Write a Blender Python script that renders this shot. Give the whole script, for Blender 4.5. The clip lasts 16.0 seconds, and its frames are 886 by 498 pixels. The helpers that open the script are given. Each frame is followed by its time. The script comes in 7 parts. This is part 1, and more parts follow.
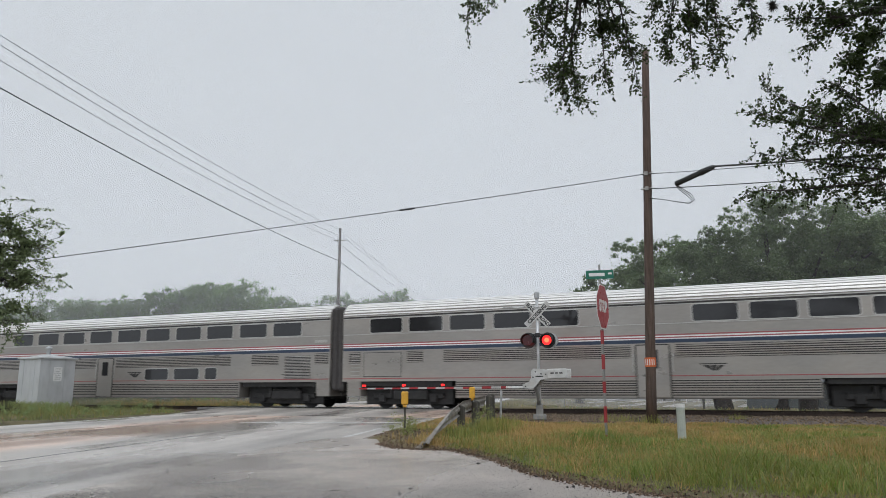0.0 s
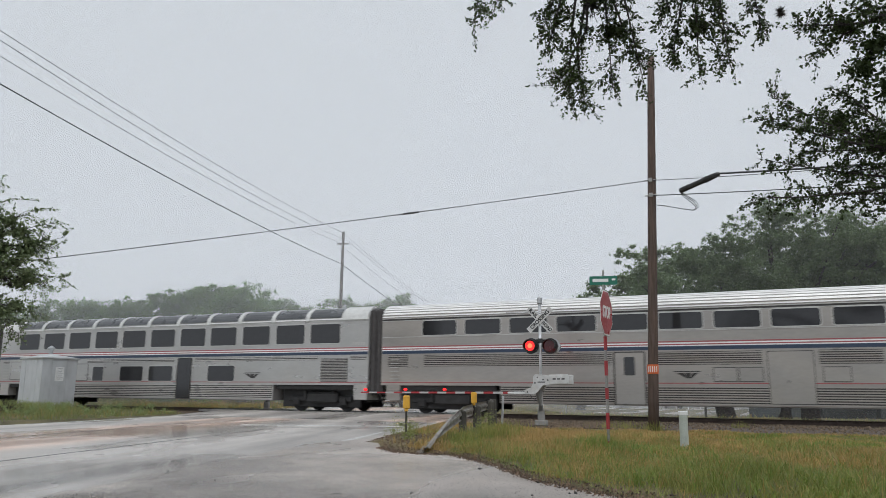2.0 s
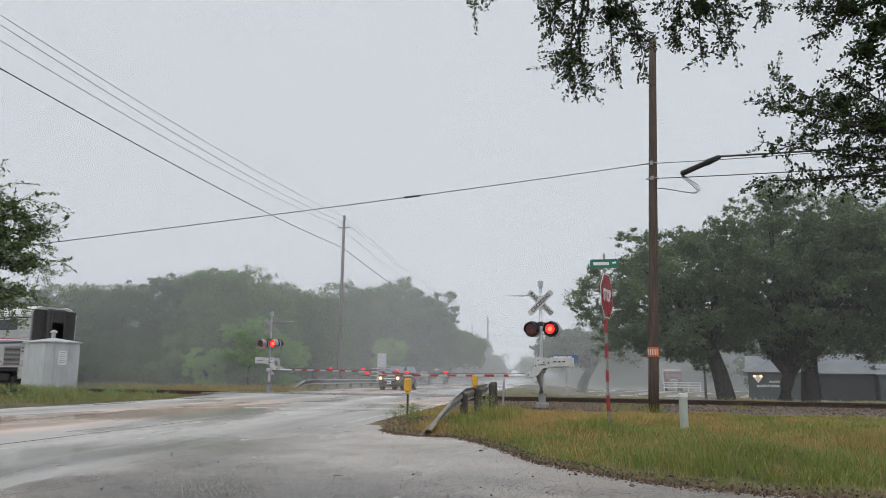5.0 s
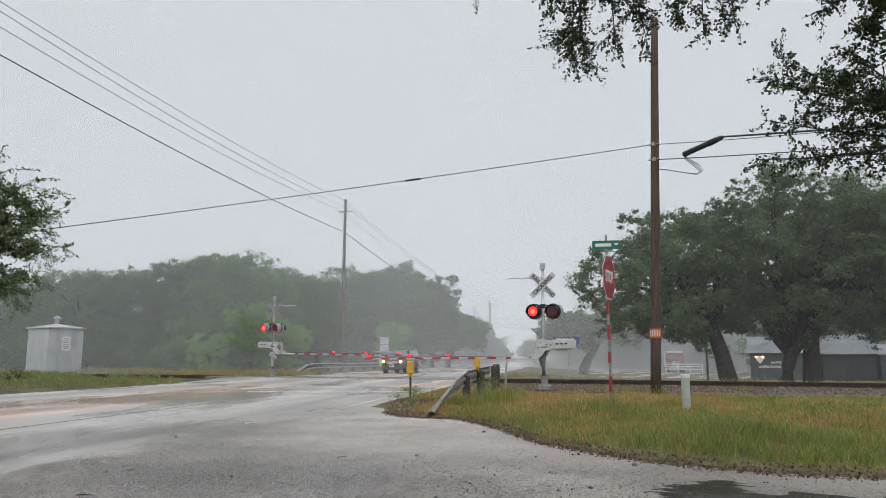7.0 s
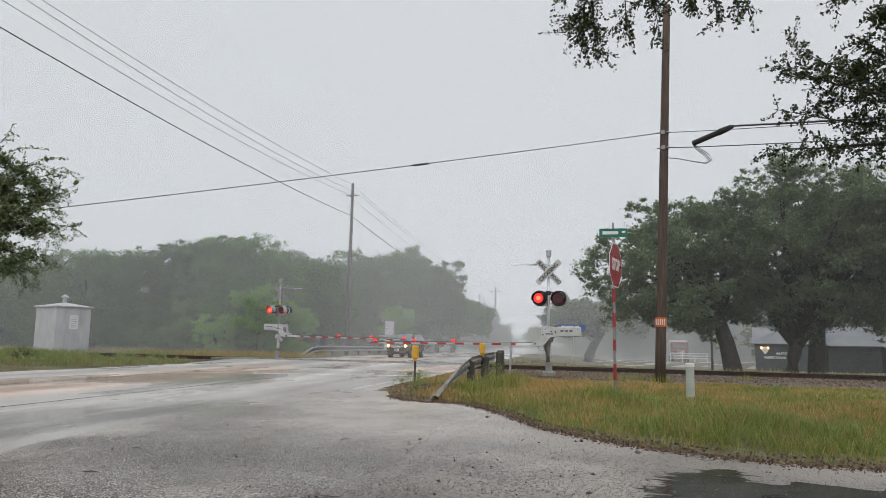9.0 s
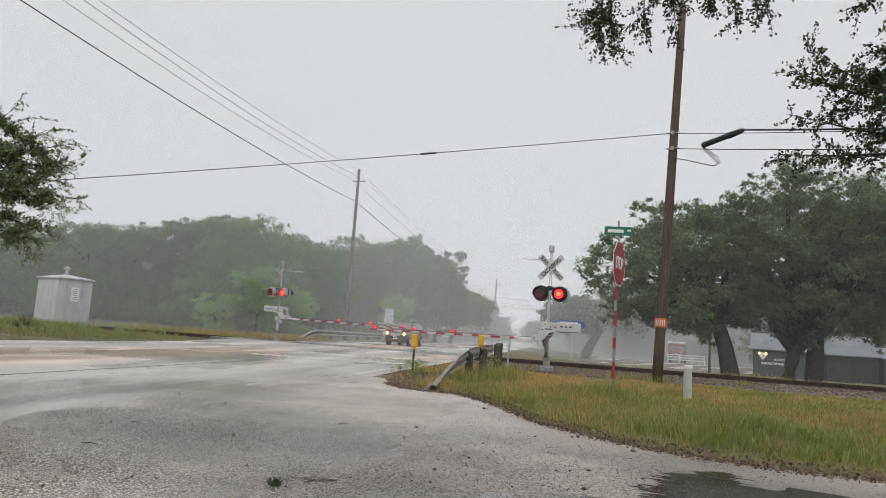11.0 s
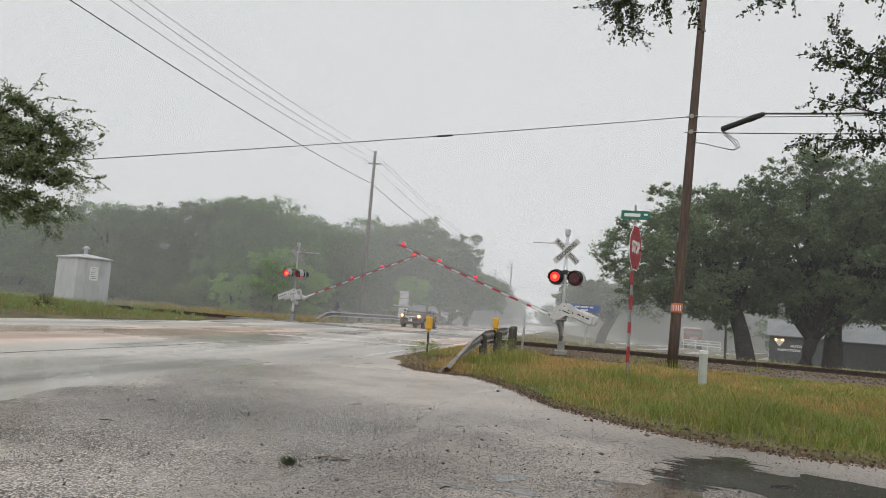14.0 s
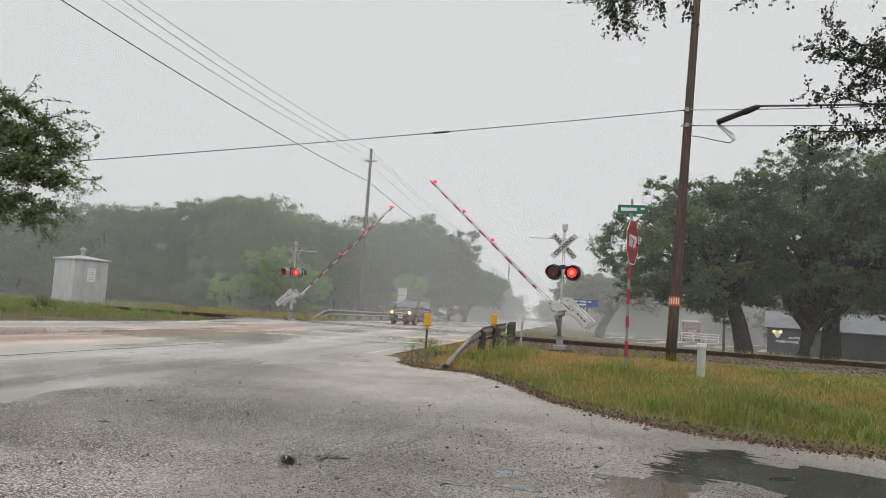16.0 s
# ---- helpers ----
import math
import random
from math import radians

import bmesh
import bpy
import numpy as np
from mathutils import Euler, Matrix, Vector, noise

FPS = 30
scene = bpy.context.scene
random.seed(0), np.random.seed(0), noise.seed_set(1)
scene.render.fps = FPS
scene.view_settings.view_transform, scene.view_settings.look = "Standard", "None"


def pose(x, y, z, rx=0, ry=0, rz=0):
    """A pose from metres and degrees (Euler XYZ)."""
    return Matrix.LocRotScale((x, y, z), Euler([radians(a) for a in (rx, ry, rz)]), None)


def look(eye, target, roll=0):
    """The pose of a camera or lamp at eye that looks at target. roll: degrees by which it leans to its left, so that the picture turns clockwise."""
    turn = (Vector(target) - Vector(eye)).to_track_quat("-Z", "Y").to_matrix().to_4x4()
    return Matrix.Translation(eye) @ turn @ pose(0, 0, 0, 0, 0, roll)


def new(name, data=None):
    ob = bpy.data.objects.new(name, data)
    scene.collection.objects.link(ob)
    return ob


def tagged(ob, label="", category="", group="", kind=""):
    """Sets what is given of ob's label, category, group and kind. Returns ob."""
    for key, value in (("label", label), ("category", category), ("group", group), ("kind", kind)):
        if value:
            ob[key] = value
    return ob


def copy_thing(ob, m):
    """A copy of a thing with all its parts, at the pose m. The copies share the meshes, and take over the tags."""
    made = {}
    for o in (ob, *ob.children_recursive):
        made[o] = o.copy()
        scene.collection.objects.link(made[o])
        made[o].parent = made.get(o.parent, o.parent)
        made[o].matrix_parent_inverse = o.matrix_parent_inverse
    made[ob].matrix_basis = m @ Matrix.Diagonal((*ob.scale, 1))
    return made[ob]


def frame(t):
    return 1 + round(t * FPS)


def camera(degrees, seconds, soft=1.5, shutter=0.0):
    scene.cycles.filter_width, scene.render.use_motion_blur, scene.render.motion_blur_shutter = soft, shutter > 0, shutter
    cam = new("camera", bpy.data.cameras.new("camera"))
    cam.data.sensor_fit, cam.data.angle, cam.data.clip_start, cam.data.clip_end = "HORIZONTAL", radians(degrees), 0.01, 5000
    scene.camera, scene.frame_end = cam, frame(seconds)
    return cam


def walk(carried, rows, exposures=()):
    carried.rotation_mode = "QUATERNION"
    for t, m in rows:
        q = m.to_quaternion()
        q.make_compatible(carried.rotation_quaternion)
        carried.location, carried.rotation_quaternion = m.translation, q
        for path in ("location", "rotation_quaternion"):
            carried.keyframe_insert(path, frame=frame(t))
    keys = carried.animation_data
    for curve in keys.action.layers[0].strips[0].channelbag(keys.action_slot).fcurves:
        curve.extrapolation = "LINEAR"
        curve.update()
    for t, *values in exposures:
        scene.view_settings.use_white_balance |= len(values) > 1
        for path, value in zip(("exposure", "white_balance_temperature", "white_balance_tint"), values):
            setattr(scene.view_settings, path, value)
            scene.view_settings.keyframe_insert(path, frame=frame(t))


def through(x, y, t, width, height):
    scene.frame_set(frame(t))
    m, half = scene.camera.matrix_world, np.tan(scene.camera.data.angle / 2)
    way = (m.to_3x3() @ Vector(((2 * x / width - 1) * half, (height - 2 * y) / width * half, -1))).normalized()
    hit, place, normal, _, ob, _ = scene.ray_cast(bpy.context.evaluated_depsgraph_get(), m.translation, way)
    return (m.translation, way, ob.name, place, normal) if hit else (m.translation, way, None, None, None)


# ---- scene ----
cam = camera(61.7, 16.0, soft=0.8, shutter=0.14)

# camera and its path
PATH = [
    (0, (1.757, -1.766, 1.073), (0.957, 0.03, 1.441), -0.2),
    (0.5, (1.746, -1.742, 1.071), (0.951, 0.053, 1.453), -0.0),
    (1, (1.743, -1.751, 1.069), (0.943, 0.041, 1.452), 0.1),
    (1.5, (1.744, -1.749, 1.057), (0.941, 0.042, 1.439), 0.3),
    (2, (1.734, -1.745, 1.066), (0.928, 0.045, 1.446), 0.5),
    (2.5, (1.739, -1.758, 1.069), (0.932, 0.032, 1.447), 0.5),
    (3, (1.739, -1.76, 1.076), (0.934, 0.032, 1.451), 0.5),
    (3.5, (1.74, -1.757, 1.067), (0.937, 0.038, 1.432), 0.5),
    (4, (1.74, -1.769, 1.064), (0.938, 0.027, 1.423), 0.6),
    (6.5, (1.733, -1.734, 1.051), (0.91, 0.064, 1.349), -0.1),
    (7, (1.728, -1.733, 1.044), (0.91, 0.068, 1.337), 0.0),
    (7.5, (1.737, -1.724, 1.055), (0.92, 0.079, 1.345), -0.2),
    (8, (1.741, -1.733, 1.05), (0.931, 0.074, 1.33), -0.6),
    (8.5, (1.731, -1.731, 1.052), (0.916, 0.075, 1.318), -0.3),
    (9, (1.724, -1.727, 1.04), (0.888, 0.072, 1.294), 1.0),
    (11.5, (1.688, -1.737, 1.032), (0.831, 0.057, 1.249), 4.9),
    (12, (1.691, -1.728, 1.031), (0.814, 0.057, 1.239), 6.0),
    (12.5, (1.688, -1.729, 1.031), (0.803, 0.054, 1.232), 5.7),
    (13, (1.683, -1.725, 1.034), (0.8, 0.059, 1.228), 5.2),
    (13.5, (1.685, -1.729, 1.031), (0.805, 0.057, 1.217), 4.8),
    (14, (1.688, -1.717, 1.029), (0.809, 0.07, 1.208), 4.4),
    (14.5, (1.689, -1.717, 1.03), (0.81, 0.071, 1.203), 4.1),
    (15, (1.688, -1.727, 1.031), (0.809, 0.061, 1.201), 3.9),
    (15.5, (1.691, -1.734, 1.031), (0.814, 0.056, 1.201), 3.8),
    (16, (1.695, -1.719, 1.035), (0.822, 0.072, 1.205), 3.6),
]
walk(cam, [(t, look(eye, target, roll)) for t, eye, target, roll in PATH],
     exposures=[(0, -0.05, 6300, 10), (4.2, -0.05, 6320, 10), (6.5, -0.01, 6370, 10), (9.0, 0.0, 6500, 10), (11.5, 0.06, 6640, 10), (16, 0.06, 6780, 10)])

# ---- world, sun, exposure ----
world = bpy.data.worlds.new("overcast")
scene.world = world
world.use_nodes = True
wn, wl = world.node_tree.nodes, world.node_tree.links
sky = wn.new("ShaderNodeTexSky")
sky.sky_type = "NISHITA"
sky.sun_disc = False
sky.sun_elevation, sky.sun_rotation = radians(55), radians(150)
grey = wn.new("ShaderNodeHueSaturation")
grey.inputs["Saturation"].default_value = 0.12
grey.inputs["Value"].default_value = 0.08
cloud = wn.new("ShaderNodeMix")
cloud.data_type = "RGBA"
cloud.inputs[0].default_value = 0.9
cloud.inputs[7].default_value = (0.85, 0.90, 0.955, 1)
wl.new(sky.outputs[0], grey.inputs["Color"])
wl.new(grey.outputs[0], cloud.inputs[6])
wl.new(cloud.outputs[2], wn["Background"].inputs["Color"])
wn["Background"].inputs["Strength"].default_value = 1.0

sun = new("sun", bpy.data.lights.new("sun", "SUN"))
sun.data.energy, sun.data.angle, sun.data.color = 1.1, radians(50), (1.0, 0.97, 0.93)
sun.matrix_world = look((6, -12, 24), (0, 6, 0))


# ---- small builders ----
def part(name, bm, material, parent=None, label="", smooth=False):
    """Links a bmesh as one mesh object under a thing or a part."""
    me = bpy.data.meshes.new(name)
    bm.to_mesh(me)
    bm.free()
    me.materials.append(material)
    if smooth:
        me.polygons.foreach_set("use_smooth", [True] * len(me.polygons))
    ob = new(name, me)
    if parent:
        ob.parent = parent
    if label:
        ob["label"] = label
    return ob


def share(name, data, parent, m):
    """Another object on the same mesh data, at the pose m in its parent's space."""
    ob = new(name, data)
    ob.parent = parent
    ob.matrix_basis = m
    return ob


def thing(name, label, category, m=None, group="", kind=""):
    ob = new(name)
    ob.empty_display_size = 0.2
    if m is not None:
        ob.matrix_basis = m
    return tagged(ob, label, category, group, kind)


def box(bm, x, y, z, sx, sy, sz, turn=None, bevel=0.0):
    """A box about the centre x, y, z."""
    m = Matrix.Translation((x, y, z))
    if turn is not None:
        m = m @ turn
    made = bmesh.ops.create_cube(bm, size=1.0, matrix=m @ Matrix.Diagonal((sx, sy, sz, 1)))
    if bevel:
        edges = list({e for v in made["verts"] for e in v.link_edges})
        bmesh.ops.bevel(bm, geom=edges, offset=bevel, segments=1, affect="EDGES")


def tube(bm, pts, radii, n=8, caps=True):
    """A round tube through the points, one radius each (or one for all)."""
    pts = [Vector(p) for p in pts]
    if not isinstance(radii, (list, tuple)):
        radii = [radii] * len(pts)
    rings = []
    for i, p in enumerate(pts):
        d = (pts[min(i + 1, len(pts) - 1)] - pts[max(i - 1, 0)]).normalized()
        side = d.orthogonal().normalized() if abs(d.z) > 0.99 else d.cross(Vector((0, 0, 1))).normalized()
        up = side.cross(d)
        rings.append([bm.verts.new(p + radii[i] * (math.cos(a) * side + math.sin(a) * up)) for a in (2 * math.pi * k / n for k in range(n))])
    for a, b in zip(rings, rings[1:]):
        for k in range(n):
            bm.faces.new((a[k], a[(k + 1) % n], b[(k + 1) % n], b[k]))
    if caps and n > 2:
        bm.faces.new(rings[0][::-1])
        bm.faces.new(rings[-1])


def prism(bm, outline, depth, m=None):
    """A flat outline in x, z, given a thickness along y, about its own plane."""
    m = m or Matrix.Identity(4)
    a = [bm.verts.new(m @ Vector((x, -depth / 2, z))) for x, z in outline]
    b = [bm.verts.new(m @ Vector((x, depth / 2, z))) for x, z in outline]
    k = len(a)
    bm.faces.new(a)
    bm.faces.new(b[::-1])
    for i in range(k):
        bm.faces.new((a[(i + 1) % k], a[i], b[i], b[(i + 1) % k]))


def rounded(w, h, r, n=3):
    """The outline of a rounded rectangle about the origin."""
    out = []
    for cx, cz, a0 in ((w / 2 - r, h / 2 - r, 0), (-w / 2 + r, h / 2 - r, 90), (-w / 2 + r, -h / 2 + r, 180), (w / 2 - r, -h / 2 + r, 270)):
        for i in range(n + 1):
            a = radians(a0 + 90 * i / n)
            out.append((cx + r * math.cos(a), cz + r * math.sin(a)))
    return out[::-1]


def disc(bm, m, r, depth, n=20):
    prism(bm, [(r * math.cos(-2 * math.pi * k / n), r * math.sin(-2 * math.pi * k / n)) for k in range(n)], depth, m)


def bm_new():
    return bmesh.new()


def mesh_from(name, verts, faces, material, parent=None):
    """One mesh from number arrays."""
    me = bpy.data.meshes.new(name)
    verts, faces = np.asarray(verts, float), np.asarray(faces)
    n, k = faces.shape
    me.vertices.add(len(verts))
    me.vertices.foreach_set("co", verts.ravel())
    me.loops.add(n * k)
    me.loops.foreach_set("vertex_index", faces.ravel().astype(np.int32))
    me.polygons.add(n)
    me.polygons.foreach_set("loop_start", np.arange(0, n * k, k, dtype=np.int32))
    me.update(calc_edges=True)
    me.materials.append(material)
    ob = new(name, me)
    if parent:
        ob.parent = parent
    return ob


# ---- materials ----
def mat(name, color, rough=0.6, metal=0.0, var=0.15, scale=6.0, fine=60.0, bump=0.0, stain=None, stain_scale=1.2, stain_amount=0.4, island=0.0, objrand=0.0, spec=0.5, stretch=(1, 1, 1), rough_var=0.1, bump_scale=None):
    """A surface with grain at two scales, broad stains, fine relief, and variation from piece to piece."""
    m = bpy.data.materials.new(name)
    m.use_nodes = True
    t, ln = m.node_tree.nodes, m.node_tree.links
    p = t["Principled BSDF"]
    p.inputs["Metallic"].default_value = metal
    p.inputs["Specular IOR Level"].default_value = spec
    co = t.new("ShaderNodeTexCoord")
    mp = t.new("ShaderNodeMapping")
    mp.inputs["Scale"].default_value = stretch
    ln.new(co.outputs["Object"], mp.inputs[0])

    def noise_of(s, detail=4.0):
        n = t.new("ShaderNodeTexNoise")
        n.inputs["Scale"].default_value = s
        n.inputs["Detail"].default_value = detail
        ln.new(mp.outputs[0], n.inputs["Vector"])
        return n.outputs["Fac"]

    def ranged(src, lo, hi, a=0.3, b=0.7):
        r = t.new("ShaderNodeMapRange")
        for i, v in enumerate((a, b, lo, hi)):
            r.inputs[i + 1].default_value = v
        ln.new(src, r.inputs[0])
        return r.outputs[0]

    def times(x, y):
        k = t.new("ShaderNodeMath")
        k.operation = "MULTIPLY"
        ln.new(x, k.inputs[0])
        ln.new(y, k.inputs[1])
        return k.outputs[0]

    broad, small = noise_of(scale), noise_of(fine, 3.0)
    value = times(ranged(broad, 1 - var, 1 + var), ranged(small, 1 - var * 0.7, 1 + var * 0.7))
    if island:
        g = t.new("ShaderNodeNewGeometry")
        value = times(value, ranged(g.outputs["Random Per Island"], 1 - island, 1 + island, 0, 1))
    if objrand:
        o = t.new("ShaderNodeObjectInfo")
        value = times(value, ranged(o.outputs["Random"], 1 - objrand, 1 + objrand, 0, 1))
    base = t.new("ShaderNodeRGB")
    base.outputs[0].default_value = (*color, 1)
    col = base.outputs[0]
    if stain:
        mix = t.new("ShaderNodeMix")
        mix.data_type = "RGBA"
        mix.inputs[7].default_value = (*stain, 1)
        ln.new(col, mix.inputs[6])
        ln.new(ranged(noise_of(stain_scale, 5.0), 0, stain_amount, 0.45, 0.7), mix.inputs[0])
        col = mix.outputs[2]
    hsv = t.new("ShaderNodeHueSaturation")
    ln.new(col, hsv.inputs["Color"])
    ln.new(value, hsv.inputs["Value"])
    ln.new(hsv.outputs[0], p.inputs["Base Color"])
    ln.new(ranged(noise_of(scale * 1.7), max(rough - rough_var, 0.03), min(rough + rough_var, 1)), p.inputs["Roughness"])
    if bump:
        b = t.new("ShaderNodeBump")
        b.inputs["Strength"].default_value = min(1.0, bump)
        b.inputs["Distance"].default_value = 0.01
        ln.new(noise_of(bump_scale or fine, 3.0), b.inputs["Height"])
        ln.new(b.outputs[0], p.inputs["Normal"])
    return m


def glow(name, color, strength):
    m = bpy.data.materials.new(name)
    m.use_nodes = True
    p = m.node_tree.nodes["Principled BSDF"]
    p.inputs["Base Color"].default_value = (*[c * 0.5 for c in color], 1)
    p.inputs["Emission Color"].default_value = (*color, 1)
    p.inputs["Emission Strength"].default_value = strength
    return m


def leaf_mat(name, color, island=0.45, through=0.35, tree=0.0):
    """Leaves: a waxy upper side, and light that comes through."""
    m = mat(name, color, rough=0.5, var=0.25, scale=0.5, fine=4.0, island=island, objrand=tree, spec=0.25)
    t, ln = m.node_tree.nodes, m.node_tree.links
    tr = t.new("ShaderNodeBsdfTranslucent")
    tr.inputs["Color"].default_value = (color[0] * 1.5, color[1] * 1.7, color[2] * 1.0, 1)
    mix = t.new("ShaderNodeMixShader")
    mix.inputs[0].default_value = through
    ln.new(t["Principled BSDF"].outputs[0], mix.inputs[1])
    ln.new(tr.outputs[0], mix.inputs[2])
    ln.new(mix.outputs[0], t["Material Output"].inputs["Surface"])
    return m


def mist_mat(name, cover):
    """Thin sheet that stands for mist: lets most of the view through, and scatters the light that falls on it from both
    sides.
    """
    m = bpy.data.materials.new(name)
    m.use_nodes = True
    t, ln = m.node_tree.nodes, m.node_tree.links
    t.remove(t["Principled BSDF"])
    a, b, c = t.new("ShaderNodeBsdfDiffuse"), t.new("ShaderNodeBsdfTranslucent"), t.new("ShaderNodeBsdfTransparent")
    a.inputs[0].default_value = b.inputs[0].default_value = (0.97, 0.98, 1.0, 1)
    m1, m2 = t.new("ShaderNodeMixShader"), t.new("ShaderNodeMixShader")
    m1.inputs[0].default_value = 0.5
    ln.new(a.outputs[0], m1.inputs[1])
    ln.new(b.outputs[0], m1.inputs[2])
    m2.inputs[0].default_value = cover
    ln.new(c.outputs[0], m2.inputs[1])
    ln.new(m1.outputs[0], m2.inputs[2])
    ln.new(m2.outputs[0], t["Material Output"].inputs["Surface"])
    return m


def wet_mat(name, color, tint, tint_at, rough_lo, rough_hi, grain, bump, streak=(0.9, 0.07, 1), specks=0.3, pits=0.0, band=None):
    """Wet paving: aggregate grain, long worn streaks, a tinted worn lane, and patches of standing water film."""
    m = bpy.data.materials.new(name)
    m.use_nodes = True
    t, ln = m.node_tree.nodes, m.node_tree.links
    p = t["Principled BSDF"]
    p.inputs["Specular IOR Level"].default_value = 0.6
    co = t.new("ShaderNodeTexCoord")

    def noise_of(s, detail, scale=(1, 1, 1), kind="ShaderNodeTexNoise"):
        mp = t.new("ShaderNodeMapping")
        mp.inputs["Scale"].default_value = scale
        ln.new(co.outputs["Object"], mp.inputs[0])
        n = t.new(kind)
        n.inputs["Scale"].default_value = s
        if kind == "ShaderNodeTexNoise":
            n.inputs["Detail"].default_value = detail
        ln.new(mp.outputs[0], n.inputs["Vector"])
        return n.outputs[0]

    def ranged(src, lo, hi, a=0.3, b=0.7):
        r = t.new("ShaderNodeMapRange")
        r.interpolation_type = "SMOOTHSTEP"
        for i, v in enumerate((a, b, lo, hi)):
            r.inputs[i + 1].default_value = v
        ln.new(src, r.inputs[0])
        return r.outputs[0]

    def math2(op, x, y):
        k = t.new("ShaderNodeMath")
        k.operation = op
        for i, v in enumerate((x, y)):
            if isinstance(v, (int, float)):
                k.inputs[i].default_value = v
            else:
                ln.new(v, k.inputs[i])
        return k.outputs[0]

    base = t.new("ShaderNodeMix")
    base.data_type = "RGBA"
    base.inputs[6].default_value, base.inputs[7].default_value = (*color, 1), (*tint, 1)
    sep = t.new("ShaderNodeSeparateXYZ")
    ln.new(co.outputs["Object"], sep.inputs[0])
    lane = math2("ABSOLUTE", math2("SUBTRACT", sep.outputs[0], tint_at), 0)
    ln.new(math2("MULTIPLY", ranged(lane, 0.9, 0.0, 0.6, 2.6), ranged(noise_of(0.6, 4, streak), 0.4, 1.0)), base.inputs[0])
    hsv = t.new("ShaderNodeHueSaturation")
    ln.new(base.outputs[2], hsv.inputs["Color"])
    grains = ranged(noise_of(grain, 2), 1 - specks, 1 + specks)
    height = noise_of(grain, 2)
    if pits:
        # pebbles set in the seal, with dark joints, laid bare in patches
        cells = noise_of(grain, 0, (1, 1, 0.2), "ShaderNodeTexVoronoi")
        bare = math2("MULTIPLY", ranged(noise_of(0.9, 4), 0.35, 1.0), ranged(sep.outputs[1], 1.0, 0.15, 3.5, 7.5))
        joint = math2("SUBTRACT", 1.0, math2("MULTIPLY", ranged(cells, 0.0, pits, 0.32, 0.62), bare))
        grains = math2("MULTIPLY", grains, joint)
        height = math2("MULTIPLY", cells, -1.4)
    if band is not None:
        wheel = math2("ABSOLUTE", math2("SUBTRACT", sep.outputs[0], band), 0)
        grains = math2("MULTIPLY", grains, math2("SUBTRACT", 1.0, math2("MULTIPLY", ranged(wheel, 0.42, 0.0, 0.15, 0.6), ranged(noise_of(1.1, 4, streak), 0.25, 1.0))))
    ln.new(math2("MULTIPLY", math2("MULTIPLY", ranged(noise_of(0.8, 5, streak), 0.62, 1.28), grains), ranged(noise_of(0.35, 3), 0.85, 1.12)), hsv.inputs["Value"])
    ln.new(hsv.outputs[0], p.inputs["Base Color"])
    film = noise_of(0.28, 4, (1, 0.35, 1))
    ln.new(ranged(film, rough_hi, rough_lo, 0.40, 0.62), p.inputs["Roughness"])
    b = t.new("ShaderNodeBump")
    b.inputs["Distance"].default_value = 0.006
    ln.new(math2("MULTIPLY", ranged(film, bump, bump * 0.25, 0.42, 0.62), 1.0), b.inputs["Strength"])
    ln.new(height, b.inputs["Height"])
    ln.new(b.outputs[0], p.inputs["Normal"])
    return m


ASPHALT = wet_mat("wet_asphalt", (0.47, 0.435, 0.40), (0.62, 0.41, 0.30), -10.2, 0.13, 0.44, 70, 0.3, band=-4.65)
LOT = wet_mat("wet_chip_seal", (0.42, 0.37, 0.325), (0.42, 0.37, 0.325), 500, 0.17, 0.42, 62, 0.7, streak=(0.5, 0.5, 1), specks=0.3, pits=0.9)
# mirrored trees are put into the base colour: dark film, then brown puddle
FILM = mat("wet_film", (0.06, 0.057, 0.052), rough=0.12, var=0.2, rough_var=0.06, bump=0.1, fine=60)
BROWN_FILM = mat("brown_puddle", (0.12, 0.085, 0.055), rough=0.14, var=0.35, scale=9, rough_var=0.05, bump=0.2, fine=40, stain=(0.07, 0.06, 0.05), stain_scale=5, stain_amount=0.7)
WATER = mat("puddle_water", (0.045, 0.042, 0.04), rough=0.07, spec=0.9, var=0.15, rough_var=0.04, bump=0.12, fine=14, stretch=(1, 3, 1))
SOIL = mat("grass_soil", (0.12, 0.105, 0.05), rough=0.9, var=0.35, scale=0.7, fine=14, bump=0.6, stain=(0.17, 0.12, 0.05), stain_scale=0.35, stain_amount=0.7)
ROUGH_GRASS = leaf_mat("roadside_grass_blades", (0.215, 0.23, 0.105), 0.45, 0.4)
GRASS = leaf_mat("grass_blades", (0.235, 0.235, 0.078), 0.55, 0.35)
PALE_WEED = leaf_mat("pale_weed_leaves", (0.24, 0.28, 0.15), 0.5, 0.4)
FRESH = leaf_mat("lush_grass_blades", (0.165, 0.225, 0.058), 0.55, 0.35)
DRY = leaf_mat("dry_grass_blades", (0.39, 0.255, 0.115), 0.5, 0.35)
LITTER = mat("dead_leaves", (0.15, 0.1, 0.066), rough=0.6, var=0.35, island=0.85)
PAINT_LINE = mat("road_paint", (0.62, 0.62, 0.60), rough=0.35, var=0.2, scale=3, fine=40, stain=(0.25, 0.24, 0.23), stain_scale=5, stain_amount=0.8)
TAR = mat("tar_seam", (0.035, 0.034, 0.033), rough=0.3, var=0.2)
STONE = mat("ballast_stone", (0.165, 0.122, 0.083), rough=0.65, var=0.25, island=0.5, fine=30, bump=0.4)
BALLAST = mat("ballast_bed", (0.12, 0.10, 0.088), rough=0.8, var=0.45, scale=9, fine=25, bump=1.0)
RAIL = mat("rusty_rail", (0.065, 0.046, 0.038), rough=0.5, metal=0.5, var=0.25)
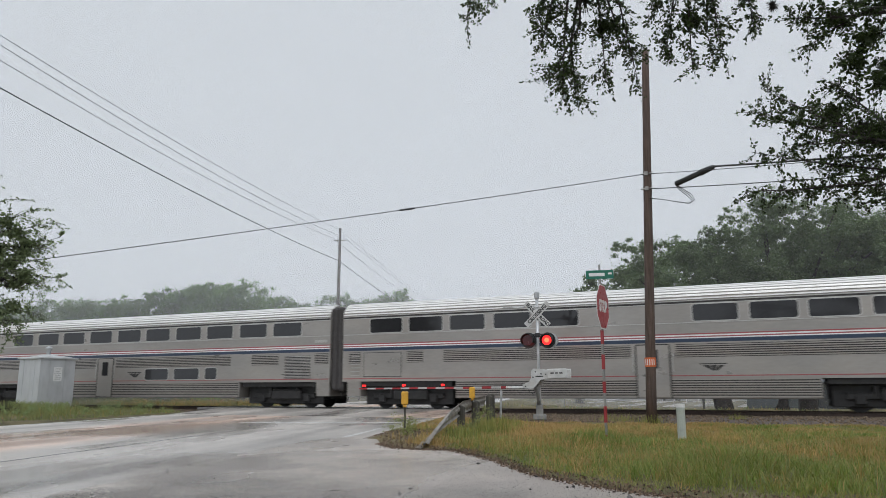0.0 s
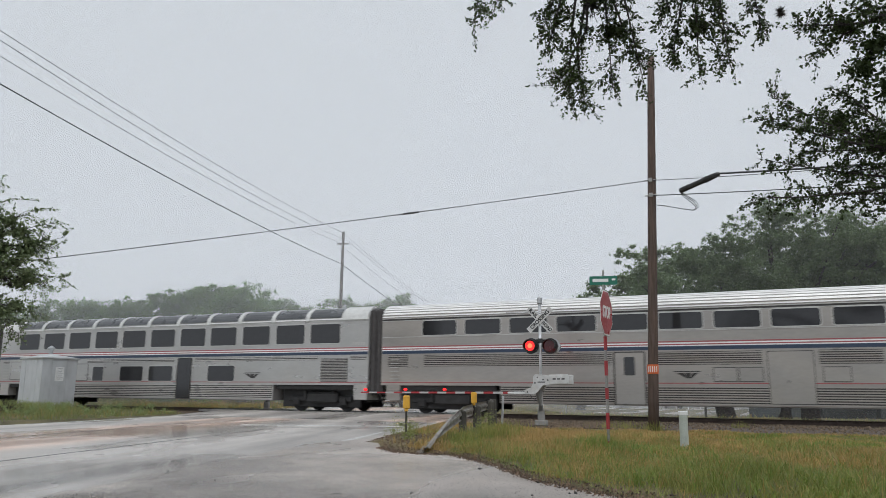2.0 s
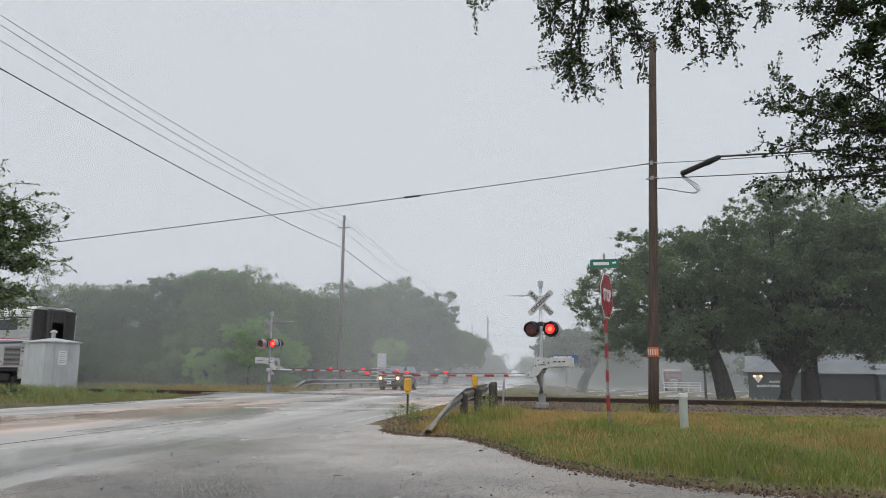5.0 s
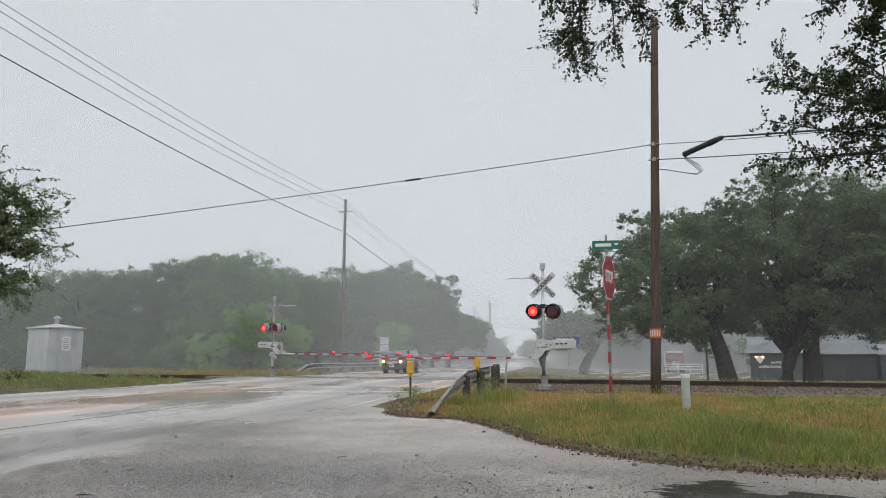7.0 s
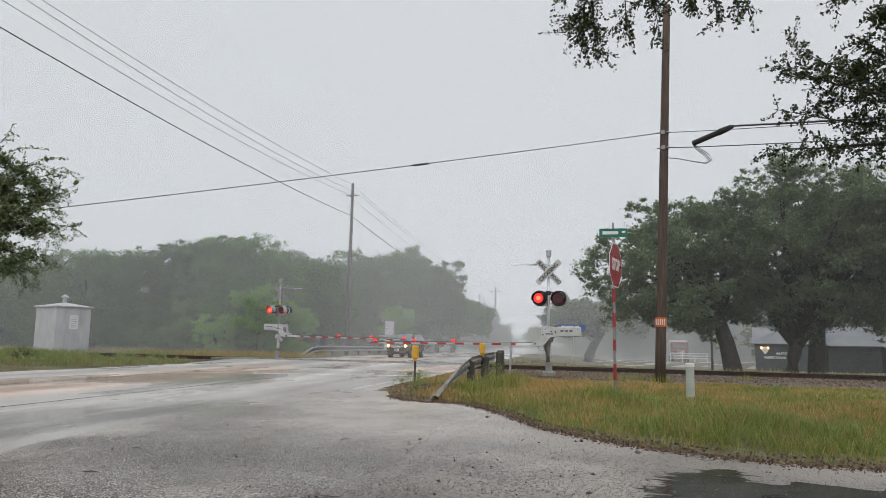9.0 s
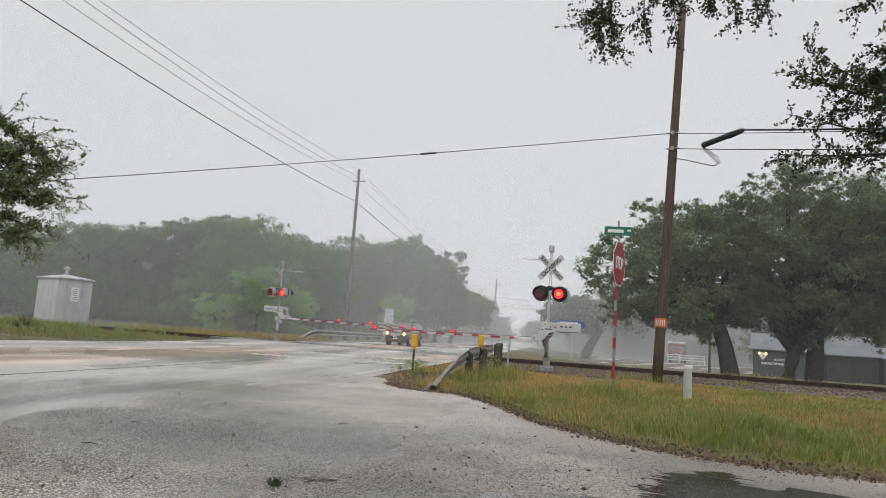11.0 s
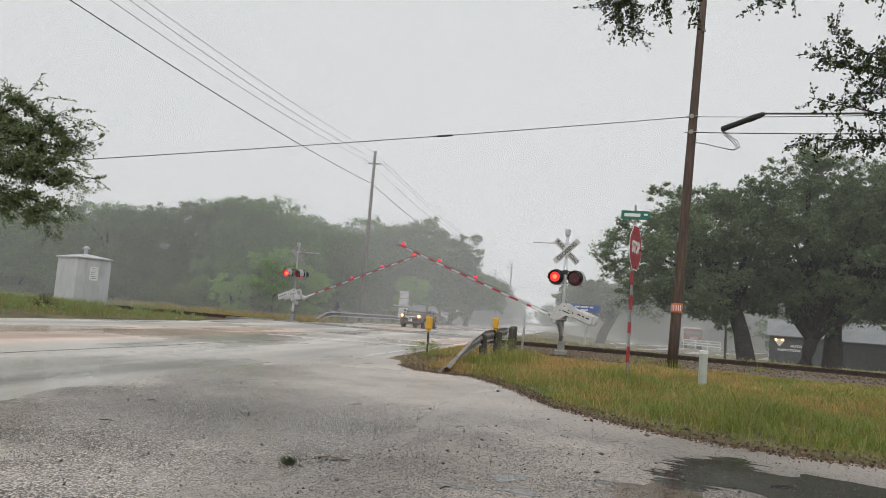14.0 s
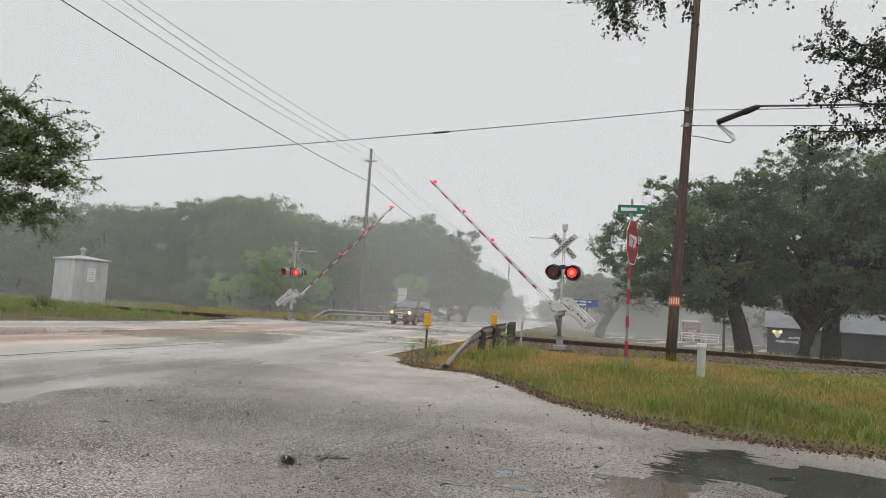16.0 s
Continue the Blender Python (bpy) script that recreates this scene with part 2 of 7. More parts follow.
TIE = mat("creosoted_tie", (0.055, 0.045, 0.04), rough=0.75, var=0.35, scale=3, fine=30, bump=0.4, objrand=0.3, stretch=(4, 1, 1))
PANEL = mat("crossing_panel", (0.20, 0.195, 0.19), rough=0.3, var=0.25, scale=1.5, fine=50, bump=0.2, objrand=0.15)
# two steel tones: dirt and dim left-hand reflections put into the darker colour
STEEL = mat("stainless_steel", (0.325, 0.308, 0.288), rough=0.36, metal=0.5, var=0.06, scale=0.9, fine=12, stain=(0.45, 0.40, 0.35), stain_scale=0.5, stain_amount=0.5, stretch=(0.4, 1, 1))
STEEL_LIGHT = mat("light_stainless_steel", (0.43, 0.425, 0.415), rough=0.34, metal=0.5, var=0.06, scale=0.9, fine=12, stain=(0.36, 0.34, 0.31), stain_scale=0.5, stain_amount=0.5, stretch=(0.4, 1, 1))
RIB_DIM = mat("dim_fluted_steel", (0.36, 0.335, 0.31), rough=0.4, metal=0.5, var=0.08, scale=1.2, fine=10, stain=(0.27, 0.24, 0.21), stain_scale=0.6, stain_amount=0.5, stretch=(0.4, 1, 1))
# paler than the side glass: the sky's soft reflection is put into the colour
ROOF_GLASS = mat("curved_roof_glass", (0.075, 0.078, 0.082), rough=0.3, var=0.15, scale=0.8, rough_var=0.08)
STEEL_RIB = mat("fluted_steel", (0.50, 0.48, 0.46), rough=0.34, metal=0.5, var=0.08, scale=1.2, fine=10, stain=(0.40, 0.36, 0.32), stain_scale=0.6, stain_amount=0.5, stretch=(0.4, 1, 1))
# near-black for the painted shade between flutes; also door seals and emblems
SHADE_AND_TRIM = mat("groove_shade_and_trim", (0.045, 0.042, 0.04), rough=0.5, metal=0.3, var=0.15)
ROOFING = mat("train_roof", (0.80, 0.79, 0.77), rough=0.42, metal=0.2, var=0.06, scale=1.0, fine=10)
UNDER = mat("train_underframe", (0.018, 0.017, 0.017), rough=0.6, var=0.35, scale=3)
BELLOWS = mat("train_diaphragm", (0.05, 0.046, 0.045), rough=0.75, var=0.25)
TGLASS = mat("train_window_glass", (0.025, 0.025, 0.027), rough=0.08, var=0.1, rough_var=0.03)
STRIPE_R = mat("stripe_red", (0.31, 0.07, 0.075), rough=0.35, var=0.1)
STRIPE_W = mat("stripe_white", (0.78, 0.78, 0.77), rough=0.35, var=0.05)
STRIPE_B = mat("stripe_blue", (0.026, 0.043, 0.08), rough=0.35, var=0.1)
SLAT = mat("vent_slat", (0.50, 0.49, 0.47), rough=0.4, metal=0.5, var=0.1)
POLE_WOOD = mat("weathered_pole", (0.085, 0.056, 0.042), rough=0.8, var=0.35, scale=3, fine=40, bump=0.5, stretch=(6, 6, 0.5), stain=(0.06, 0.045, 0.04), stain_scale=1.5, stain_amount=0.7)
POLE_FAR = mat("grey_pole", (0.10, 0.085, 0.075), rough=0.85, var=0.3, scale=3, fine=30, stretch=(5, 5, 0.5))
WIRE = mat("black_wire", (0.03, 0.03, 0.032), rough=0.6, var=0.1)
GALV = mat("galvanised_steel", (0.45, 0.46, 0.47), rough=0.42, metal=0.55, var=0.18, scale=4, fine=50, stain=(0.22, 0.2, 0.18), stain_scale=3, stain_amount=0.45)
ALU = mat("mast_aluminium", (0.55, 0.56, 0.57), rough=0.4, metal=0.4, var=0.12, scale=5)
ARM_WHITE = mat("weathered_white_arm", (0.42, 0.41, 0.40), rough=0.5, var=0.15, scale=4)
WHITE = mat("white_paint", (0.72, 0.72, 0.71), rough=0.4, var=0.08, scale=4, stain=(0.45, 0.42, 0.38), stain_scale=3, stain_amount=0.35)
GATE_WHITE = mat("dull_white_gate_paint", (0.52, 0.52, 0.51), rough=0.45, var=0.12, scale=4, stain=(0.34, 0.31, 0.28), stain_scale=3, stain_amount=0.5)
RED = mat("red_reflective", (0.32, 0.02, 0.026), rough=0.35, var=0.12)
RIB_WHITE = mat("pale_roof_steel", (0.6, 0.6, 0.58), rough=0.4, metal=0.2, var=0.08)
DULL_STEEL = mat("dull_steel", (0.27, 0.265, 0.25), rough=0.55, metal=0.3, var=0.2, scale=4, fine=50)
RED_POST = mat("red_post_band", (0.30, 0.025, 0.03), rough=0.4, var=0.15)
BLACK = mat("black_enamel", (0.018, 0.018, 0.018), rough=0.4, var=0.15)
YELLOW = mat("yellow_plastic", (0.62, 0.33, 0.025), rough=0.45, var=0.12, scale=8, stain=(0.35, 0.22, 0.08), stain_scale=9, stain_amount=0.4)
GREEN = mat("green_sign", (0.012, 0.14, 0.09), rough=0.4, var=0.1)
BLUE = mat("blue_sign", (0.03, 0.10, 0.36), rough=0.4, var=0.1)
CABIN = mat("painted_sheet_steel", (0.50, 0.51, 0.515), rough=0.45, metal=0.2, var=0.08, scale=2, stain=(0.33, 0.33, 0.33), stain_scale=2.5, stain_amount=0.5, stretch=(1, 1, 0.4))
LIT = glow("lit_red_lens", (1.0, 0.02, 0.02), 1.6)
LIT_CORE = glow("lit_lamp_core", (1.0, 0.13, 0.05), 2.5)
DARK_LENS = mat("unlit_red_lens", (0.07, 0.006, 0.008), rough=0.2, var=0.1)
OLD_WOOD = mat("weathered_post", (0.065, 0.06, 0.05), rough=0.85, var=0.35, scale=4, fine=40, bump=0.6, stretch=(4, 4, 0.6))
BARK = mat("oak_bark", (0.034, 0.028, 0.025), rough=0.9, var=0.35, scale=4, fine=20, bump=0.8)
# haze is partly put into the leaf colour, greyed and lightened
OAK = leaf_mat("oak_leaves", (0.12, 0.158, 0.086), 0.35, 0.3, 0.12)
# no mist sheet stands before this oak; its haze is in the leaf colour
OAK_SIDE = leaf_mat("roadside_oak_leaves", (0.12, 0.15, 0.078), 0.5, 0.25)
# far darker copy of the oak leaves: shade against the sky put into colour
OAK_NEAR = leaf_mat("near_oak_leaves_shaded", (0.03, 0.044, 0.014), 0.6, 0.25)
WOODS = leaf_mat("wood_leaves", (0.105, 0.17, 0.058), 0.35, 0.3, 0.38)
LIGHT_LEAF = leaf_mat("young_leaves", (0.19, 0.32, 0.075), 0.4, 0.4, 0.2)
MOSS = mat("ball_moss", (0.03, 0.027, 0.022), rough=0.95, var=0.4)

# ---- the lie of the place ----
# The track runs along x at y = 29.8. The road crosses it, turned 16 degrees; its own x is the distance across, its own y the way along.
TRACK_Y, RAIL_Z = 29.8, 0.15
ROAD = pose(0, 0, 0, 0, 0, 16)
ROAD_L, ROAD_R = -15.0, -2.75
EDGE = [(-60, -12.0), (-6.15, 12.5), (-5.3, 11.15), (-4.64, 10.55), (-4.15, 10.4), (-3.5, 10.5), (-2.22, 9.06), (-1.08, 7.42), (-0.05, 6.55), (0.6, 6.19), (1.14, 6.04), (1.73, 5.95), (2.39, 6.0), (5, 6.4), (12, 8), (60, 20)]
EX, EY = [p[0] for p in EDGE[1:]], [p[1] for p in EDGE[1:]]


def road_fall(s):
    """The road falls away gently beyond the crossing."""
    return -0.003 * np.clip(s - 43.5, 0, 44)


def along(off, s, z=0.0):
    return Vector((off * 0.9613 - s * 0.2756, off * 0.2756 + s * 0.9613, z + float(road_fall(s))))


def paved(x, y):
    """How far inside the paving a spot lies (negative: outside), roughly."""
    off = 0.9613 * x + 0.2756 * y
    road = np.minimum(off - ROAD_L, ROAD_R - off)
    lot = np.minimum(np.interp(x, EX, EY) - y, off - ROAD_L)
    return np.maximum(road, np.where(x > -6.15, lot, np.minimum(lot, ROAD_R + 2 - off)))


def ground_z(x, y):
    off = 0.9613 * x + 0.2756 * y
    d = -paved(x, y)
    z = np.clip(d * 0.5 - 0.02, -0.08, 0.05) + 0.04 * np.sin(x * 1.3 + 0.7 * np.sin(y * 1.1)) * np.sin(y * 0.9 + x * 0.4) * np.clip(d, 0, 1)
    left = np.clip((-off - 16.0) / 5, 0, 1) * np.clip((27.5 - y) / 3, 0, 1)
    bed = np.clip((5.4 - np.abs(y - TRACK_Y)) / 1.2, 0, 1)
    right = np.clip((off + 1) / 5, 0, 1) * np.clip((y - 35) / 25, 0, 1)
    fall = road_fall(0.9613 * y - 0.2756 * x)
    verge = np.clip((off + 2.4) / 3, 0, 1) * np.clip((y - 9) / 13, 0, 1) * (y < 36)
    z = z + 0.05 * left - 0.2 * verge + np.minimum(fall, -0.9 * right)
    return np.where(d > 0, z * (1 - bed) - 0.2 * bed, z - 0.03)


def build_ground():
    xs = np.concatenate([[-2500, -900, -400, -200, -120, -80], np.arange(-56, 24, 0.4), [30, 45, 70, 120, 220, 450, 900, 2500]])
    ys = np.concatenate([[-2500, -800, -300, -100, -40, -15, -5, 0], np.arange(3, 62, 0.4), [66, 72, 80, 95, 120, 160, 230, 400, 900, 2500]])
    gx, gy = np.meshgrid(xs, ys)
    gz = ground_z(gx, gy)
    verts = np.stack([gx.ravel(), gy.ravel(), gz.ravel()], 1)
    w, h = len(xs), len(ys)
    i, j = np.meshgrid(np.arange(w - 1), np.arange(h - 1))
    a = (j * w + i).ravel()
    ob = mesh_from("ground", verts, np.stack([a, a + 1, a + w + 1, a + w], 1), SOIL)
    ob.data.polygons.foreach_set("use_smooth", [True] * len(ob.data.polygons))
    tagged(ob, "grassy ground with dry patches beside road and track", "ground", kind="structure")


build_ground()


def build_road():
    bm = bm_new()
    rows = [[bm.verts.new((o, y, z + float(road_fall(y)))) for o, z in ((ROAD_L, -0.12), (ROAD_L, 0), (ROAD_R, 0), (ROAD_R, -0.12))] for y in (-120, 0, 43.5, 87.5, 200, 500)]
    for a, b in zip(rows, rows[1:]):
        for k in range(3):
            bm.faces.new((a[k], b[k], b[k + 1], a[k + 1]))
    bmesh.ops.recalc_face_normals(bm, faces=bm.faces[:])
    road = part("road", bm, ASPHALT)
    road.matrix_basis = ROAD
    tagged(road, "wet grey two-lane asphalt road with worn reddish lane", "road", kind="structure")
    bm = bm_new()
    rnd = random.Random(9)
    left = [along(np.interp(s, [-40, 0, 2, 5, 13.5], [-2.9, -3.0, -3.5, -3.88, -3.8]) + rnd.uniform(-0.07, 0.07), s) for s in np.arange(-40, 13.4, 0.3)]
    top = [bm.verts.new((x, y, 0.006)) for x, y in [(-7.0, 14.9)] + EDGE[1:] + [(60, -40)] + [(v.x, v.y) for v in left]]
    bm.faces.new(top[::-1])
    r = bmesh.ops.extrude_face_region(bm, geom=bm.faces[:])
    bmesh.ops.translate(bm, vec=(0, 0, -0.1), verts=[v for v in r["geom"] if isinstance(v, bmesh.types.BMVert)])
    bmesh.ops.recalc_face_normals(bm, faces=bm.faces[:])
    lot = part("pavement", bm, LOT)
    tagged(lot, "wet rough chip-seal paving with loose gravel", "pavement", kind="structure")

    def line(name, pts, w, material, label, z=0.002):
        bm = bm_new()
        for (o0, s0), (o1, s1) in zip(pts, pts[1:]):
            a, b = along(o0, s0), along(o1, s1)
            d = (b - a).normalized()
            box(bm, *((a + b) / 2 + Vector((0, 0, z))), w, (b - a).length, 0.006, Matrix.Rotation(math.atan2(-d.x, d.y), 4, "Z") @ Matrix.Rotation(math.asin(d.z), 4, "X"))
        return tagged(part(name, bm, material), label, "road marking", kind="structure")

    line("road_marking_1", [(-14.6, -40), (-14.6, 31.5)], 0.13, PAINT_LINE, "worn white edge line on wet asphalt")
    line("road_marking_2", [(-3.35, 14.1), (-3.35, 18.0)], 0.13, PAINT_LINE, "short white edge line on wet asphalt")
    line("road_marking_3", [(-8.6, 21.0), (-3.4, 21.6)], 0.4, PAINT_LINE, "white stop line before the crossing")
    line("road_marking_4", [(-3.35, 40), (-3.35, 43.5), (-3.35, 87.5), (-3.35, 300)], 0.13, PAINT_LINE, "white edge line beyond the crossing")
    line("road_marking_5", [(-14.4, 38.5), (-9.2, 39.5)], 0.4, PAINT_LINE, "white stop line beyond the crossing")
    line("tar_seam_1", [(-7.05, -20), (-7.0, 8), (-6.9, 19.5)], 0.06, TAR, "dark tar seam along the asphalt", 0.0)
    line("tar_seam_2", [(-6.9, 19.5), (-5.6, 20.3)], 0.05, TAR, "dark tar seam across the asphalt", 0.0)
    line("tar_seam_3", [(-10.9, 6), (-10.8, 20.5)], 0.05, TAR, "dark tar seam along the asphalt", 0.0)


build_road()


def build_track():
    prof = [(-0.075, 0), (0.075, 0), (0.07, 0.02), (0.012, 0.04), (0.012, 0.13), (0.036, 0.14), (0.036, 0.17), (-0.036, 0.17), (-0.036, 0.14), (-0.012, 0.13), (-0.012, 0.04), (-0.07, 0.02)]
    track = thing("railway_track", "single railway track with rusty rails on ties", "railway track", kind="structure")
    for y in (TRACK_Y - 0.755, TRACK_Y + 0.755):
        bm = bm_new()
        prism(bm, prof[::-1], 900, Matrix.Translation((-60, y, RAIL_Z - 0.17)) @ Matrix.Rotation(radians(90), 4, "Z"))
        part("rail", bm, RAIL, track)
    bm = bm_new()
    box(bm, 0, 0, 0, 0.22, 2.6, 0.16, bevel=0.012)
    first = part("tie", bm, TIE, track)
    rnd = random.Random(4)
    xs = [-62 + 0.53 * i for i in range(190)]
    for i, x in enumerate(xs):
        m = pose(x + rnd.uniform(-0.03, 0.03), TRACK_Y + rnd.uniform(-0.04, 0.04), RAIL_Z - 0.25, 0, 0, rnd.uniform(-1, 1))
        if i == 0:
            first.matrix_basis = m
        elif not -25.6 < x < -10.6:
            share("tie", first.data, track, m)
    # ballast bed
    xs = np.concatenate([[-400, -200, -110], np.arange(-62, 42, 0.5), [60, 150, 400]])
    ys = np.array([-5.2, -4.6, -3.6, -2.9, -2.3, -1.8, -1.2, -0.6, 0, 0.6, 1.2, 1.8, 2.3, 2.9, 3.6, 4.6, 5.2])
    gx, gy = np.meshgrid(xs, ys)
    gz = np.interp(np.abs(gy), [0, 1.5, 2.3, 3.6, 4.3, 5.2], [-0.03, -0.03, -0.05, -0.11, -0.16, -0.32]) + 0.02 * np.sin(gx * 3.1 + gy * 5) * np.cos(gx * 1.7 - gy * 2.3)
    w, h = len(xs), len(ys)
    i, j = np.meshgrid(np.arange(w - 1), np.arange(h - 1))
    a = (j * w + i).ravel()
    bed = mesh_from("ballast", np.stack([gx.ravel(), gy.ravel() + TRACK_Y, gz.ravel()], 1), np.stack([a, a + 1, a + w + 1, a + w], 1), BALLAST)
    tagged(bed, "grey-brown crushed stone bed under the track", "ballast", kind="structure")
    # loose stones
    rng = np.random.default_rng(5)
    n = 17000
    x = rng.uniform(-44, 14, n)
    y = TRACK_Y - np.minimum(np.abs(rng.normal(0, 2.3, n)), 5.0) - 0.2
    y = np.where(rng.random(n) < 0.12, TRACK_Y + rng.uniform(1, 3.4, n), y)
    keep = ~((x > -26 - (y - 29.8) * 0.287) & (x < -10.8 - (y - 29.8) * 0.287))
    x, y = x[keep], y[keep]
    extra = 4200
    x = np.concatenate([x, rng.uniform(-10.3, -3.2, extra)])
    y = np.concatenate([y, rng.uniform(24.6, 27.6, extra)])
    z = np.maximum(np.interp(np.abs(y - TRACK_Y), [0, 1.5, 2.3, 3.6, 4.3, 5.2], [-0.03, -0.03, -0.05, -0.11, -0.16, -0.32]), ground_z(x, y))
    r = rng.uniform(0.02, 0.05, len(x))
    base = np.array([(1, 0, 0), (-1, 0, 0), (0, 1, 0), (0, -1, 0), (0, 0, 1), (0, 0, -1)], float)
    f = np.array([(0, 2, 4), (2, 1, 4), (1, 3, 4), (3, 0, 4), (2, 0, 5), (1, 2, 5), (3, 1, 5), (0, 3, 5)])
    v = base[None] * rng.uniform(0.6, 1.3, (len(x), 6, 1)) * r[:, None, None] + rng.normal(0, 0.25, (len(x), 6, 3)) * r[:, None, None] + np.stack([x, y, z + r * 0.4], 1)[:, None]
    faces = (f[None] + 6 * np.arange(len(x))[:, None, None]).reshape(-1, 3)
    tagged(mesh_from("ballast_stones", v.reshape(-1, 3), faces, STONE), "loose crushed stones along the track", "stones", kind="stuff")
    xs, ys = np.arange(-10.8, -2.6, 0.3), np.arange(24.5, 27.7, 0.3)
    gx, gy = np.meshgrid(xs, ys)
    edge = np.minimum(np.minimum(gx + 10.8, -2.9 - gx), gy - 24.5) + 0.35 * np.sin(gx * 2.1) * np.sin(gy * 3.3)
    gz = ground_z(gx, gy) + np.clip(edge * 0.1 - 0.03, -0.06, 0.03) + 0.012 * np.sin(gx * 7 + gy * 5)
    w, h = len(xs), len(ys)
    i, j = np.meshgrid(np.arange(w - 1), np.arange(h - 1))
    a = (j * w + i).ravel()
    tagged(mesh_from("gravel_apron", np.stack([gx.ravel(), gy.ravel(), gz.ravel()], 1), np.stack([a, a + 1, a + w + 1, a + w], 1), BALLAST), "dark gravel apron around the signal mast", "gravel", kind="structure")
    # crossing panels
    crossing = thing("crossing_surface", "grey concrete crossing panels between and beside the rails", "crossing panels", kind="structure")
    bm = bm_new()
    box(bm, 0, 0, 0, 2.4, 1.36, 0.12, bevel=0.012)
    mid = part("panel", bm, PANEL, crossing)
    bm = bm_new()
    box(bm, 0, 0, 0, 2.4, 0.6, 0.12, bevel=0.012)
    side = part("panel", bm, PANEL, crossing)
    for i in range(6):
        x = -24.2 + 2.42 * i
        for base_ob, y, o in ((mid, TRACK_Y, 0), (side, TRACK_Y - 1.11, 0), (side, TRACK_Y + 1.11, 0)):
            m = pose(x, y, RAIL_Z - 0.064)
            if i == 0 and (base_ob is mid or y < TRACK_Y):
                base_ob.matrix_basis = m
            else:
                share("panel", base_ob.data, crossing, m)
    # asphalt ramps up to the panels
    for name, y0, y1 in (("ramp_near", TRACK_Y - 1.41, TRACK_Y - 6.5), ("ramp_far", TRACK_Y + 1.41, TRACK_Y + 6.5)):
        bm = bm_new()

        def at(off, y):
            return (off - 0.2756 * y) / 0.9613
        top = [(at(ROAD_L, y0), y0, RAIL_Z - 0.012), (at(ROAD_R, y0), y0, RAIL_Z - 0.012), (at(ROAD_R, y1), y1, 0.006), (at(ROAD_L, y1), y1, 0.006)]
        low = [(x, y, -0.1) for x, y, z in top]
        a, b = [bm.verts.new(p) for p in top], [bm.verts.new(p) for p in low]
        bm.faces.new(a), bm.faces.new(b[::-1])
        for k in range(4):
            bm.faces.new((a[(k + 1) % 4], a[k], b[k], b[(k + 1) % 4]))
        bmesh.ops.recalc_face_normals(bm, faces=bm.faces[:])
        tagged(part(name, bm, ASPHALT), "wet asphalt rising to the track", "road", kind="structure")


build_track()

# ---- train ----
CAR_LEN, PITCH, SPEED, END0 = 25.2, 25.9, 24.92, 86.5
SIDE = 1.55
PANES = {}


def section(grow=0.0):
    """Half outline of the coach body, y and z over the rail, from the sill to the crown."""
    pts = [(SIDE, 1.22), (SIDE, 4.22)]
    for a in (12, 28, 45, 62, 78, 90):
        c, s = math.cos(radians(a)), math.sin(radians(a))
        pts.append((0.72 + 0.83 * c if a < 90 else 0.0, 4.22 + 0.62 * s))
    return [(y + grow * (1 if y > 0 else 0), z + (grow if i > 1 else 0)) for i, (y, z) in enumerate(pts)]


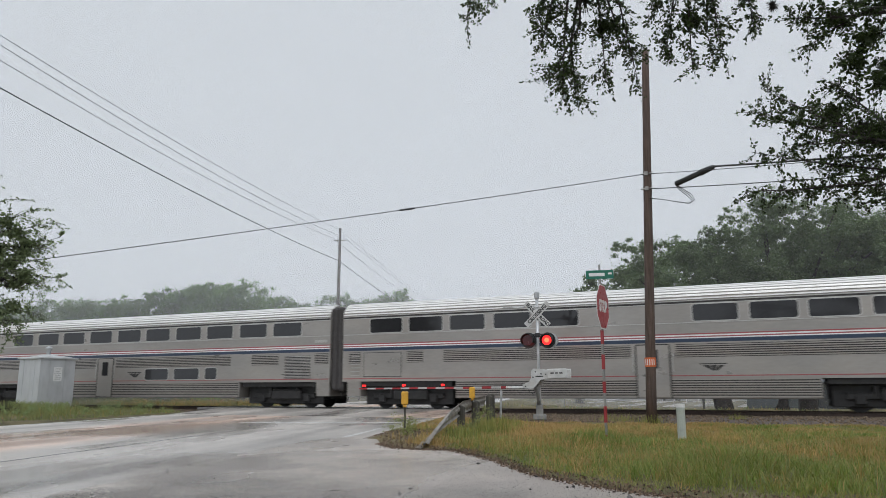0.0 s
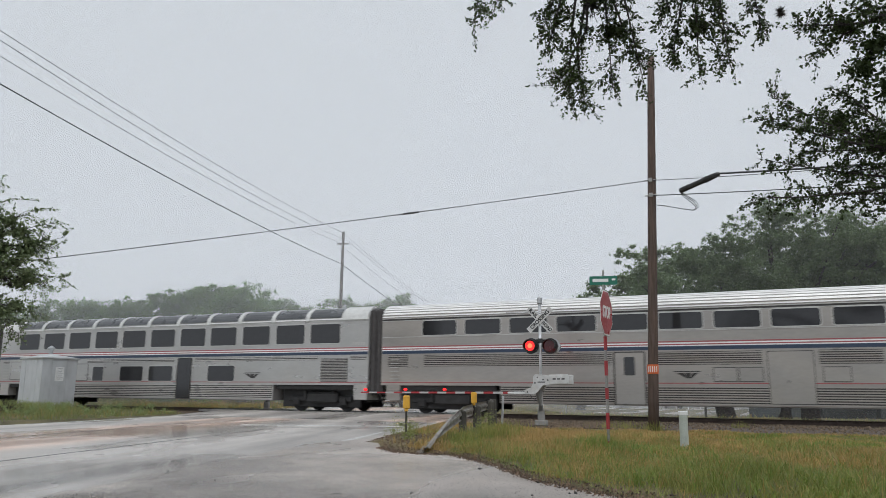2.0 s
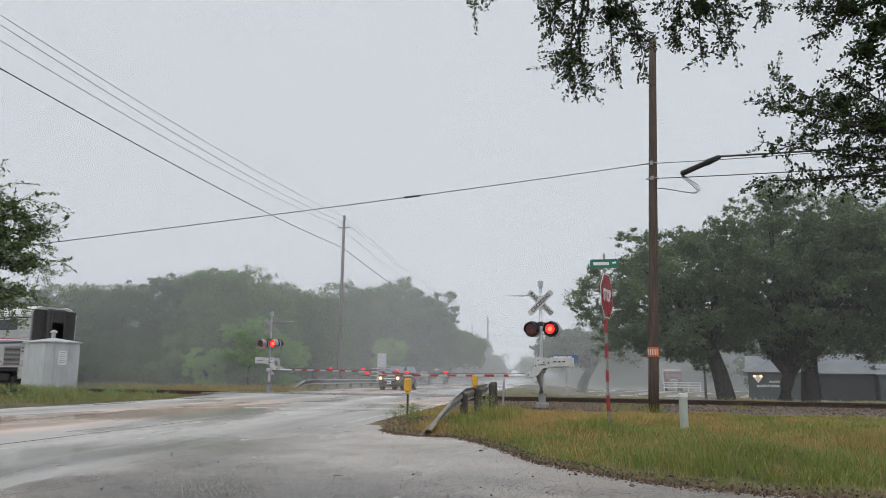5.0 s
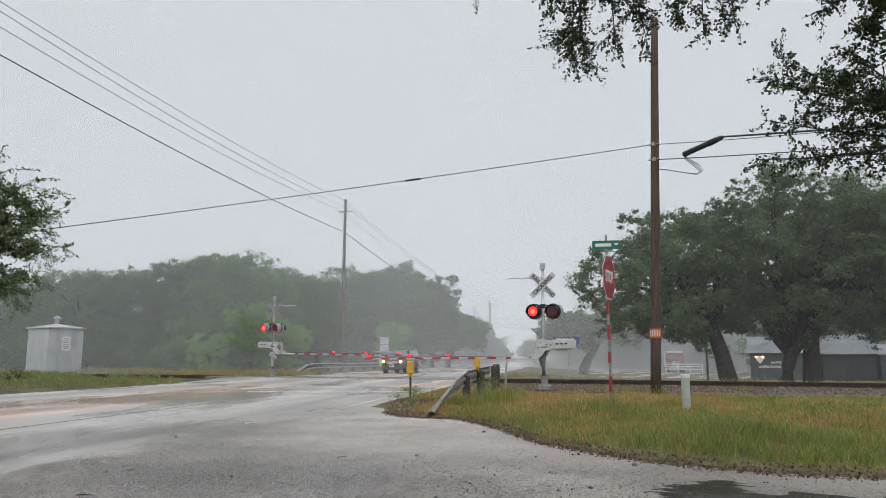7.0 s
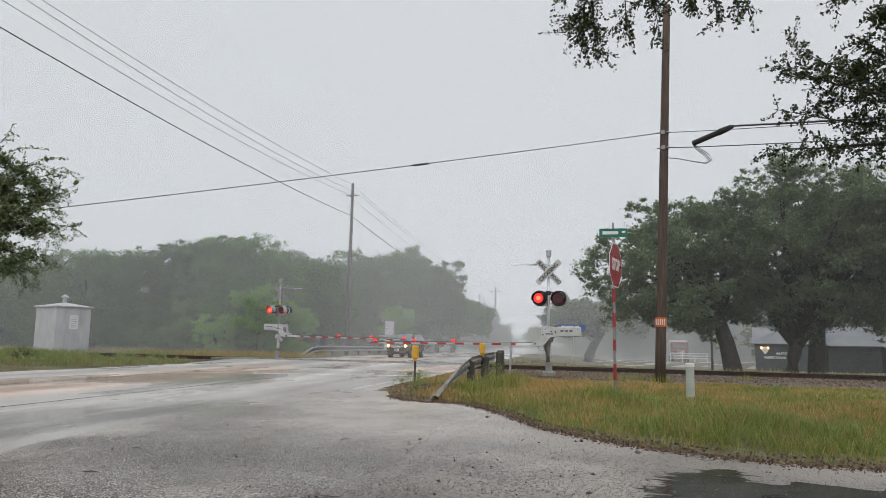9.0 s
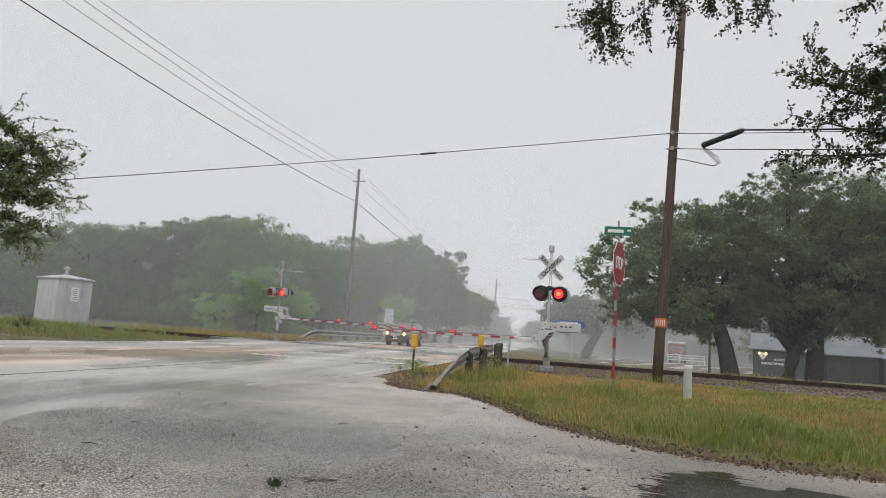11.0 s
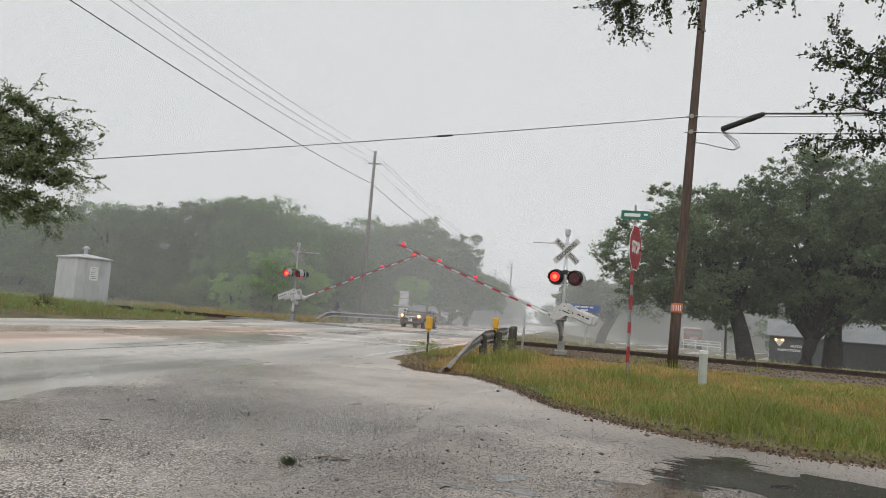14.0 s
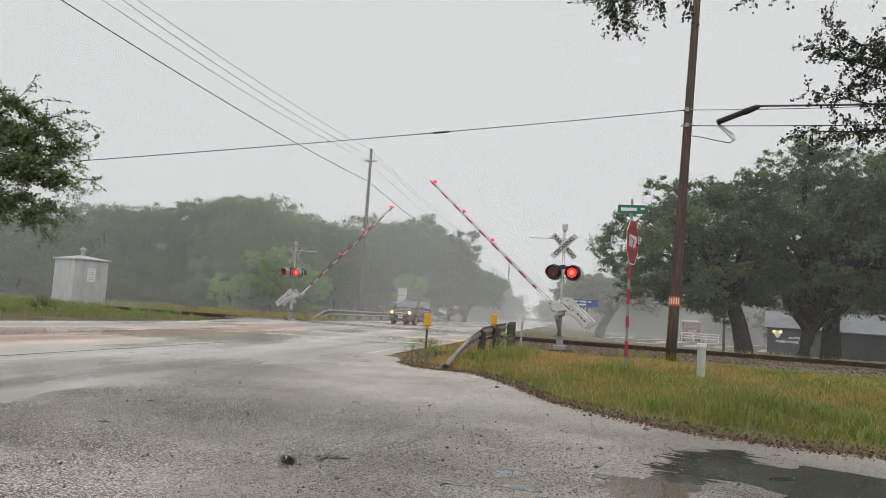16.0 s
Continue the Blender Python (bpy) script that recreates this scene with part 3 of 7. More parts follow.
def build_coach(name, upper, lower, doors, vents, label, lounge=False, last=False, ribs=((-25.0, -0.2),), panels=(), light_steel=False):
    ob = thing(name, label, "train car", group="cars of the train")
    skin, flute = (STEEL_LIGHT, STEEL_RIB) if light_steel else (STEEL, RIB_DIM)
    half = section()
    ring = [(y, z) for y, z in half] + [(-y, z) for y, z in half[-2::-1]]
    bm = bm_new()
    prism(bm, ring[::-1], CAR_LEN, Matrix.Translation((-CAR_LEN / 2 - 0.35, 0, 0)) @ Matrix.Rotation(radians(90), 4, "Z"))
    bmesh.ops.recalc_face_normals(bm, faces=bm.faces[:])
    part("body", bm, skin, ob)
    # roof skin with its long flutes
    for sgn in (-1, 1):
        for i in ((0, 6) if lounge else range(7)):
            bm = bm_new()
            a = radians(6 + i * 12)
            y, z = 0.72 + 0.845 * math.cos(a), 4.22 + 0.635 * math.sin(a)
            box(bm, -CAR_LEN / 2 - 0.35, sgn * y, z, CAR_LEN - 0.05, 0.085 if i else 0.05, 0.05, Matrix.Rotation(sgn * (a - math.pi / 2) , 4, "X"))
            part("roof_flute", bm, ROOFING, ob)
    # skirt between the trucks, with flutes
    bm = bm_new()
    box(bm, -12.75, 0, 0.86, 14.2, 2 * SIDE - 0.06, 0.76, bevel=0.03)
    part("skirt", bm, flute, ob)
    for sgn in (-1, 1):
        for i in range(8):
            bm = bm_new()
            box(bm, -12.75, sgn * (SIDE - 0.015), 1.205 - 0.09 * i, 14.15, 0.03, 0.046)
            part("skirt_flute", bm, flute, ob)
    for x0, x1 in ((-25.3, -24.6), (-1.1, -0.4)):
        bm = bm_new()
        box(bm, (x0 + x1) / 2, 0, 0.9, x1 - x0, 2 * SIDE - 0.06, 0.7, bevel=0.03)
        for i in range(6):
            box(bm, (x0 + x1) / 2, -SIDE + 0.02, 1.18 - 0.09 * i, x1 - x0, 0.03, 0.045)
        part("end_skirt", bm, flute, ob)
    # dark sheets behind the flutes and under the eaves: groove shade put into colour
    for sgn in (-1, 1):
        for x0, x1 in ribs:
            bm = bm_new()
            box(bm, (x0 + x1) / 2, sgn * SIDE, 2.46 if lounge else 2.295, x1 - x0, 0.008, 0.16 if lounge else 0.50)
            part("groove", bm, SHADE_AND_TRIM, ob)
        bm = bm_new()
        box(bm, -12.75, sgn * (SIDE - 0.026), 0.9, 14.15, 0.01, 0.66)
        part("groove", bm, SHADE_AND_TRIM, ob)
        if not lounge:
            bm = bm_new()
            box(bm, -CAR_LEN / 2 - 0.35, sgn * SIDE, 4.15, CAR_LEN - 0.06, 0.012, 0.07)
            part("groove", bm, SHADE_AND_TRIM, ob)
    # belt flutes
    for x0, x1 in ribs:
        for i in range(2 if lounge else 6):
            for sgn in (-1, 1):
                bm = bm_new()
                box(bm, (x0 + x1) / 2, sgn * (SIDE + 0.008), 2.50 - 0.082 * i, x1 - x0, 0.03, 0.040)
                part("belt_flute", bm, flute, ob)
    # stripes
    for nm, z, h, material in (("red_stripe", 2.925, 0.045, STRIPE_R), ("white_stripe", 2.87, 0.05, STRIPE_W), ("red_stripe", 2.82, 0.04, STRIPE_R), ("white_stripe", 2.775, 0.04, STRIPE_W), ("blue_stripe", 2.68, 0.135, STRIPE_B), ("red_stripe", 1.345, 0.035, STRIPE_R)):
        for sgn in (-1, 1):
            bm = bm_new()
            box(bm, -CAR_LEN / 2 - 0.35, sgn * SIDE, z, CAR_LEN - 0.06, 0.012, h)
            part(nm, bm, material, ob)
    bm = bm_new()
    for sgn in (-1, 1):
        for z in ((4.205, 4.12) if lounge else (4.205, 3.36, 4.10)):
            box(bm, -CAR_LEN / 2 - 0.35, sgn * (SIDE + 0.004), z, CAR_LEN - 0.06, 0.02, 0.025)
    tagged(part("drip_rail", bm, SLAT, ob), kind="stuff")

    def pane(x0, x1, z0, z1, nm="window", r=0.09, material=TGLASS):
        w, h = x1 - x0, z1 - z0
        key = (round(w, 2), round(h, 2))
        for sgn in (-1, 1):
            at = Matrix.Translation(((x0 + x1) / 2, sgn * SIDE, (z0 + z1) / 2))
            if key in PANES:
                win = share(nm, PANES[key][0], ob, at)
                share("window_frame", PANES[key][1], win, Matrix.Identity(4))
                continue
            bm = bm_new()
            prism(bm, rounded(w, h, r), 0.02)
            win = part(nm, bm, material, ob)
            win.matrix_basis = at
            bm = bm_new()
            out, inn = rounded(w + 0.07, h + 0.07, r + 0.03), rounded(w - 0.01, h - 0.01, r)
            for y in (-0.014, 0.014):
                a = [bm.verts.new((px, y, pz)) for px, pz in out]
                b = [bm.verts.new((px, y, pz)) for px, pz in inn]
                for k in range(len(a)):
                    bm.faces.new((a[k], a[(k + 1) % len(a)], b[(k + 1) % len(a)], b[k]))
            PANES[key] = (win.data, part("window_frame", bm, SLAT, win).data)

    z0, z1 = (3.16, 4.07) if lounge else (3.42, 4.06)
    for a, b in upper:
        pane(a, b, z0, z1)
    for a, b in lower:
        pane(a, b, 1.39, 2.16 if lounge else 1.95)
    for a, b in doors:
        c = (a + b) / 2
        for sgn in (-1, 1):
            bm = bm_new()
            box(bm, c, sgn * SIDE, 1.52, b - a, 0.07, 2.02, bevel=0.02)
            door = part("door", bm, TGLASS if lounge else skin, ob)
            bm = bm_new()
            for x in (a - 0.02, b + 0.02):
                box(bm, x, sgn * SIDE, 1.52, 0.05, 0.05, 2.04)
            box(bm, c, sgn * SIDE, 2.55, b - a, 0.05, 0.04)
            part("door_seal", bm, SHADE_AND_TRIM, door)
            bm = bm_new()
            prism(bm, rounded(0.42, 0.72, 0.05), 0.012, Matrix.Translation((c, sgn * (SIDE + 0.036), 2.0)))
            part("window", bm, TGLASS, door)
            for x in (a - 0.12, b + 0.12):
                bm = bm_new()
                tube(bm, [(x, sgn * (SIDE + 0.05), 1.5), (x, sgn * (SIDE + 0.05), 2.2)], 0.02, 6)
                part("grab_rail", bm, SLAT, door)
    for a, b, lo, hi in vents:
        bm = bm_new()
        box(bm, (a + b) / 2, -SIDE, (lo + hi) / 2, b - a, 0.02, hi - lo)
        vent = part("vent", bm, UNDER, ob)
        bm = bm_new()
        n = int((hi - lo) / 0.07)
        for i in range(n):
            box(bm, (a + b) / 2, -SIDE - 0.018, lo + (i + 0.5) * (hi - lo) / n, b - a, 0.03, 0.028, Matrix.Rotation(radians(30), 4, "X"))
        tagged(part("slats", bm, SLAT, vent), kind="stuff")
    for a, b, lo, hi in panels:
        bm = bm_new()
        box(bm, (a + b) / 2, -SIDE - 0.006, (lo + hi) / 2, b - a, 0.02, hi - lo, bevel=0.006)
        hatch = part("access_panel", bm, skin, ob)
        bm = bm_new()
        box(bm, (a + b) / 2, -SIDE - 0.002, (lo + hi) / 2, b - a + 0.05, 0.018, hi - lo + 0.05)
        part("panel_seam", bm, BELLOWS, hatch)
    if lounge:
        for a, b in upper:
            for sgn in (-1, 1):
                bm = bm_new()
                rows = []
                for deg in (14, 28, 42, 56, 70):
                    y, z = 0.72 + 0.875 * math.cos(radians(deg)), 4.22 + 0.665 * math.sin(radians(deg))
                    rows.append([bm.verts.new((x, sgn * y, z)) for x in (a - 0.04, b + 0.04)])
                for p, q in zip(rows, rows[1:]):
                    bm.faces.new((p[0], p[1], q[1], q[0]))
                part("roof_window", bm, ROOF_GLASS, ob, "curved dark roof window")
        for x in [upper[0][0] - 0.22] + [(p[1] + q[0]) / 2 for p, q in zip(upper, upper[1:])] + [upper[-1][1] + 0.22]:
            for sgn in (-1, 1):
                bm = bm_new()
                for deg in (10, 22, 34, 46, 58, 70, 82):
                    a = radians(deg)
                    box(bm, x, sgn * (0.72 + 0.87 * math.cos(a)), 4.22 + 0.66 * math.sin(a), 0.24, 0.21, 0.06, Matrix.Rotation(sgn * (a - math.pi / 2), 4, "X"))
                part("roof_rib", bm, RIB_WHITE, ob, "pale curved roof rib")
        for x0, x1 in ((-25.5, upper[0][0] - 0.3), (upper[-1][1] + 0.3, -0.4)):
            for sgn in (-1, 1):
                bm = bm_new()
                for deg in (10, 22, 34, 46, 58, 70, 82):
                    a = radians(deg)
                    box(bm, (x0 + x1) / 2, sgn * (0.72 + 0.865 * math.cos(a)), 4.22 + 0.655 * math.sin(a), x1 - x0, 0.21, 0.05, Matrix.Rotation(sgn * (a - math.pi / 2), 4, "X"))
                part("roof_end", bm, RIB_WHITE, ob, "pale smooth roof end")
    # trucks
    for c in (-3.15, -22.35):
        bm = bm_new()
        for y in (-1.12, 1.12):
            box(bm, c, y, 0.58, 3.5, 0.14, 0.24, bevel=0.03)
            box(bm, c, y, 0.78, 1.3, 0.16, 0.3, bevel=0.03)
            box(bm, c, y * 0.9, 0.64, 4.4, 0.08, 0.9, bevel=0.03)
            box(bm, c + 0.2, y * 1.1, 0.62, 1.7, 0.2, 0.44, bevel=0.05)
            for dx in (-1.3, 1.3):
                box(bm, c + dx, y * 1.03, 0.46, 0.36, 0.2, 0.34, bevel=0.03)
                tube(bm, [(c + dx * 0.62, y * 1.05, 0.5), (c + dx * 0.62, y * 1.05, 0.95)], 0.09, 8)
        box(bm, c, 0, 0.75, 0.6, 2.2, 0.3)
        box(bm, c, 0, 1.12, 4.6, 2.9, 0.22)
        box(bm, c, 0, 0.8, 4.5, 1.2, 0.75)
        truck = part("truck", bm, UNDER, ob)
        for dx in (-1.3, 1.3):
            bm = bm_new()
            for y in (-0.76, 0.76):
                disc(bm, Matrix.Translation((c + dx, y, 0.455)), 0.455, 0.13, 22)
            tube(bm, [(c + dx, -0.9, 0.455), (c + dx, 0.9, 0.455)], 0.09, 8)
            part("wheel_set", bm, UNDER, truck)
    # ladder, end fittings, couplers
    for x, face in ((-25.55, -1), (-0.35, 1)):
        bm = bm_new()
        box(bm, x + face * 0.04, 0, 2.8, 0.08, 2.9, 3.7, bevel=0.03)
        box(bm, x + face * 0.19, 0, 2.75, 0.34, 1.35 if last and face > 0 else 2.95, 3.9, bevel=0.1)
        part("diaphragm", bm, BELLOWS, ob, "dark rubber gangway diaphragm")
        bm = bm_new()
        box(bm, x + face * 0.25, 0, 0.82, 0.75, 0.3, 0.3, bevel=0.05)
        tube(bm, [(x + face * 0.1, -0.9, 1.0), (x + face * 0.3, -0.8, 0.55), (x + face * 0.4, -0.3, 0.6)], 0.03, 6)
        part("coupler", bm, UNDER, ob)
    bm = bm_new()
    for i in range(6):
        box(bm, -24.85, -SIDE - 0.03, 1.5 + i * 0.17, 0.42, 0.05, 0.035)
    part("ladder", bm, SLAT, ob)
    # maker's mark as plain chevrons, number as bars
    bm = bm_new()
    mx = -7.3 if lounge else doors[-1][1] + 1.2
    for i in range(3):
        x = mx + 0.28 * i
        prism(bm, [(x, 1.72), (x + 0.24, 1.74), (mx + 0.42 + 0.06 * i, 1.53), (mx + 0.36 + 0.06 * i, 1.53)], 0.014, Matrix.Translation((0, -SIDE, 0)))
    prism(bm, [(mx - 0.12, 1.80), (mx + 0.9, 1.81), (mx + 0.86, 1.77), (mx - 0.1, 1.765)], 0.014, Matrix.Translation((0, -SIDE, 0)))
    part("emblem", bm, SHADE_AND_TRIM, ob, "dark chevron emblem")
    bm = bm_new()
    for i in range(5):
        box(bm, -1.15 + 0.14 * i, -SIDE, 3.12, 0.09, 0.014, 0.13)
    part("number_bars", bm, SLAT, ob)
    if last:
        for y in (-0.52, 0.52):
            bm = bm_new()
            disc(bm, Matrix.Translation((0.02, y * 2.2, 1.55)) @ Matrix.Rotation(radians(90), 4, "Z"), 0.07, 0.06, 12)
            part("tail_lamp", bm, LIT, ob, "lit red tail lamp")
        bm = bm_new()
        for y in (-0.45, 0.45):
            tube(bm, [(0.02, y, 1.3), (0.02, y, 4.6)], 0.05, 6)
        box(bm, -0.02, 0, 2.6, 0.06, 0.85, 2.6)
        part("end_door", bm, BELLOWS, ob)
    return ob


V_STD = [(-2.4, -1.0, 1.38, 2.48)]
COACH_UP = [(-23.5, -21.85), (-21.45, -19.8), (-19.4, -17.75), (-17.35, -15.7), (-15.3, -13.65), (-13.25, -11.6), (-11.2, -9.55), (-9.2, -7.55), (-7.15, -5.5), (-5.1, -3.45), (-3.1, -1.45)]


def build_train():
    rear = build_coach("train_coach", COACH_UP, [(-10.45, -9.6), (-9.2, -7.55), (-7.15, -6.65)], [(-14.8, -13.55)], V_STD, "silver double-deck passenger coach at the train's end", last=True, light_steel=True,
                       ribs=((-25.2, -24.5), (-23.6, -22.3), (-21.0, -14.95), (-13.4, -5.8), (-4.6, -3.6), (-0.95, -0.45)), panels=[(-11.15, -10.45, 1.42, 1.92), (-7.0, -5.2, 1.42, 2.5)])
    second = build_coach("train_coach", COACH_UP, [], [(-15.0, -13.85)], [(-2.8, -1.45, 1.38, 2.48)], "silver double-deck coach with side door and blank panel",
                         ribs=((-25.2, -24.2), (-23.4, -15.1), (-13.6, -9.6), (-7.7, -5.7), (-4.4, -3.2), (-1.2, -0.45)), panels=[(-11.3, -10.5, 1.42, 1.92), (-10.4, -9.6, 1.42, 1.92), (-7.6, -6.75, 1.42, 1.92), (-9.4, -7.9, 0.62, 2.5)])
    lounge = build_coach("train_lounge_car", [(a - 0.45, b - 0.45) for a, b in COACH_UP], [(-17.8, -17.0), (-15.75, -14.1), (-13.7, -12.05), (-9.7, -8.0)], [(-11.68, -10.82)], [(-2.9, -1.45, 1.38, 2.45)],
                         "silver sightseer lounge car with curved roof windows", lounge=True, light_steel=True, ribs=((-25.2, -24.7), (-18.3, -12.0), (-10.6, -3.1), (-1.3, -0.45)), panels=[(-24.5, -23.0, 1.45, 2.45), (-22.9, -21.5, 1.45, 2.45), (-20.3, -18.2, 1.42, 2.3)])
    crew = build_coach("train_dormitory_car", [(-24.1, -22.45), (-22.1, -20.45), (-20.1, -18.45), (-18.05, -16.4), (-16.0, -14.35), (-9.9, -8.25), (-7.85, -6.2), (-5.85, -4.2), (-3.8, -2.2)], [], [(-12.1, -10.85)], [(-2.6, -1.2, 1.38, 2.48)],
                       "silver dormitory car with few lower windows", ribs=((-25.2, -24.6), (-22.2, -21.4), (-20.4, -12.3), (-10.6, -3.2)), panels=[(-24.4, -22.5, 1.45, 2.5)])
    front = build_coach("train_coach", [(-22.3, -20.7), (-20.25, -18.6), (-18.2, -16.55), (-16.1, -14.45), (-14.0, -12.35), (-11.95, -10.3), (-9.85, -8.2), (-7.8, -6.15), (-5.7, -4.05), (-3.65, -2.0)],
                        [(-11.85, -10.25), (-9.85, -8.2), (-7.8, -7.05)], [(-15.3, -14.2)], [(-2.9, -1.45, 1.38, 2.45)], "silver double-deck coach with lower windows", ribs=((-25.2, -15.5), (-14.0, -6.2), (-4.9, -3.3), (-1.2, -0.45)))
    head = copy_thing(rear, Matrix.Identity(4))
    head["label"] = "silver double-deck coach ahead in the train"
    return [rear, second, lounge, crew, front, head]


TRAIN = build_train()


# ---- poles and wires ----
def sag(a, b, drop, n=14):
    a, b = Vector(a), Vector(b)
    return [a.lerp(b, i / n) - Vector((0, 0, drop * 4 * (i / n) * (1 - i / n))) for i in range(n + 1)]


def wire(a, b, drop, r=0.012, label="black overhead cable between wooden poles", name="overhead_cable"):
    bm = bm_new()
    tube(bm, sag(a, b, drop), r, 5)
    return tagged(part(name, bm, WIRE), label, "cable", group="overhead cables")


def build_pole(x, y, top, r0, r1, lean=(0, 0), material=POLE_WOOD, arm=0.0, arm_z=0.0, label="", base=-0.3):
    ob = thing("utility_pole", label, "utility pole", Matrix.Translation((x, y, 0)), group="utility poles")
    bm = bm_new()
    n = 10
    tube(bm, [(lean[0] * i / n, lean[1] * i / n, base + (top - base) * i / n) for i in range(n + 1)], [r0 + (r1 - r0) * i / n for i in range(n + 1)], 12)
    part("shaft", bm, material, ob, smooth=True)
    if arm:
        bm = bm_new()
        box(bm, lean[0], lean[1], arm_z, arm, 0.1, 0.12, Matrix.Rotation(radians(16), 4, "Z"), 0.01)
        arm_ob = part("crossarm", bm, material, ob)
        for k in (-0.46, -0.2, 0.46):
            bm = bm_new()
            p = Vector((lean[0], lean[1], arm_z)) + Matrix.Rotation(radians(16), 3, "Z") @ Vector((arm * k, 0, 0))
            tube(bm, [p, p + Vector((0, 0, 0.14)), p + Vector((0, 0, 0.16)), p + Vector((0, 0, 0.26))], [0.015, 0.02, 0.055, 0.04], 8)
            part("insulator", bm, GALV, arm_ob)
    return ob


POLE1 = (-2.35, 24.97)
near_pole = build_pole(*POLE1, 13.45, 0.185, 0.125, (0.5, 0.0), POLE_WOOD, label="brown weathered wooden utility pole in grass by the track")
bm = bm_new()
disc(bm, Matrix.Translation((0.07, 0, 1.92)) @ Matrix.Rotation(radians(90), 4, "X"), 0.195, 0.32, 16)
mark = part("marker_band", bm, mat("orange_tape", (0.55, 0.12, 0.03), rough=0.5, var=0.2), near_pole, "orange plastic marker band")
bm = bm_new()
for i in range(5):
    a = radians(-130 + 22 * i)
    box(bm, 0.07 + 0.2 * math.cos(a), 0.2 * math.sin(a), 1.92, 0.008, 0.03, 0.2, Matrix.Rotation(a, 4, "Z"))
part("print_bars", bm, WHITE, mark)
for z in (8.66, 8.1):
    bm = bm_new()
    tube(bm, [(0.3 - 0.22, -0.1, z), (0.3 + 0.24, -0.1, z)], 0.03, 8)
    box(bm, 0.3, -0.16, z, 0.12, 0.06, 0.14)
    part("cable_clamp", bm, DULL_STEEL, near_pole)

mid_pole = build_pole(-33.1, 53.7, 15.1, 0.19, 0.12, (0.1, 0), POLE_FAR, 1.15, 14.0, "grey wooden utility pole with short crossarm beyond the track")
left_pole = build_pole(-22.2, 12.5, 13.6, 0.18, 0.12, (0.0, 0.0), POLE_WOOD, 1.3, 12.5, "wooden utility pole beside the road")
far_pole = build_pole(-48.0, 129.1, 11.9, 0.18, 0.12, (0, 0), POLE_FAR, 2.6, 11.0, "grey utility pole with crossarm far down the road", base=-1)
farther_pole = build_pole(-62.0, 155.8, 12.5, 0.18, 0.12, (0, 0), POLE_FAR, 2.4, 11.6, "grey utility pole with crossarm far down the road", base=-1)

for za, zb, da, db, drop in ((12.9, 14.25, -0.45, -0.55, 0.5), (12.9, 14.25, 0.45, 0.5, 0.55), (13.5, 15.0, 0.0, 0.05, 0.4), (11.6, 12.2, 0.1, 0.0, 0.35)):
    thick = 0.022 if za < 12 else 0.011
    wire((-22.2 + da * 0.96, 12.5 + da * 0.28, za), (-33.1 + db * 0.96, 53.7 + db * 0.28, zb), drop, thick)
    wire((-33.1 + db * 0.96, 53.7 + db * 0.28, zb), (-48.0 + db * 2, 129.1, zb - 3.2 if za > 12 else 8.6), 1.2, thick * 1.2)
    wire((-22.2 + da * 0.96, 12.5 + da * 0.28, za), (-10.4 + da, -26, za + 0.3), 0.5, thick)
wire((-2.05, 24.87, 8.66), (-22.2, 12.5, 4.6), 0.08, 0.014, "black guy cable across the road")
bm = bm_new()
tube(bm, [(-9.2, 20.48, 7.14), (-9.65, 20.2, 7.05)], 0.035, 6)
tagged(part("cable_splice", bm, WIRE), "small black splice on the span cable", "splice")
wire((-2.05, 24.9, 8.66), (16.0, 14.2, 5.6), 0.25, 0.012)
wire((-2.05, 24.9, 8.1), (16.0, 14.2, 5.0), 0.2, 0.016)
wire((0.36, 23.6, 8.28), (16.0, 14.3, 5.35), 0.15, 0.032)
right_pole = build_pole(16.0, 14.2, 9.5, 0.17, 0.12, label="wooden utility pole carrying the cables")
# splice case with its drip loop
case = thing("splice_case", "black cable splice case hanging from the cables", "splice case")
a, b = Vector((-0.98, 24.1, 7.95)), Vector((0.36, 23.6, 8.28))
bm = bm_new()
tube(bm, [a, a.lerp(b, 0.03), a.lerp(b, 0.06), a.lerp(b, 0.62), a.lerp(b, 0.66), a.lerp(b, 0.94), a.lerp(b, 1.0)], [0.06, 0.1, 0.095, 0.09, 0.11, 0.085, 0.05], 10)
part("case_body", bm, BLACK, case)
for k in (0.2, 0.5, 0.8):
    bm = bm_new()
    p = a.lerp(b, k)
    tube(bm, [p, (p.x, p.y, p.z + 0.11)], 0.012, 5)
    part("hanger", bm, WIRE, case)
bm = bm_new()
for o in (0, 0.05, 0.1):
    tube(bm, [a, a + Vector((0.1 + 1.4 * o, 0, -0.2)), a + Vector((0.34 + 1.8 * o, 0, -0.42)), a + Vector((0.5 + o, 0, -0.62)), a + Vector((0.38 + 0.5 * o, 0, -0.72)), a + Vector((0.0, 0.1, -0.6)), a + Vector((-0.55, 0.4, -0.38)), Vector((-2.0, 24.9, 7.75))], 0.014, 5)
part("drip_loop", bm, WIRE, case)


# ---- crossing signals ----
def text_mesh(words, size, material, parent, m, name="lettering", width=1.0):
    cu = bpy.data.curves.new(name, "FONT")
    cu.body, cu.size, cu.align_x, cu.align_y, cu.extrude = words, size, "CENTER", "CENTER", 0.003
    cu.offset = size * 0.035
    tmp = bpy.data.objects.new(name, cu)
    me = bpy.data.meshes.new_from_object(tmp)
    bpy.data.objects.remove(tmp)
    me.materials.clear()
    me.materials.append(material)
    ob = new(name, me)
    ob.parent = parent
    ob.matrix_basis = m @ Matrix.Rotation(radians(90), 4, "X") @ Matrix.Diagonal((width, 1, 1, 1))
    return ob


LAMPS = []


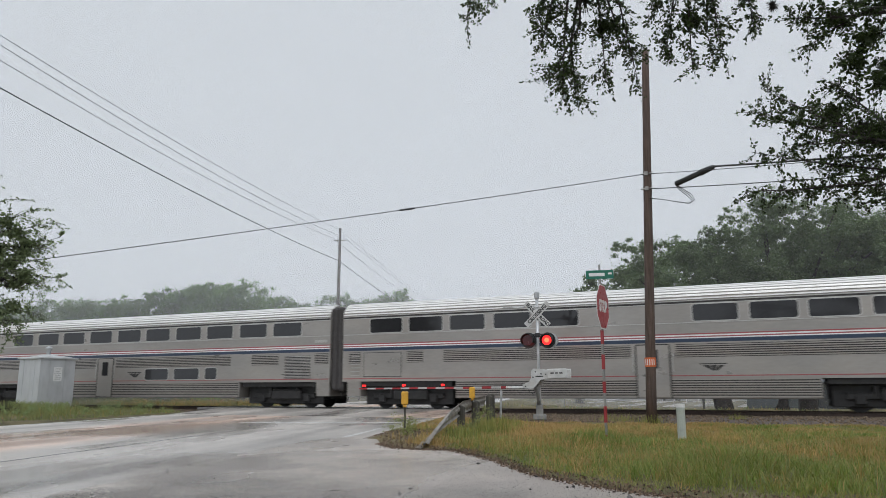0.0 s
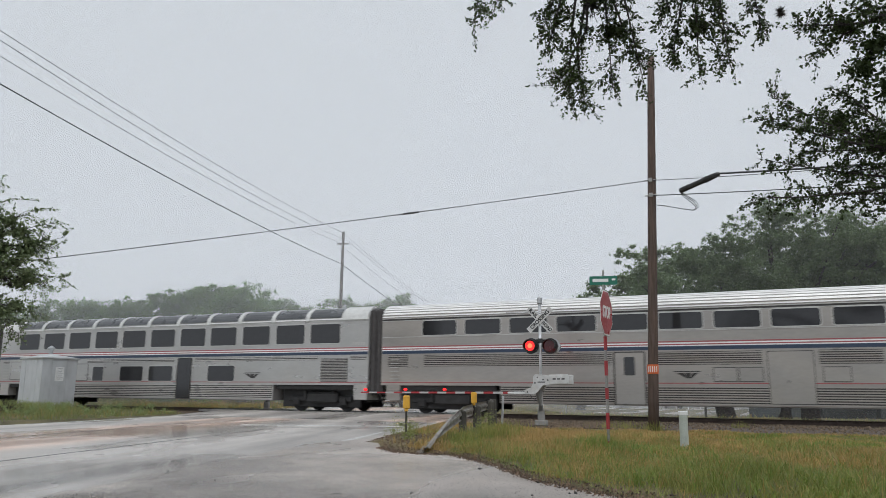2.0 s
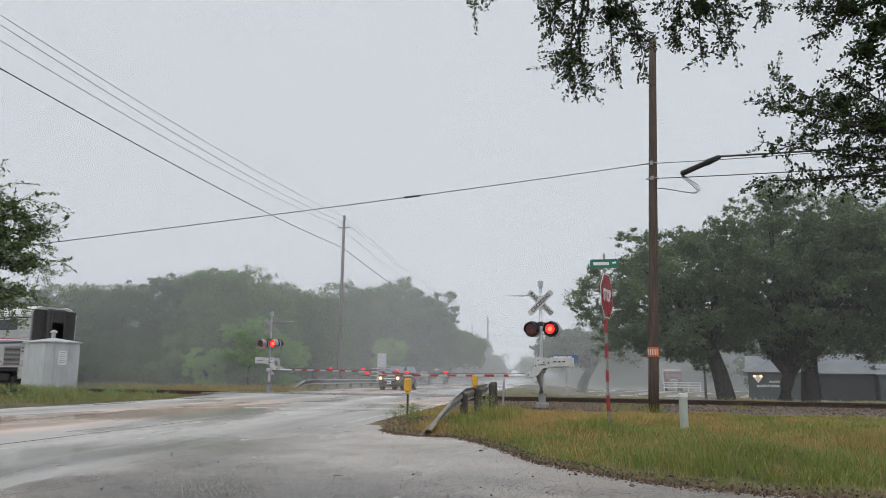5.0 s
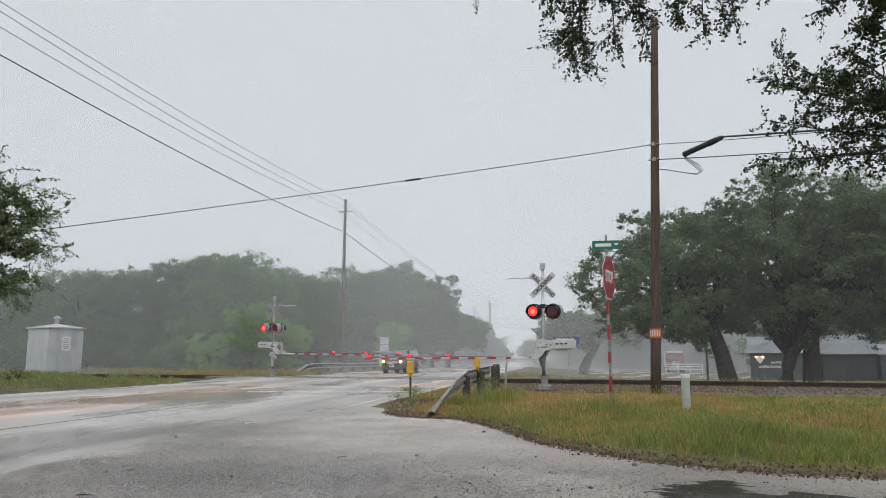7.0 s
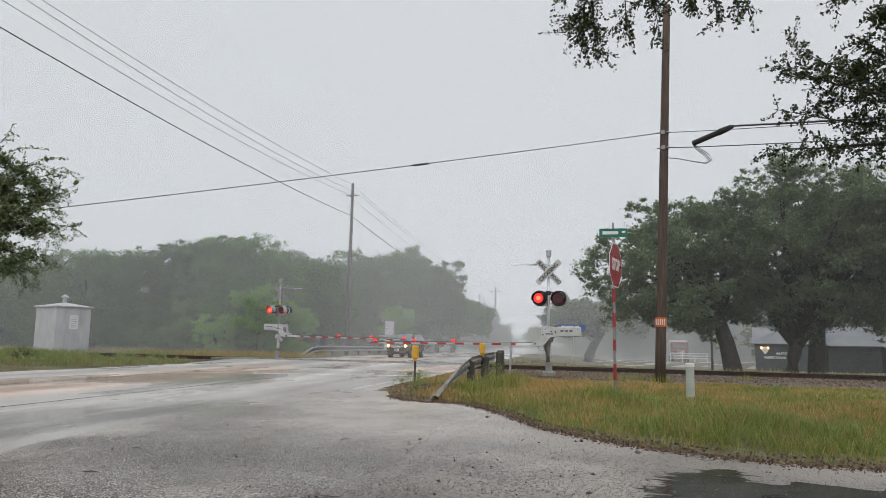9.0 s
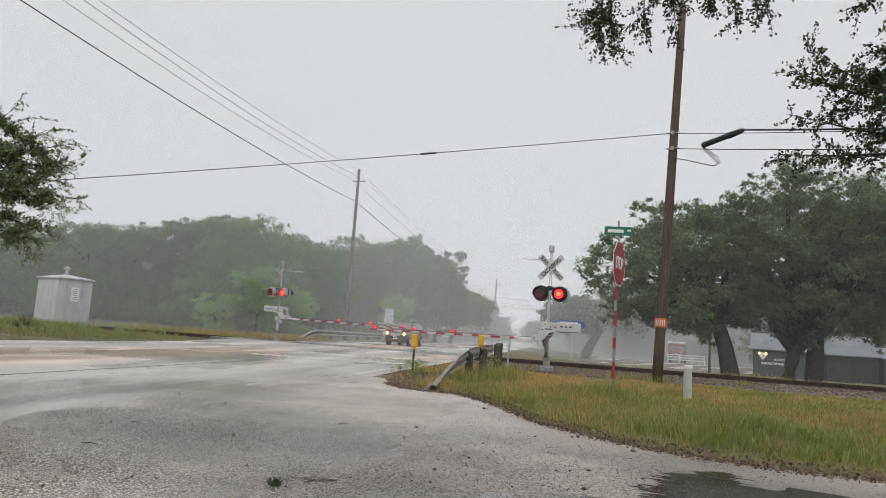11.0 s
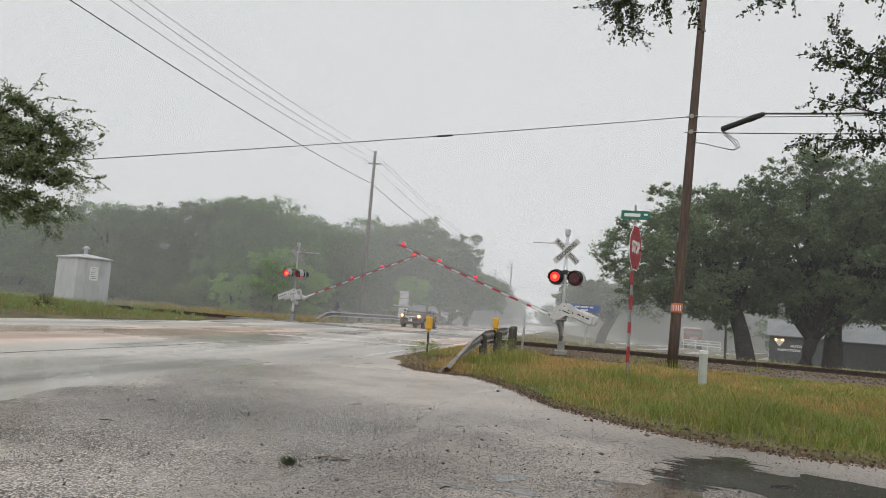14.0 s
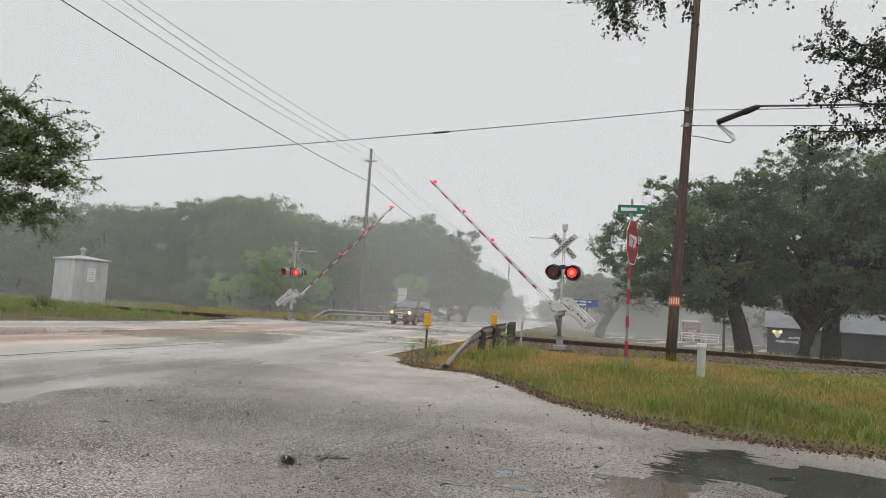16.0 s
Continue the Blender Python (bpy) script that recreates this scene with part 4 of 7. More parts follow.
def build_signal(name, x, y, turn, label, away=False):
    """The mast faces -y before its turn."""
    ob = thing(name, label, "crossing signal", pose(x, y, 0, 0, 0, turn), group="crossing signals")
    bm = bm_new()
    box(bm, 0, 0, 0.22, 0.27, 0.27, 0.5, bevel=0.03)
    box(bm, 0, 0, -0.02, 0.5, 0.5, 0.2, bevel=0.03)
    part("base", bm, DULL_STEEL, ob)
    bm = bm_new()
    tube(bm, [(0, 0, 0.4), (0, 0, 4.4)], 0.058, 12)
    part("mast", bm, DULL_STEEL if away else ALU, ob, smooth=True)
    bm = bm_new()
    tube(bm, [(-0.02, -0.1, 0.44), (-0.05, -0.14, 0.8), (-0.1, -0.22, 0.98), (-0.1, -0.25, 1.2)], [0.09, 0.075, 0.085, 0.11], 10)
    part("gate_pedestal", bm, DULL_STEEL, ob, smooth=True)
    bm = bm_new()
    tube(bm, [(0, 0, 4.38), (0, 0, 4.45), (0, 0, 4.46), (0, 0, 4.68), (0, 0, 4.7)], [0.06, 0.065, 0.1, 0.105, 0.03], 12)
    part("bell", bm, GALV, ob)
    cb = part("crossbuck_mount", _mount(), GALV, ob)
    for k, ang in enumerate((45, -45)):
        bm = bm_new()
        rot = Matrix.Translation((0, -0.11 - 0.022 * k, 3.83)) @ Matrix.Rotation(radians(ang), 4, "Y")
        prism(bm, rounded(1.22, 0.225, 0.02, 2), 0.012, rot)
        blade = part("crossbuck_blade", bm, DULL_STEEL if away else GATE_WHITE, ob, "white crossbuck blade with black letters")
        blank = Matrix.Translation((0, -0.008, 0))
        if ang > 0:
            text_mesh("RAIL", 0.2, BLACK, blade, rot @ blank @ Matrix.Translation((-0.34, 0, 0)))
            text_mesh("ROAD", 0.18, BLACK, blade, rot @ blank @ Matrix.Translation((0.37, 0, 0)), width=0.92)
        else:
            text_mesh("CROSSING", 0.2, BLACK, blade, rot @ blank, width=0.98)
    # flashing lights: crossarm, and on each side a lamp to the front and one to the back
    bm = bm_new()
    tube(bm, [(-0.52, -0.02, 3.06), (0.52, -0.02, 3.06)], 0.03, 8)
    box(bm, 0, 0, 3.04, 0.2, 0.2, 0.16, bevel=0.02)
    part("lamp_arm", bm, BLACK, ob)
    for side, sx in (("left", -0.36), ("right", 0.36)):
        for face, aim in ((-1, -15), (1, 165)):
            bm = bm_new()
            disc(bm, Matrix.Translation((0, 0.07, 0)), 0.30, 0.012, 24)
            tube(bm, [(0, 0.24, 0), (0, 0.18, 0), (0, 0.07, 0)], [0.11, 0.19, 0.225], 16)
            rings = []
            for i in range(15):
                aa = radians(-25 + 230 * i / 14)
                rings.append([bm.verts.new((r * math.cos(aa), y, r * math.sin(aa))) for r, y in ((0.235, 0.07), (0.235, -0.22), (0.247, -0.22), (0.247, 0.07))])
            for q0, q1 in zip(rings, rings[1:]):
                for k in range(3):
                    bm.faces.new((q0[k], q0[k + 1], q1[k + 1], q1[k]))
            housing = part("flashing_lamp", bm, BLACK if face < 0 else GALV, ob, "black hooded lamp with red lens" if face < 0 else "grey hooded lamp with red lens")
            housing.matrix_basis = Matrix.Translation((sx + (0.13 if face > 0 else 0), face * 0.17 - 0.02, 2.83)) @ Matrix.Rotation(radians(aim), 4, "Z")
            bm = bm_new()
            tube(bm, [(0, 0.12, 0.1), (0, 0.12, 0.24)], 0.025, 6)
            part("bracket", bm, BLACK, housing)
            bm = bm_new()
            disc(bm, Matrix.Translation((0, 0.085, 0)), 0.292, 0.012, 24)
            part("back_plate", bm, ALU, housing)
            # added two-faced disc; turning it stands in for switching the bulb
            roundel = part("lens", _roundel(), DARK_LENS, housing, "round red disc, lit on one face, turned to flash")
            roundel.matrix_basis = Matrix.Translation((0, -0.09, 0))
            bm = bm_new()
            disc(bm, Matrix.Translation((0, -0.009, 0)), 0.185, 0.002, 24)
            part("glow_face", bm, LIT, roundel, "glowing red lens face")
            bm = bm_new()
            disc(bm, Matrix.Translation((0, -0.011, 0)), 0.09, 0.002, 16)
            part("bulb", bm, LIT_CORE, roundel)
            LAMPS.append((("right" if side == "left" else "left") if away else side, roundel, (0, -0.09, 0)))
    # sign plate and mechanism box
    bm = bm_new()
    box(bm, 0.03, 0, 1.3, 0.28, 0.32, 0.24, bevel=0.05)
    box(bm, -0.12, -0.05, 1.14, 0.3, 0.28, 0.16, Matrix.Rotation(radians(-40), 4, "Y"), 0.04)
    box(bm, 0, 0, 1.0, 0.14, 0.14, 0.8, bevel=0.02)
    part("gate_mechanism", bm, ARM_WHITE, ob, "pale painted gate drive box")
    return ob


def _mount():
    bm = bm_new()
    tube(bm, [(-0.04, 0, 4.1), (0.04, 0, 4.1)], 0.07, 8)
    box(bm, 0, -0.06, 3.83, 0.12, 0.1, 0.2)
    tube(bm, [(-1.3, -0.02, 4.12), (0.1, -0.02, 4.16)], 0.018, 6)
    tube(bm, [(-0.9, -0.05, 4.08), (0.0, -0.05, 4.15)], 0.014, 6)
    return bm


def _roundel():
    bm = bm_new()
    disc(bm, Matrix.Identity(4), 0.2, 0.016, 24)
    return bm


def build_gate(name, label, x, y, z, turn, lamps, length, side):
    """The arm lies along its own +x; the weight hangs behind the pivot."""
    ob = thing(name, label, "crossing gate", pose(x, y, z, 0, 0, turn), group="crossing gates")
    bm = bm_new()
    box(bm, 0.6, 0, 0.0, 0.7, 0.07, 0.085, bevel=0.012)
    box(bm, 1.0, 0, 0, 0.4, 0.05, 0.075, bevel=0.01)
    part("arm_clamp", bm, WHITE, ob)
    n = 17
    for i in range(n):
        bm = bm_new()
        a, b = 1.0 + (length - 1.0) * i / n, 1.0 + (length - 1.0) * (i + 1) / n
        box(bm, (a + b) / 2, 0, 0, b - a, 0.03, 0.085 - 0.03 * i / n, bevel=0.006)
        part("red_band" if i % 2 == (n - 1) % 2 else "white_band", bm, RED_POST if i % 2 == (n - 1) % 2 else ARM_WHITE, ob)
    for k in (-0.24, 0.24):
        bm = bm_new()
        prism(bm, [(-0.62, 0.6), (-0.2, 0.67), (-0.02, 0.68), (0.07, 0.6), (0.08, 0.34), (0.16, 0.2), (0.42, 0.1), (0.42, -0.04), (0.05, -0.06), (-0.1, 0.04), (-0.28, 0.26), (-0.62, 0.32)], 0.04, Matrix.Translation((0, k, 0)))
        plate = part("weight_arm", bm, GATE_WHITE, ob)
        bm = bm_new()
        for bx, bz in ((-0.5, 0.46), (-0.32, 0.48), (-0.1, 0.56), (0.0, 0.36), (0.3, 0.03)):
            disc(bm, Matrix.Translation((bx, k + math.copysign(0.024, k), bz)), 0.028, 0.016, 8)
        box(bm, -0.25, k + math.copysign(0.0225, k), 0.39, 0.3, 0.008, 0.035)
        part("bolts", bm, UNDER, plate)
    bm = bm_new()
    box(bm, -0.14, 0, 0.36, 0.3, 0.4, 0.3, bevel=0.05)
    part("gate_motor", bm, DULL_STEEL, ob)
    bm = bm_new()
    tube(bm, [(0.42, -0.27, 0.08), (0.36, -0.3, -0.2), (0.2, -0.3, -0.26), (0.08, -0.27, -0.05)], 0.012, 6)
    part("cable_loop", bm, WIRE, ob)
    bm = bm_new()
    box(bm, 0.32, 0, 0.02, 0.16, 0.52, 0.12, bevel=0.03)
    part("yoke", bm, GATE_WHITE, ob)
    for k in (-0.27, 0.27):
        bm = bm_new()
        box(bm, -0.93, k, 0.48, 0.76, 0.07, 0.36, bevel=0.03)
        weight = part("counterweight", bm, GATE_WHITE, ob)
        bm = bm_new()
        for bx, w in ((-1.1, 0.12), (-0.93, 0.1), (-0.76, 0.12)):
            box(bm, bx, k + math.copysign(0.037, k), 0.5, w, 0.006, 0.05)
        part("print_bars", bm, BELLOWS, weight)
    for d in lamps:
        bm = bm_new()
        box(bm, d, 0, 0.075, 0.05, 0.05, 0.06)
        lamp = part("gate_lamp", bm, BLACK, ob, "small lit red gate lamp")
        bm = bm_new()
        for k in (-0.05, 0.05):
            disc(bm, Matrix.Translation((d, k, 0.12)), 0.048, 0.05, 14)
        part("lamp_lens", bm, LIT, lamp)
    bm = bm_new()
    tube(bm, [(0.2, -0.03, 0.07), (lamps[-1], -0.03, 0.07), (lamps[0], -0.03, 0.055)], 0.009, 5)
    part("lamp_cable", bm, WIRE, ob)
    return ob


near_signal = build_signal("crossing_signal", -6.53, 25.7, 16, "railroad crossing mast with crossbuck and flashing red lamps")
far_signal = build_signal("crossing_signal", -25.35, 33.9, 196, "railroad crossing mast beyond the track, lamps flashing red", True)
near_gate = build_gate("crossing_gate", "red and white striped gate arm, lowered then rising", -6.58, 25.4, 1.37, 177, (7.62, 5.69, 3.9), 7.85, 1)
far_gate = build_gate("crossing_gate", "red and white striped gate arm beyond the track", -25.1, 34.1, 1.36, -1.8, (8.07, 5.99, 3.87), 8.25, -1)


# ---- signs and posts in the verge ----
def build_stop_sign():
    ob = thing("stop_sign", "red octagonal stop sign on red-banded steel post", "stop sign", pose(-1.28, 12.56, 0))
    bm = bm_new()
    turn = pose(0, 0, 0, 0, 0, 70)
    box(bm, 0, 0, 1.4, 0.055, 0.03, 3.5, turn)
    part("post", bm, DULL_STEEL, ob)
    for i, (z0, z1) in enumerate(((0.02, 0.2), (0.42, 0.72), (0.97, 1.18), (1.41, 1.69), (1.89, 2.15))):
        bm = bm_new()
        box(bm, 0, 0, (z0 + z1) / 2, 0.062, 0.038, z1 - z0, turn)
        part("red_band", bm, RED_POST, ob)
    face = Matrix.Translation((0, 0, 2.6)) @ Matrix.Rotation(radians(87), 4, "Z") @ Matrix.Translation((0, -0.035, 0))
    oct_ = lambda r: [(r * math.cos(radians(22.5 + 45 * k)), r * math.sin(radians(22.5 + 45 * k))) for k in range(8)][::-1]
    bm = bm_new()
    prism(bm, oct_(0.465), 0.006, face)
    part("sign_border", bm, WHITE, ob)
    bm = bm_new()
    prism(bm, oct_(0.44), 0.006, face @ Matrix.Translation((0, -0.003, 0)))
    plate = part("sign_face", bm, RED, ob, "red octagon with white letters")
    text_mesh("STOP", 0.31, WHITE, plate, face @ Matrix.Translation((0, -0.009, 0)), width=0.72)
    street = thing("street_name_sign", "green street name sign above the stop sign", "street sign", pose(-1.28, 12.56, 3.235, 0, 0, 14))
    bm = bm_new()
    prism(bm, rounded(0.53, 0.17, 0.015, 2), 0.008)
    plate = part("sign_plate", bm, GREEN, street)
    for x0, z0, w, h in ((-0.055, 0.0, 0.3, 0.062), (0.195, 0.016, 0.07, 0.035)):
        bm = bm_new()
        box(bm, x0, -0.006, z0, w, 0.004, h)
        part("name_bar", bm, WHITE, plate)
    bm = bm_new()
    tube(bm, [(0, 0.02, -0.1), (0, 0.02, 0.2)], 0.02, 8)
    part("bracket", bm, DULL_STEEL, street)


build_stop_sign()


def build_marker_post(x, y, h, body, label, name="marker_post", cap=None):
    ob = thing(name, label, "marker post", pose(x, y, 0, 0, 0, 20), group="marker posts")
    bm = bm_new()
    if body == "yellow":
        tube(bm, [(0, 0, -0.1), (0, 0, h)], 0.026, 8)
        part("pipe", bm, OLD_WOOD, ob)
        bm = bm_new()
        box(bm, 0, 0, h - 0.17, 0.17, 0.09, 0.32, bevel=0.025)
        box(bm, 0, 0, h - 0.36, 0.09, 0.06, 0.08, bevel=0.02)
        part("cap", bm, YELLOW, ob, "faded yellow plastic cap")
    else:
        tube(bm, [(0, 0, -0.4), (0, 0, h - 0.1), (0, 0, h - 0.02), (0, 0, h)], [0.085, 0.085, 0.085, 0.07], 14)
        part("tube", bm, mat("pale_green_plastic", (0.42, 0.45, 0.40), rough=0.5, var=0.15, stain=(0.25, 0.26, 0.2), stain_scale=6, stain_amount=0.5), ob, smooth=False)
        bm = bm_new()
        tube(bm, [(0, 0, h - 0.06), (0, 0, h + 0.005), (0, 0, h + 0.012)], [0.095, 0.095, 0.08], 14)
        part("cap", bm, WHITE, ob)
    return ob


build_marker_post(-6.63, 14.74, 1.0, "yellow", "yellow-capped marker post in weeds by the road")
build_marker_post(-6.40, 18.59, 1.1, "yellow", "yellow-capped marker post by the guardrail")
build_marker_post(-0.14, 14.46, 0.72, "tube", "pale round plastic cable marker post in the grass", "cable_marker_post")


def build_guardrail():
    ob = thing("guardrail", "weathered guardrail with turned-down end on wooden posts", "guardrail")
    pts = [Vector((-4.12, 10.45, 0.02)), Vector((-4.55, 12.0, 0.2)), Vector((-5.1, 14.0, 0.41)), Vector((-5.75, 16.3, 0.57)), Vector((-6.35, 18.4, 0.6)), Vector((-7.0, 20.6, 0.62)), Vector((-8.1, 24.2, 0.63))]
    prof = [(-0.155, 0.0), (-0.12, 0.05), (-0.07, 0.05), (-0.03, 0.0), (0.03, 0.0), (0.07, 0.05), (0.12, 0.05), (0.155, 0.0)]
    bm = bm_new()
    rings = []
    for i, p in enumerate(pts):
        d = (pts[min(i + 1, len(pts) - 1)] - pts[max(i - 1, 0)]).normalized()
        side = d.cross(Vector((0, 0, 1))).normalized()
        tilt = radians(62) if i == 0 else radians(40) if i == 1 else radians(15) if i == 2 else 0
        up = (Vector((0, 0, 1)) * math.cos(tilt) + side * math.sin(tilt)).normalized()
        out = d.cross(up).normalized()
        rings.append([[bm.verts.new(p + up * h - out * (w + o)) for h, w in prof] for o in (0, 0.006)])
    for r0, r1 in zip(rings, rings[1:]):
        for layer in (0, 1):
            for k in range(len(prof) - 1):
                bm.faces.new((r0[layer][k], r1[layer][k], r1[layer][k + 1], r0[layer][k + 1]))
        for k in (0, -1):
            bm.faces.new((r0[0][k], r1[0][k], r1[1][k], r0[1][k]))
    part("rail", bm, mat("rusting_rail_steel", (0.27, 0.255, 0.225), rough=0.55, metal=0.3, var=0.25, scale=3, stain=(0.16, 0.13, 0.11), stain_scale=2, stain_amount=0.6), ob)
    rnd = random.Random(3)
    for x, y, h in ((-5.62, 15.9, 0.62), (-6.2, 18.4, 0.7), (-7.0, 21.6, 0.8), (-7.45, 22.8, 0.82), (-7.75, 23.9, 0.85)):
        bm = bm_new()
        tube(bm, [(x, y, -0.1), (x + rnd.uniform(-0.02, 0.02), y, h - 0.03), (x + rnd.uniform(-0.02, 0.02), y, h)], [0.105, 0.1, 0.08], 9)
        part("post", bm, OLD_WOOD, ob)
    ob2 = thing("wooden_stake", "pale grey wooden stake beside the guardrail", "stake", pose(-7.1, 23.0, 0))
    bm = bm_new()
    box(bm, 0, 0, 0.45, 0.07, 0.05, 1.05, pose(0, 0, 0, 2, 3, 10), 0.006)
    part("stake", bm, GALV, ob2)
    # beyond the track
    far = thing("guardrail", "grey guardrail beyond the track beside the road", "guardrail")
    bm = bm_new()
    pts = [along(-15.9, 46.2, 0.03), along(-15.9, 48.4, 0.5), along(-15.9, 50, 0.58), along(-15.9, 65, 0.58), along(-15.9, 82, 0.58)]
    for p, q in zip(pts, pts[1:]):
        d = q - p
        m = d.to_track_quat("Y", "Z").to_matrix().to_4x4()
        for dz in (-0.14, 0.14):
            box(bm, *((p + q) / 2 + Vector((0, 0, dz))), 0.12, d.length, 0.09, m, 0.02)
    part("rail", bm, GALV, far)
    # the recess's shade between the beams is put into a near-black strip
    bm = bm_new()
    for p, q in zip(pts, pts[1:]):
        d = q - p
        box(bm, *((p + q) / 2), 0.03, d.length, 0.26, d.to_track_quat("Y", "Z").to_matrix().to_4x4())
    part("rail_web", bm, UNDER, far, "middle of the rail, recess shade painted near-black")
    for s in np.arange(50, 81, 3.8):
        bm = bm_new()
        p = along(-16.1, float(s), 0)
        box(bm, p.x, p.y, p.z + 0.25, 0.16, 0.16, 0.8, bevel=0.01)
        part("post", bm, OLD_WOOD, far)


build_guardrail()


def build_cabin():
    ob = thing("signal_cabin", "grey sheet-metal signal equipment cabin with vent", "equipment cabin", pose(-33.05, 25.6, 0.08, 0, 0, 82.5))
    w, h = 1.9, 2.58
    bm = bm_new()
    box(bm, 0, 0, h / 2, w, w, h, bevel=0.015)
    part("wall", bm, CABIN, ob)
    bm = bm_new()
    vs = [bm.verts.new(p) for p in ((-w / 2 - 0.08, -w / 2 - 0.08, h), (w / 2 + 0.08, -w / 2 - 0.08, h), (w / 2 + 0.08, w / 2 + 0.08, h), (-w / 2 - 0.08, w / 2 + 0.08, h))]
    lo = [bm.verts.new((v.co.x, v.co.y, h - 0.06)) for v in vs]
    tip = bm.verts.new((0, 0, h + 0.22))
    for k in range(4):
        bm.faces.new((vs[k], vs[(k + 1) % 4], tip))
        bm.faces.new((lo[k], lo[(k + 1) % 4], vs[(k + 1) % 4], vs[k]))
    bm.faces.new(lo[::-1])
    part("roof", bm, CABIN, ob)
    bm = bm_new()
    tube(bm, [(0, 0, h + 0.1), (0, 0, h + 0.5)], 0.11, 12)
    tube(bm, [(0, 0, h + 0.48), (0, 0, h + 0.52), (0, 0, h + 0.64)], [0.2, 0.2, 0.03], 12)
    part("vent_pipe", bm, GALV, ob)
    bm = bm_new()
    for x in (-0.42, 0.38):
        box(bm, x, -w / 2 - 0.006, h / 2, 0.03, 0.02, h - 0.1)
    box(bm, -0.02, -w / 2 - 0.004, h / 2 + 0.02, 0.76, 0.016, h - 0.2)
    door = part("door", bm, CABIN, ob)
    bm = bm_new()
    box(bm, 0.0, -w / 2 - 0.018, 1.75, 0.46, 0.012, 0.72)
    notice = part("notice", bm, WHITE, door, "white notice with black print")
    bm = bm_new()
    for i, (z, ww) in enumerate(((2.02, 0.26), (1.9, 0.2), (1.8, 0.34), (1.7, 0.3), (1.6, 0.36), (1.5, 0.28))):
        box(bm, 0, -w / 2 - 0.0255, z, ww, 0.004, 0.016)
    part("print_bars", bm, BLACK, notice)
    bm = bm_new()
    for x in (-0.5, 0.5):
        box(bm, -w / 2 - 0.006, x, h / 2, 0.02, 0.03, h - 0.1)
    part("seam", bm, CABIN, ob)


build_cabin()


# ---- trees ----
def leaf_cloud(rng, centres, radii, n, size, flat=0.75, long=1.6, droop=0.0, plain=False):
    """Leaves as small folded diamonds in clumps."""
    k = len(centres)
    pick = rng.integers(0, k, n)
    d = rng.normal(0, 1, (n, 3))
    d /= np.linalg.norm(d, axis=1)[:, None] + 1e-9
    r = np.abs(rng.normal(0, 0.6, n))
    r = np.where(r > 1.25, rng.random(n), r)
    p = centres[pick] + d * (r * radii[pick])[:, None] * (1, 1, flat)
    a = rng.normal(0, 1, (n, 3))
    a[:, 2] -= droop
    a /= np.linalg.norm(a, axis=1)[:, None]
    b = np.cross(a, rng.normal(0, 1, (n, 3)))
    b /= np.linalg.norm(b, axis=1)[:, None] + 1e-9
    s = size * rng.uniform(0.6, 1.3, n)[:, None]
    a, b = a * s * long / 2, b * s / 2
    if plain:
        v = np.stack([p - a, p + b * 1.2 + a * 0.6, p - b * 1.2 + a * 0.6], 1).reshape(-1, 3)
        return v, np.arange(3 * n).reshape(-1, 3)
    fold = np.cross(a, b)
    fold = fold / (np.linalg.norm(fold, axis=1)[:, None] + 1e-9) * s * 0.18
    v = np.stack([p - a, p + b + fold, p + a, p - b + fold], 1).reshape(-1, 3)
    i = 4 * np.arange(n)
    return v, np.concatenate([np.stack([i, i + 1, i + 2], 1), np.stack([i, i + 2, i + 3], 1)])


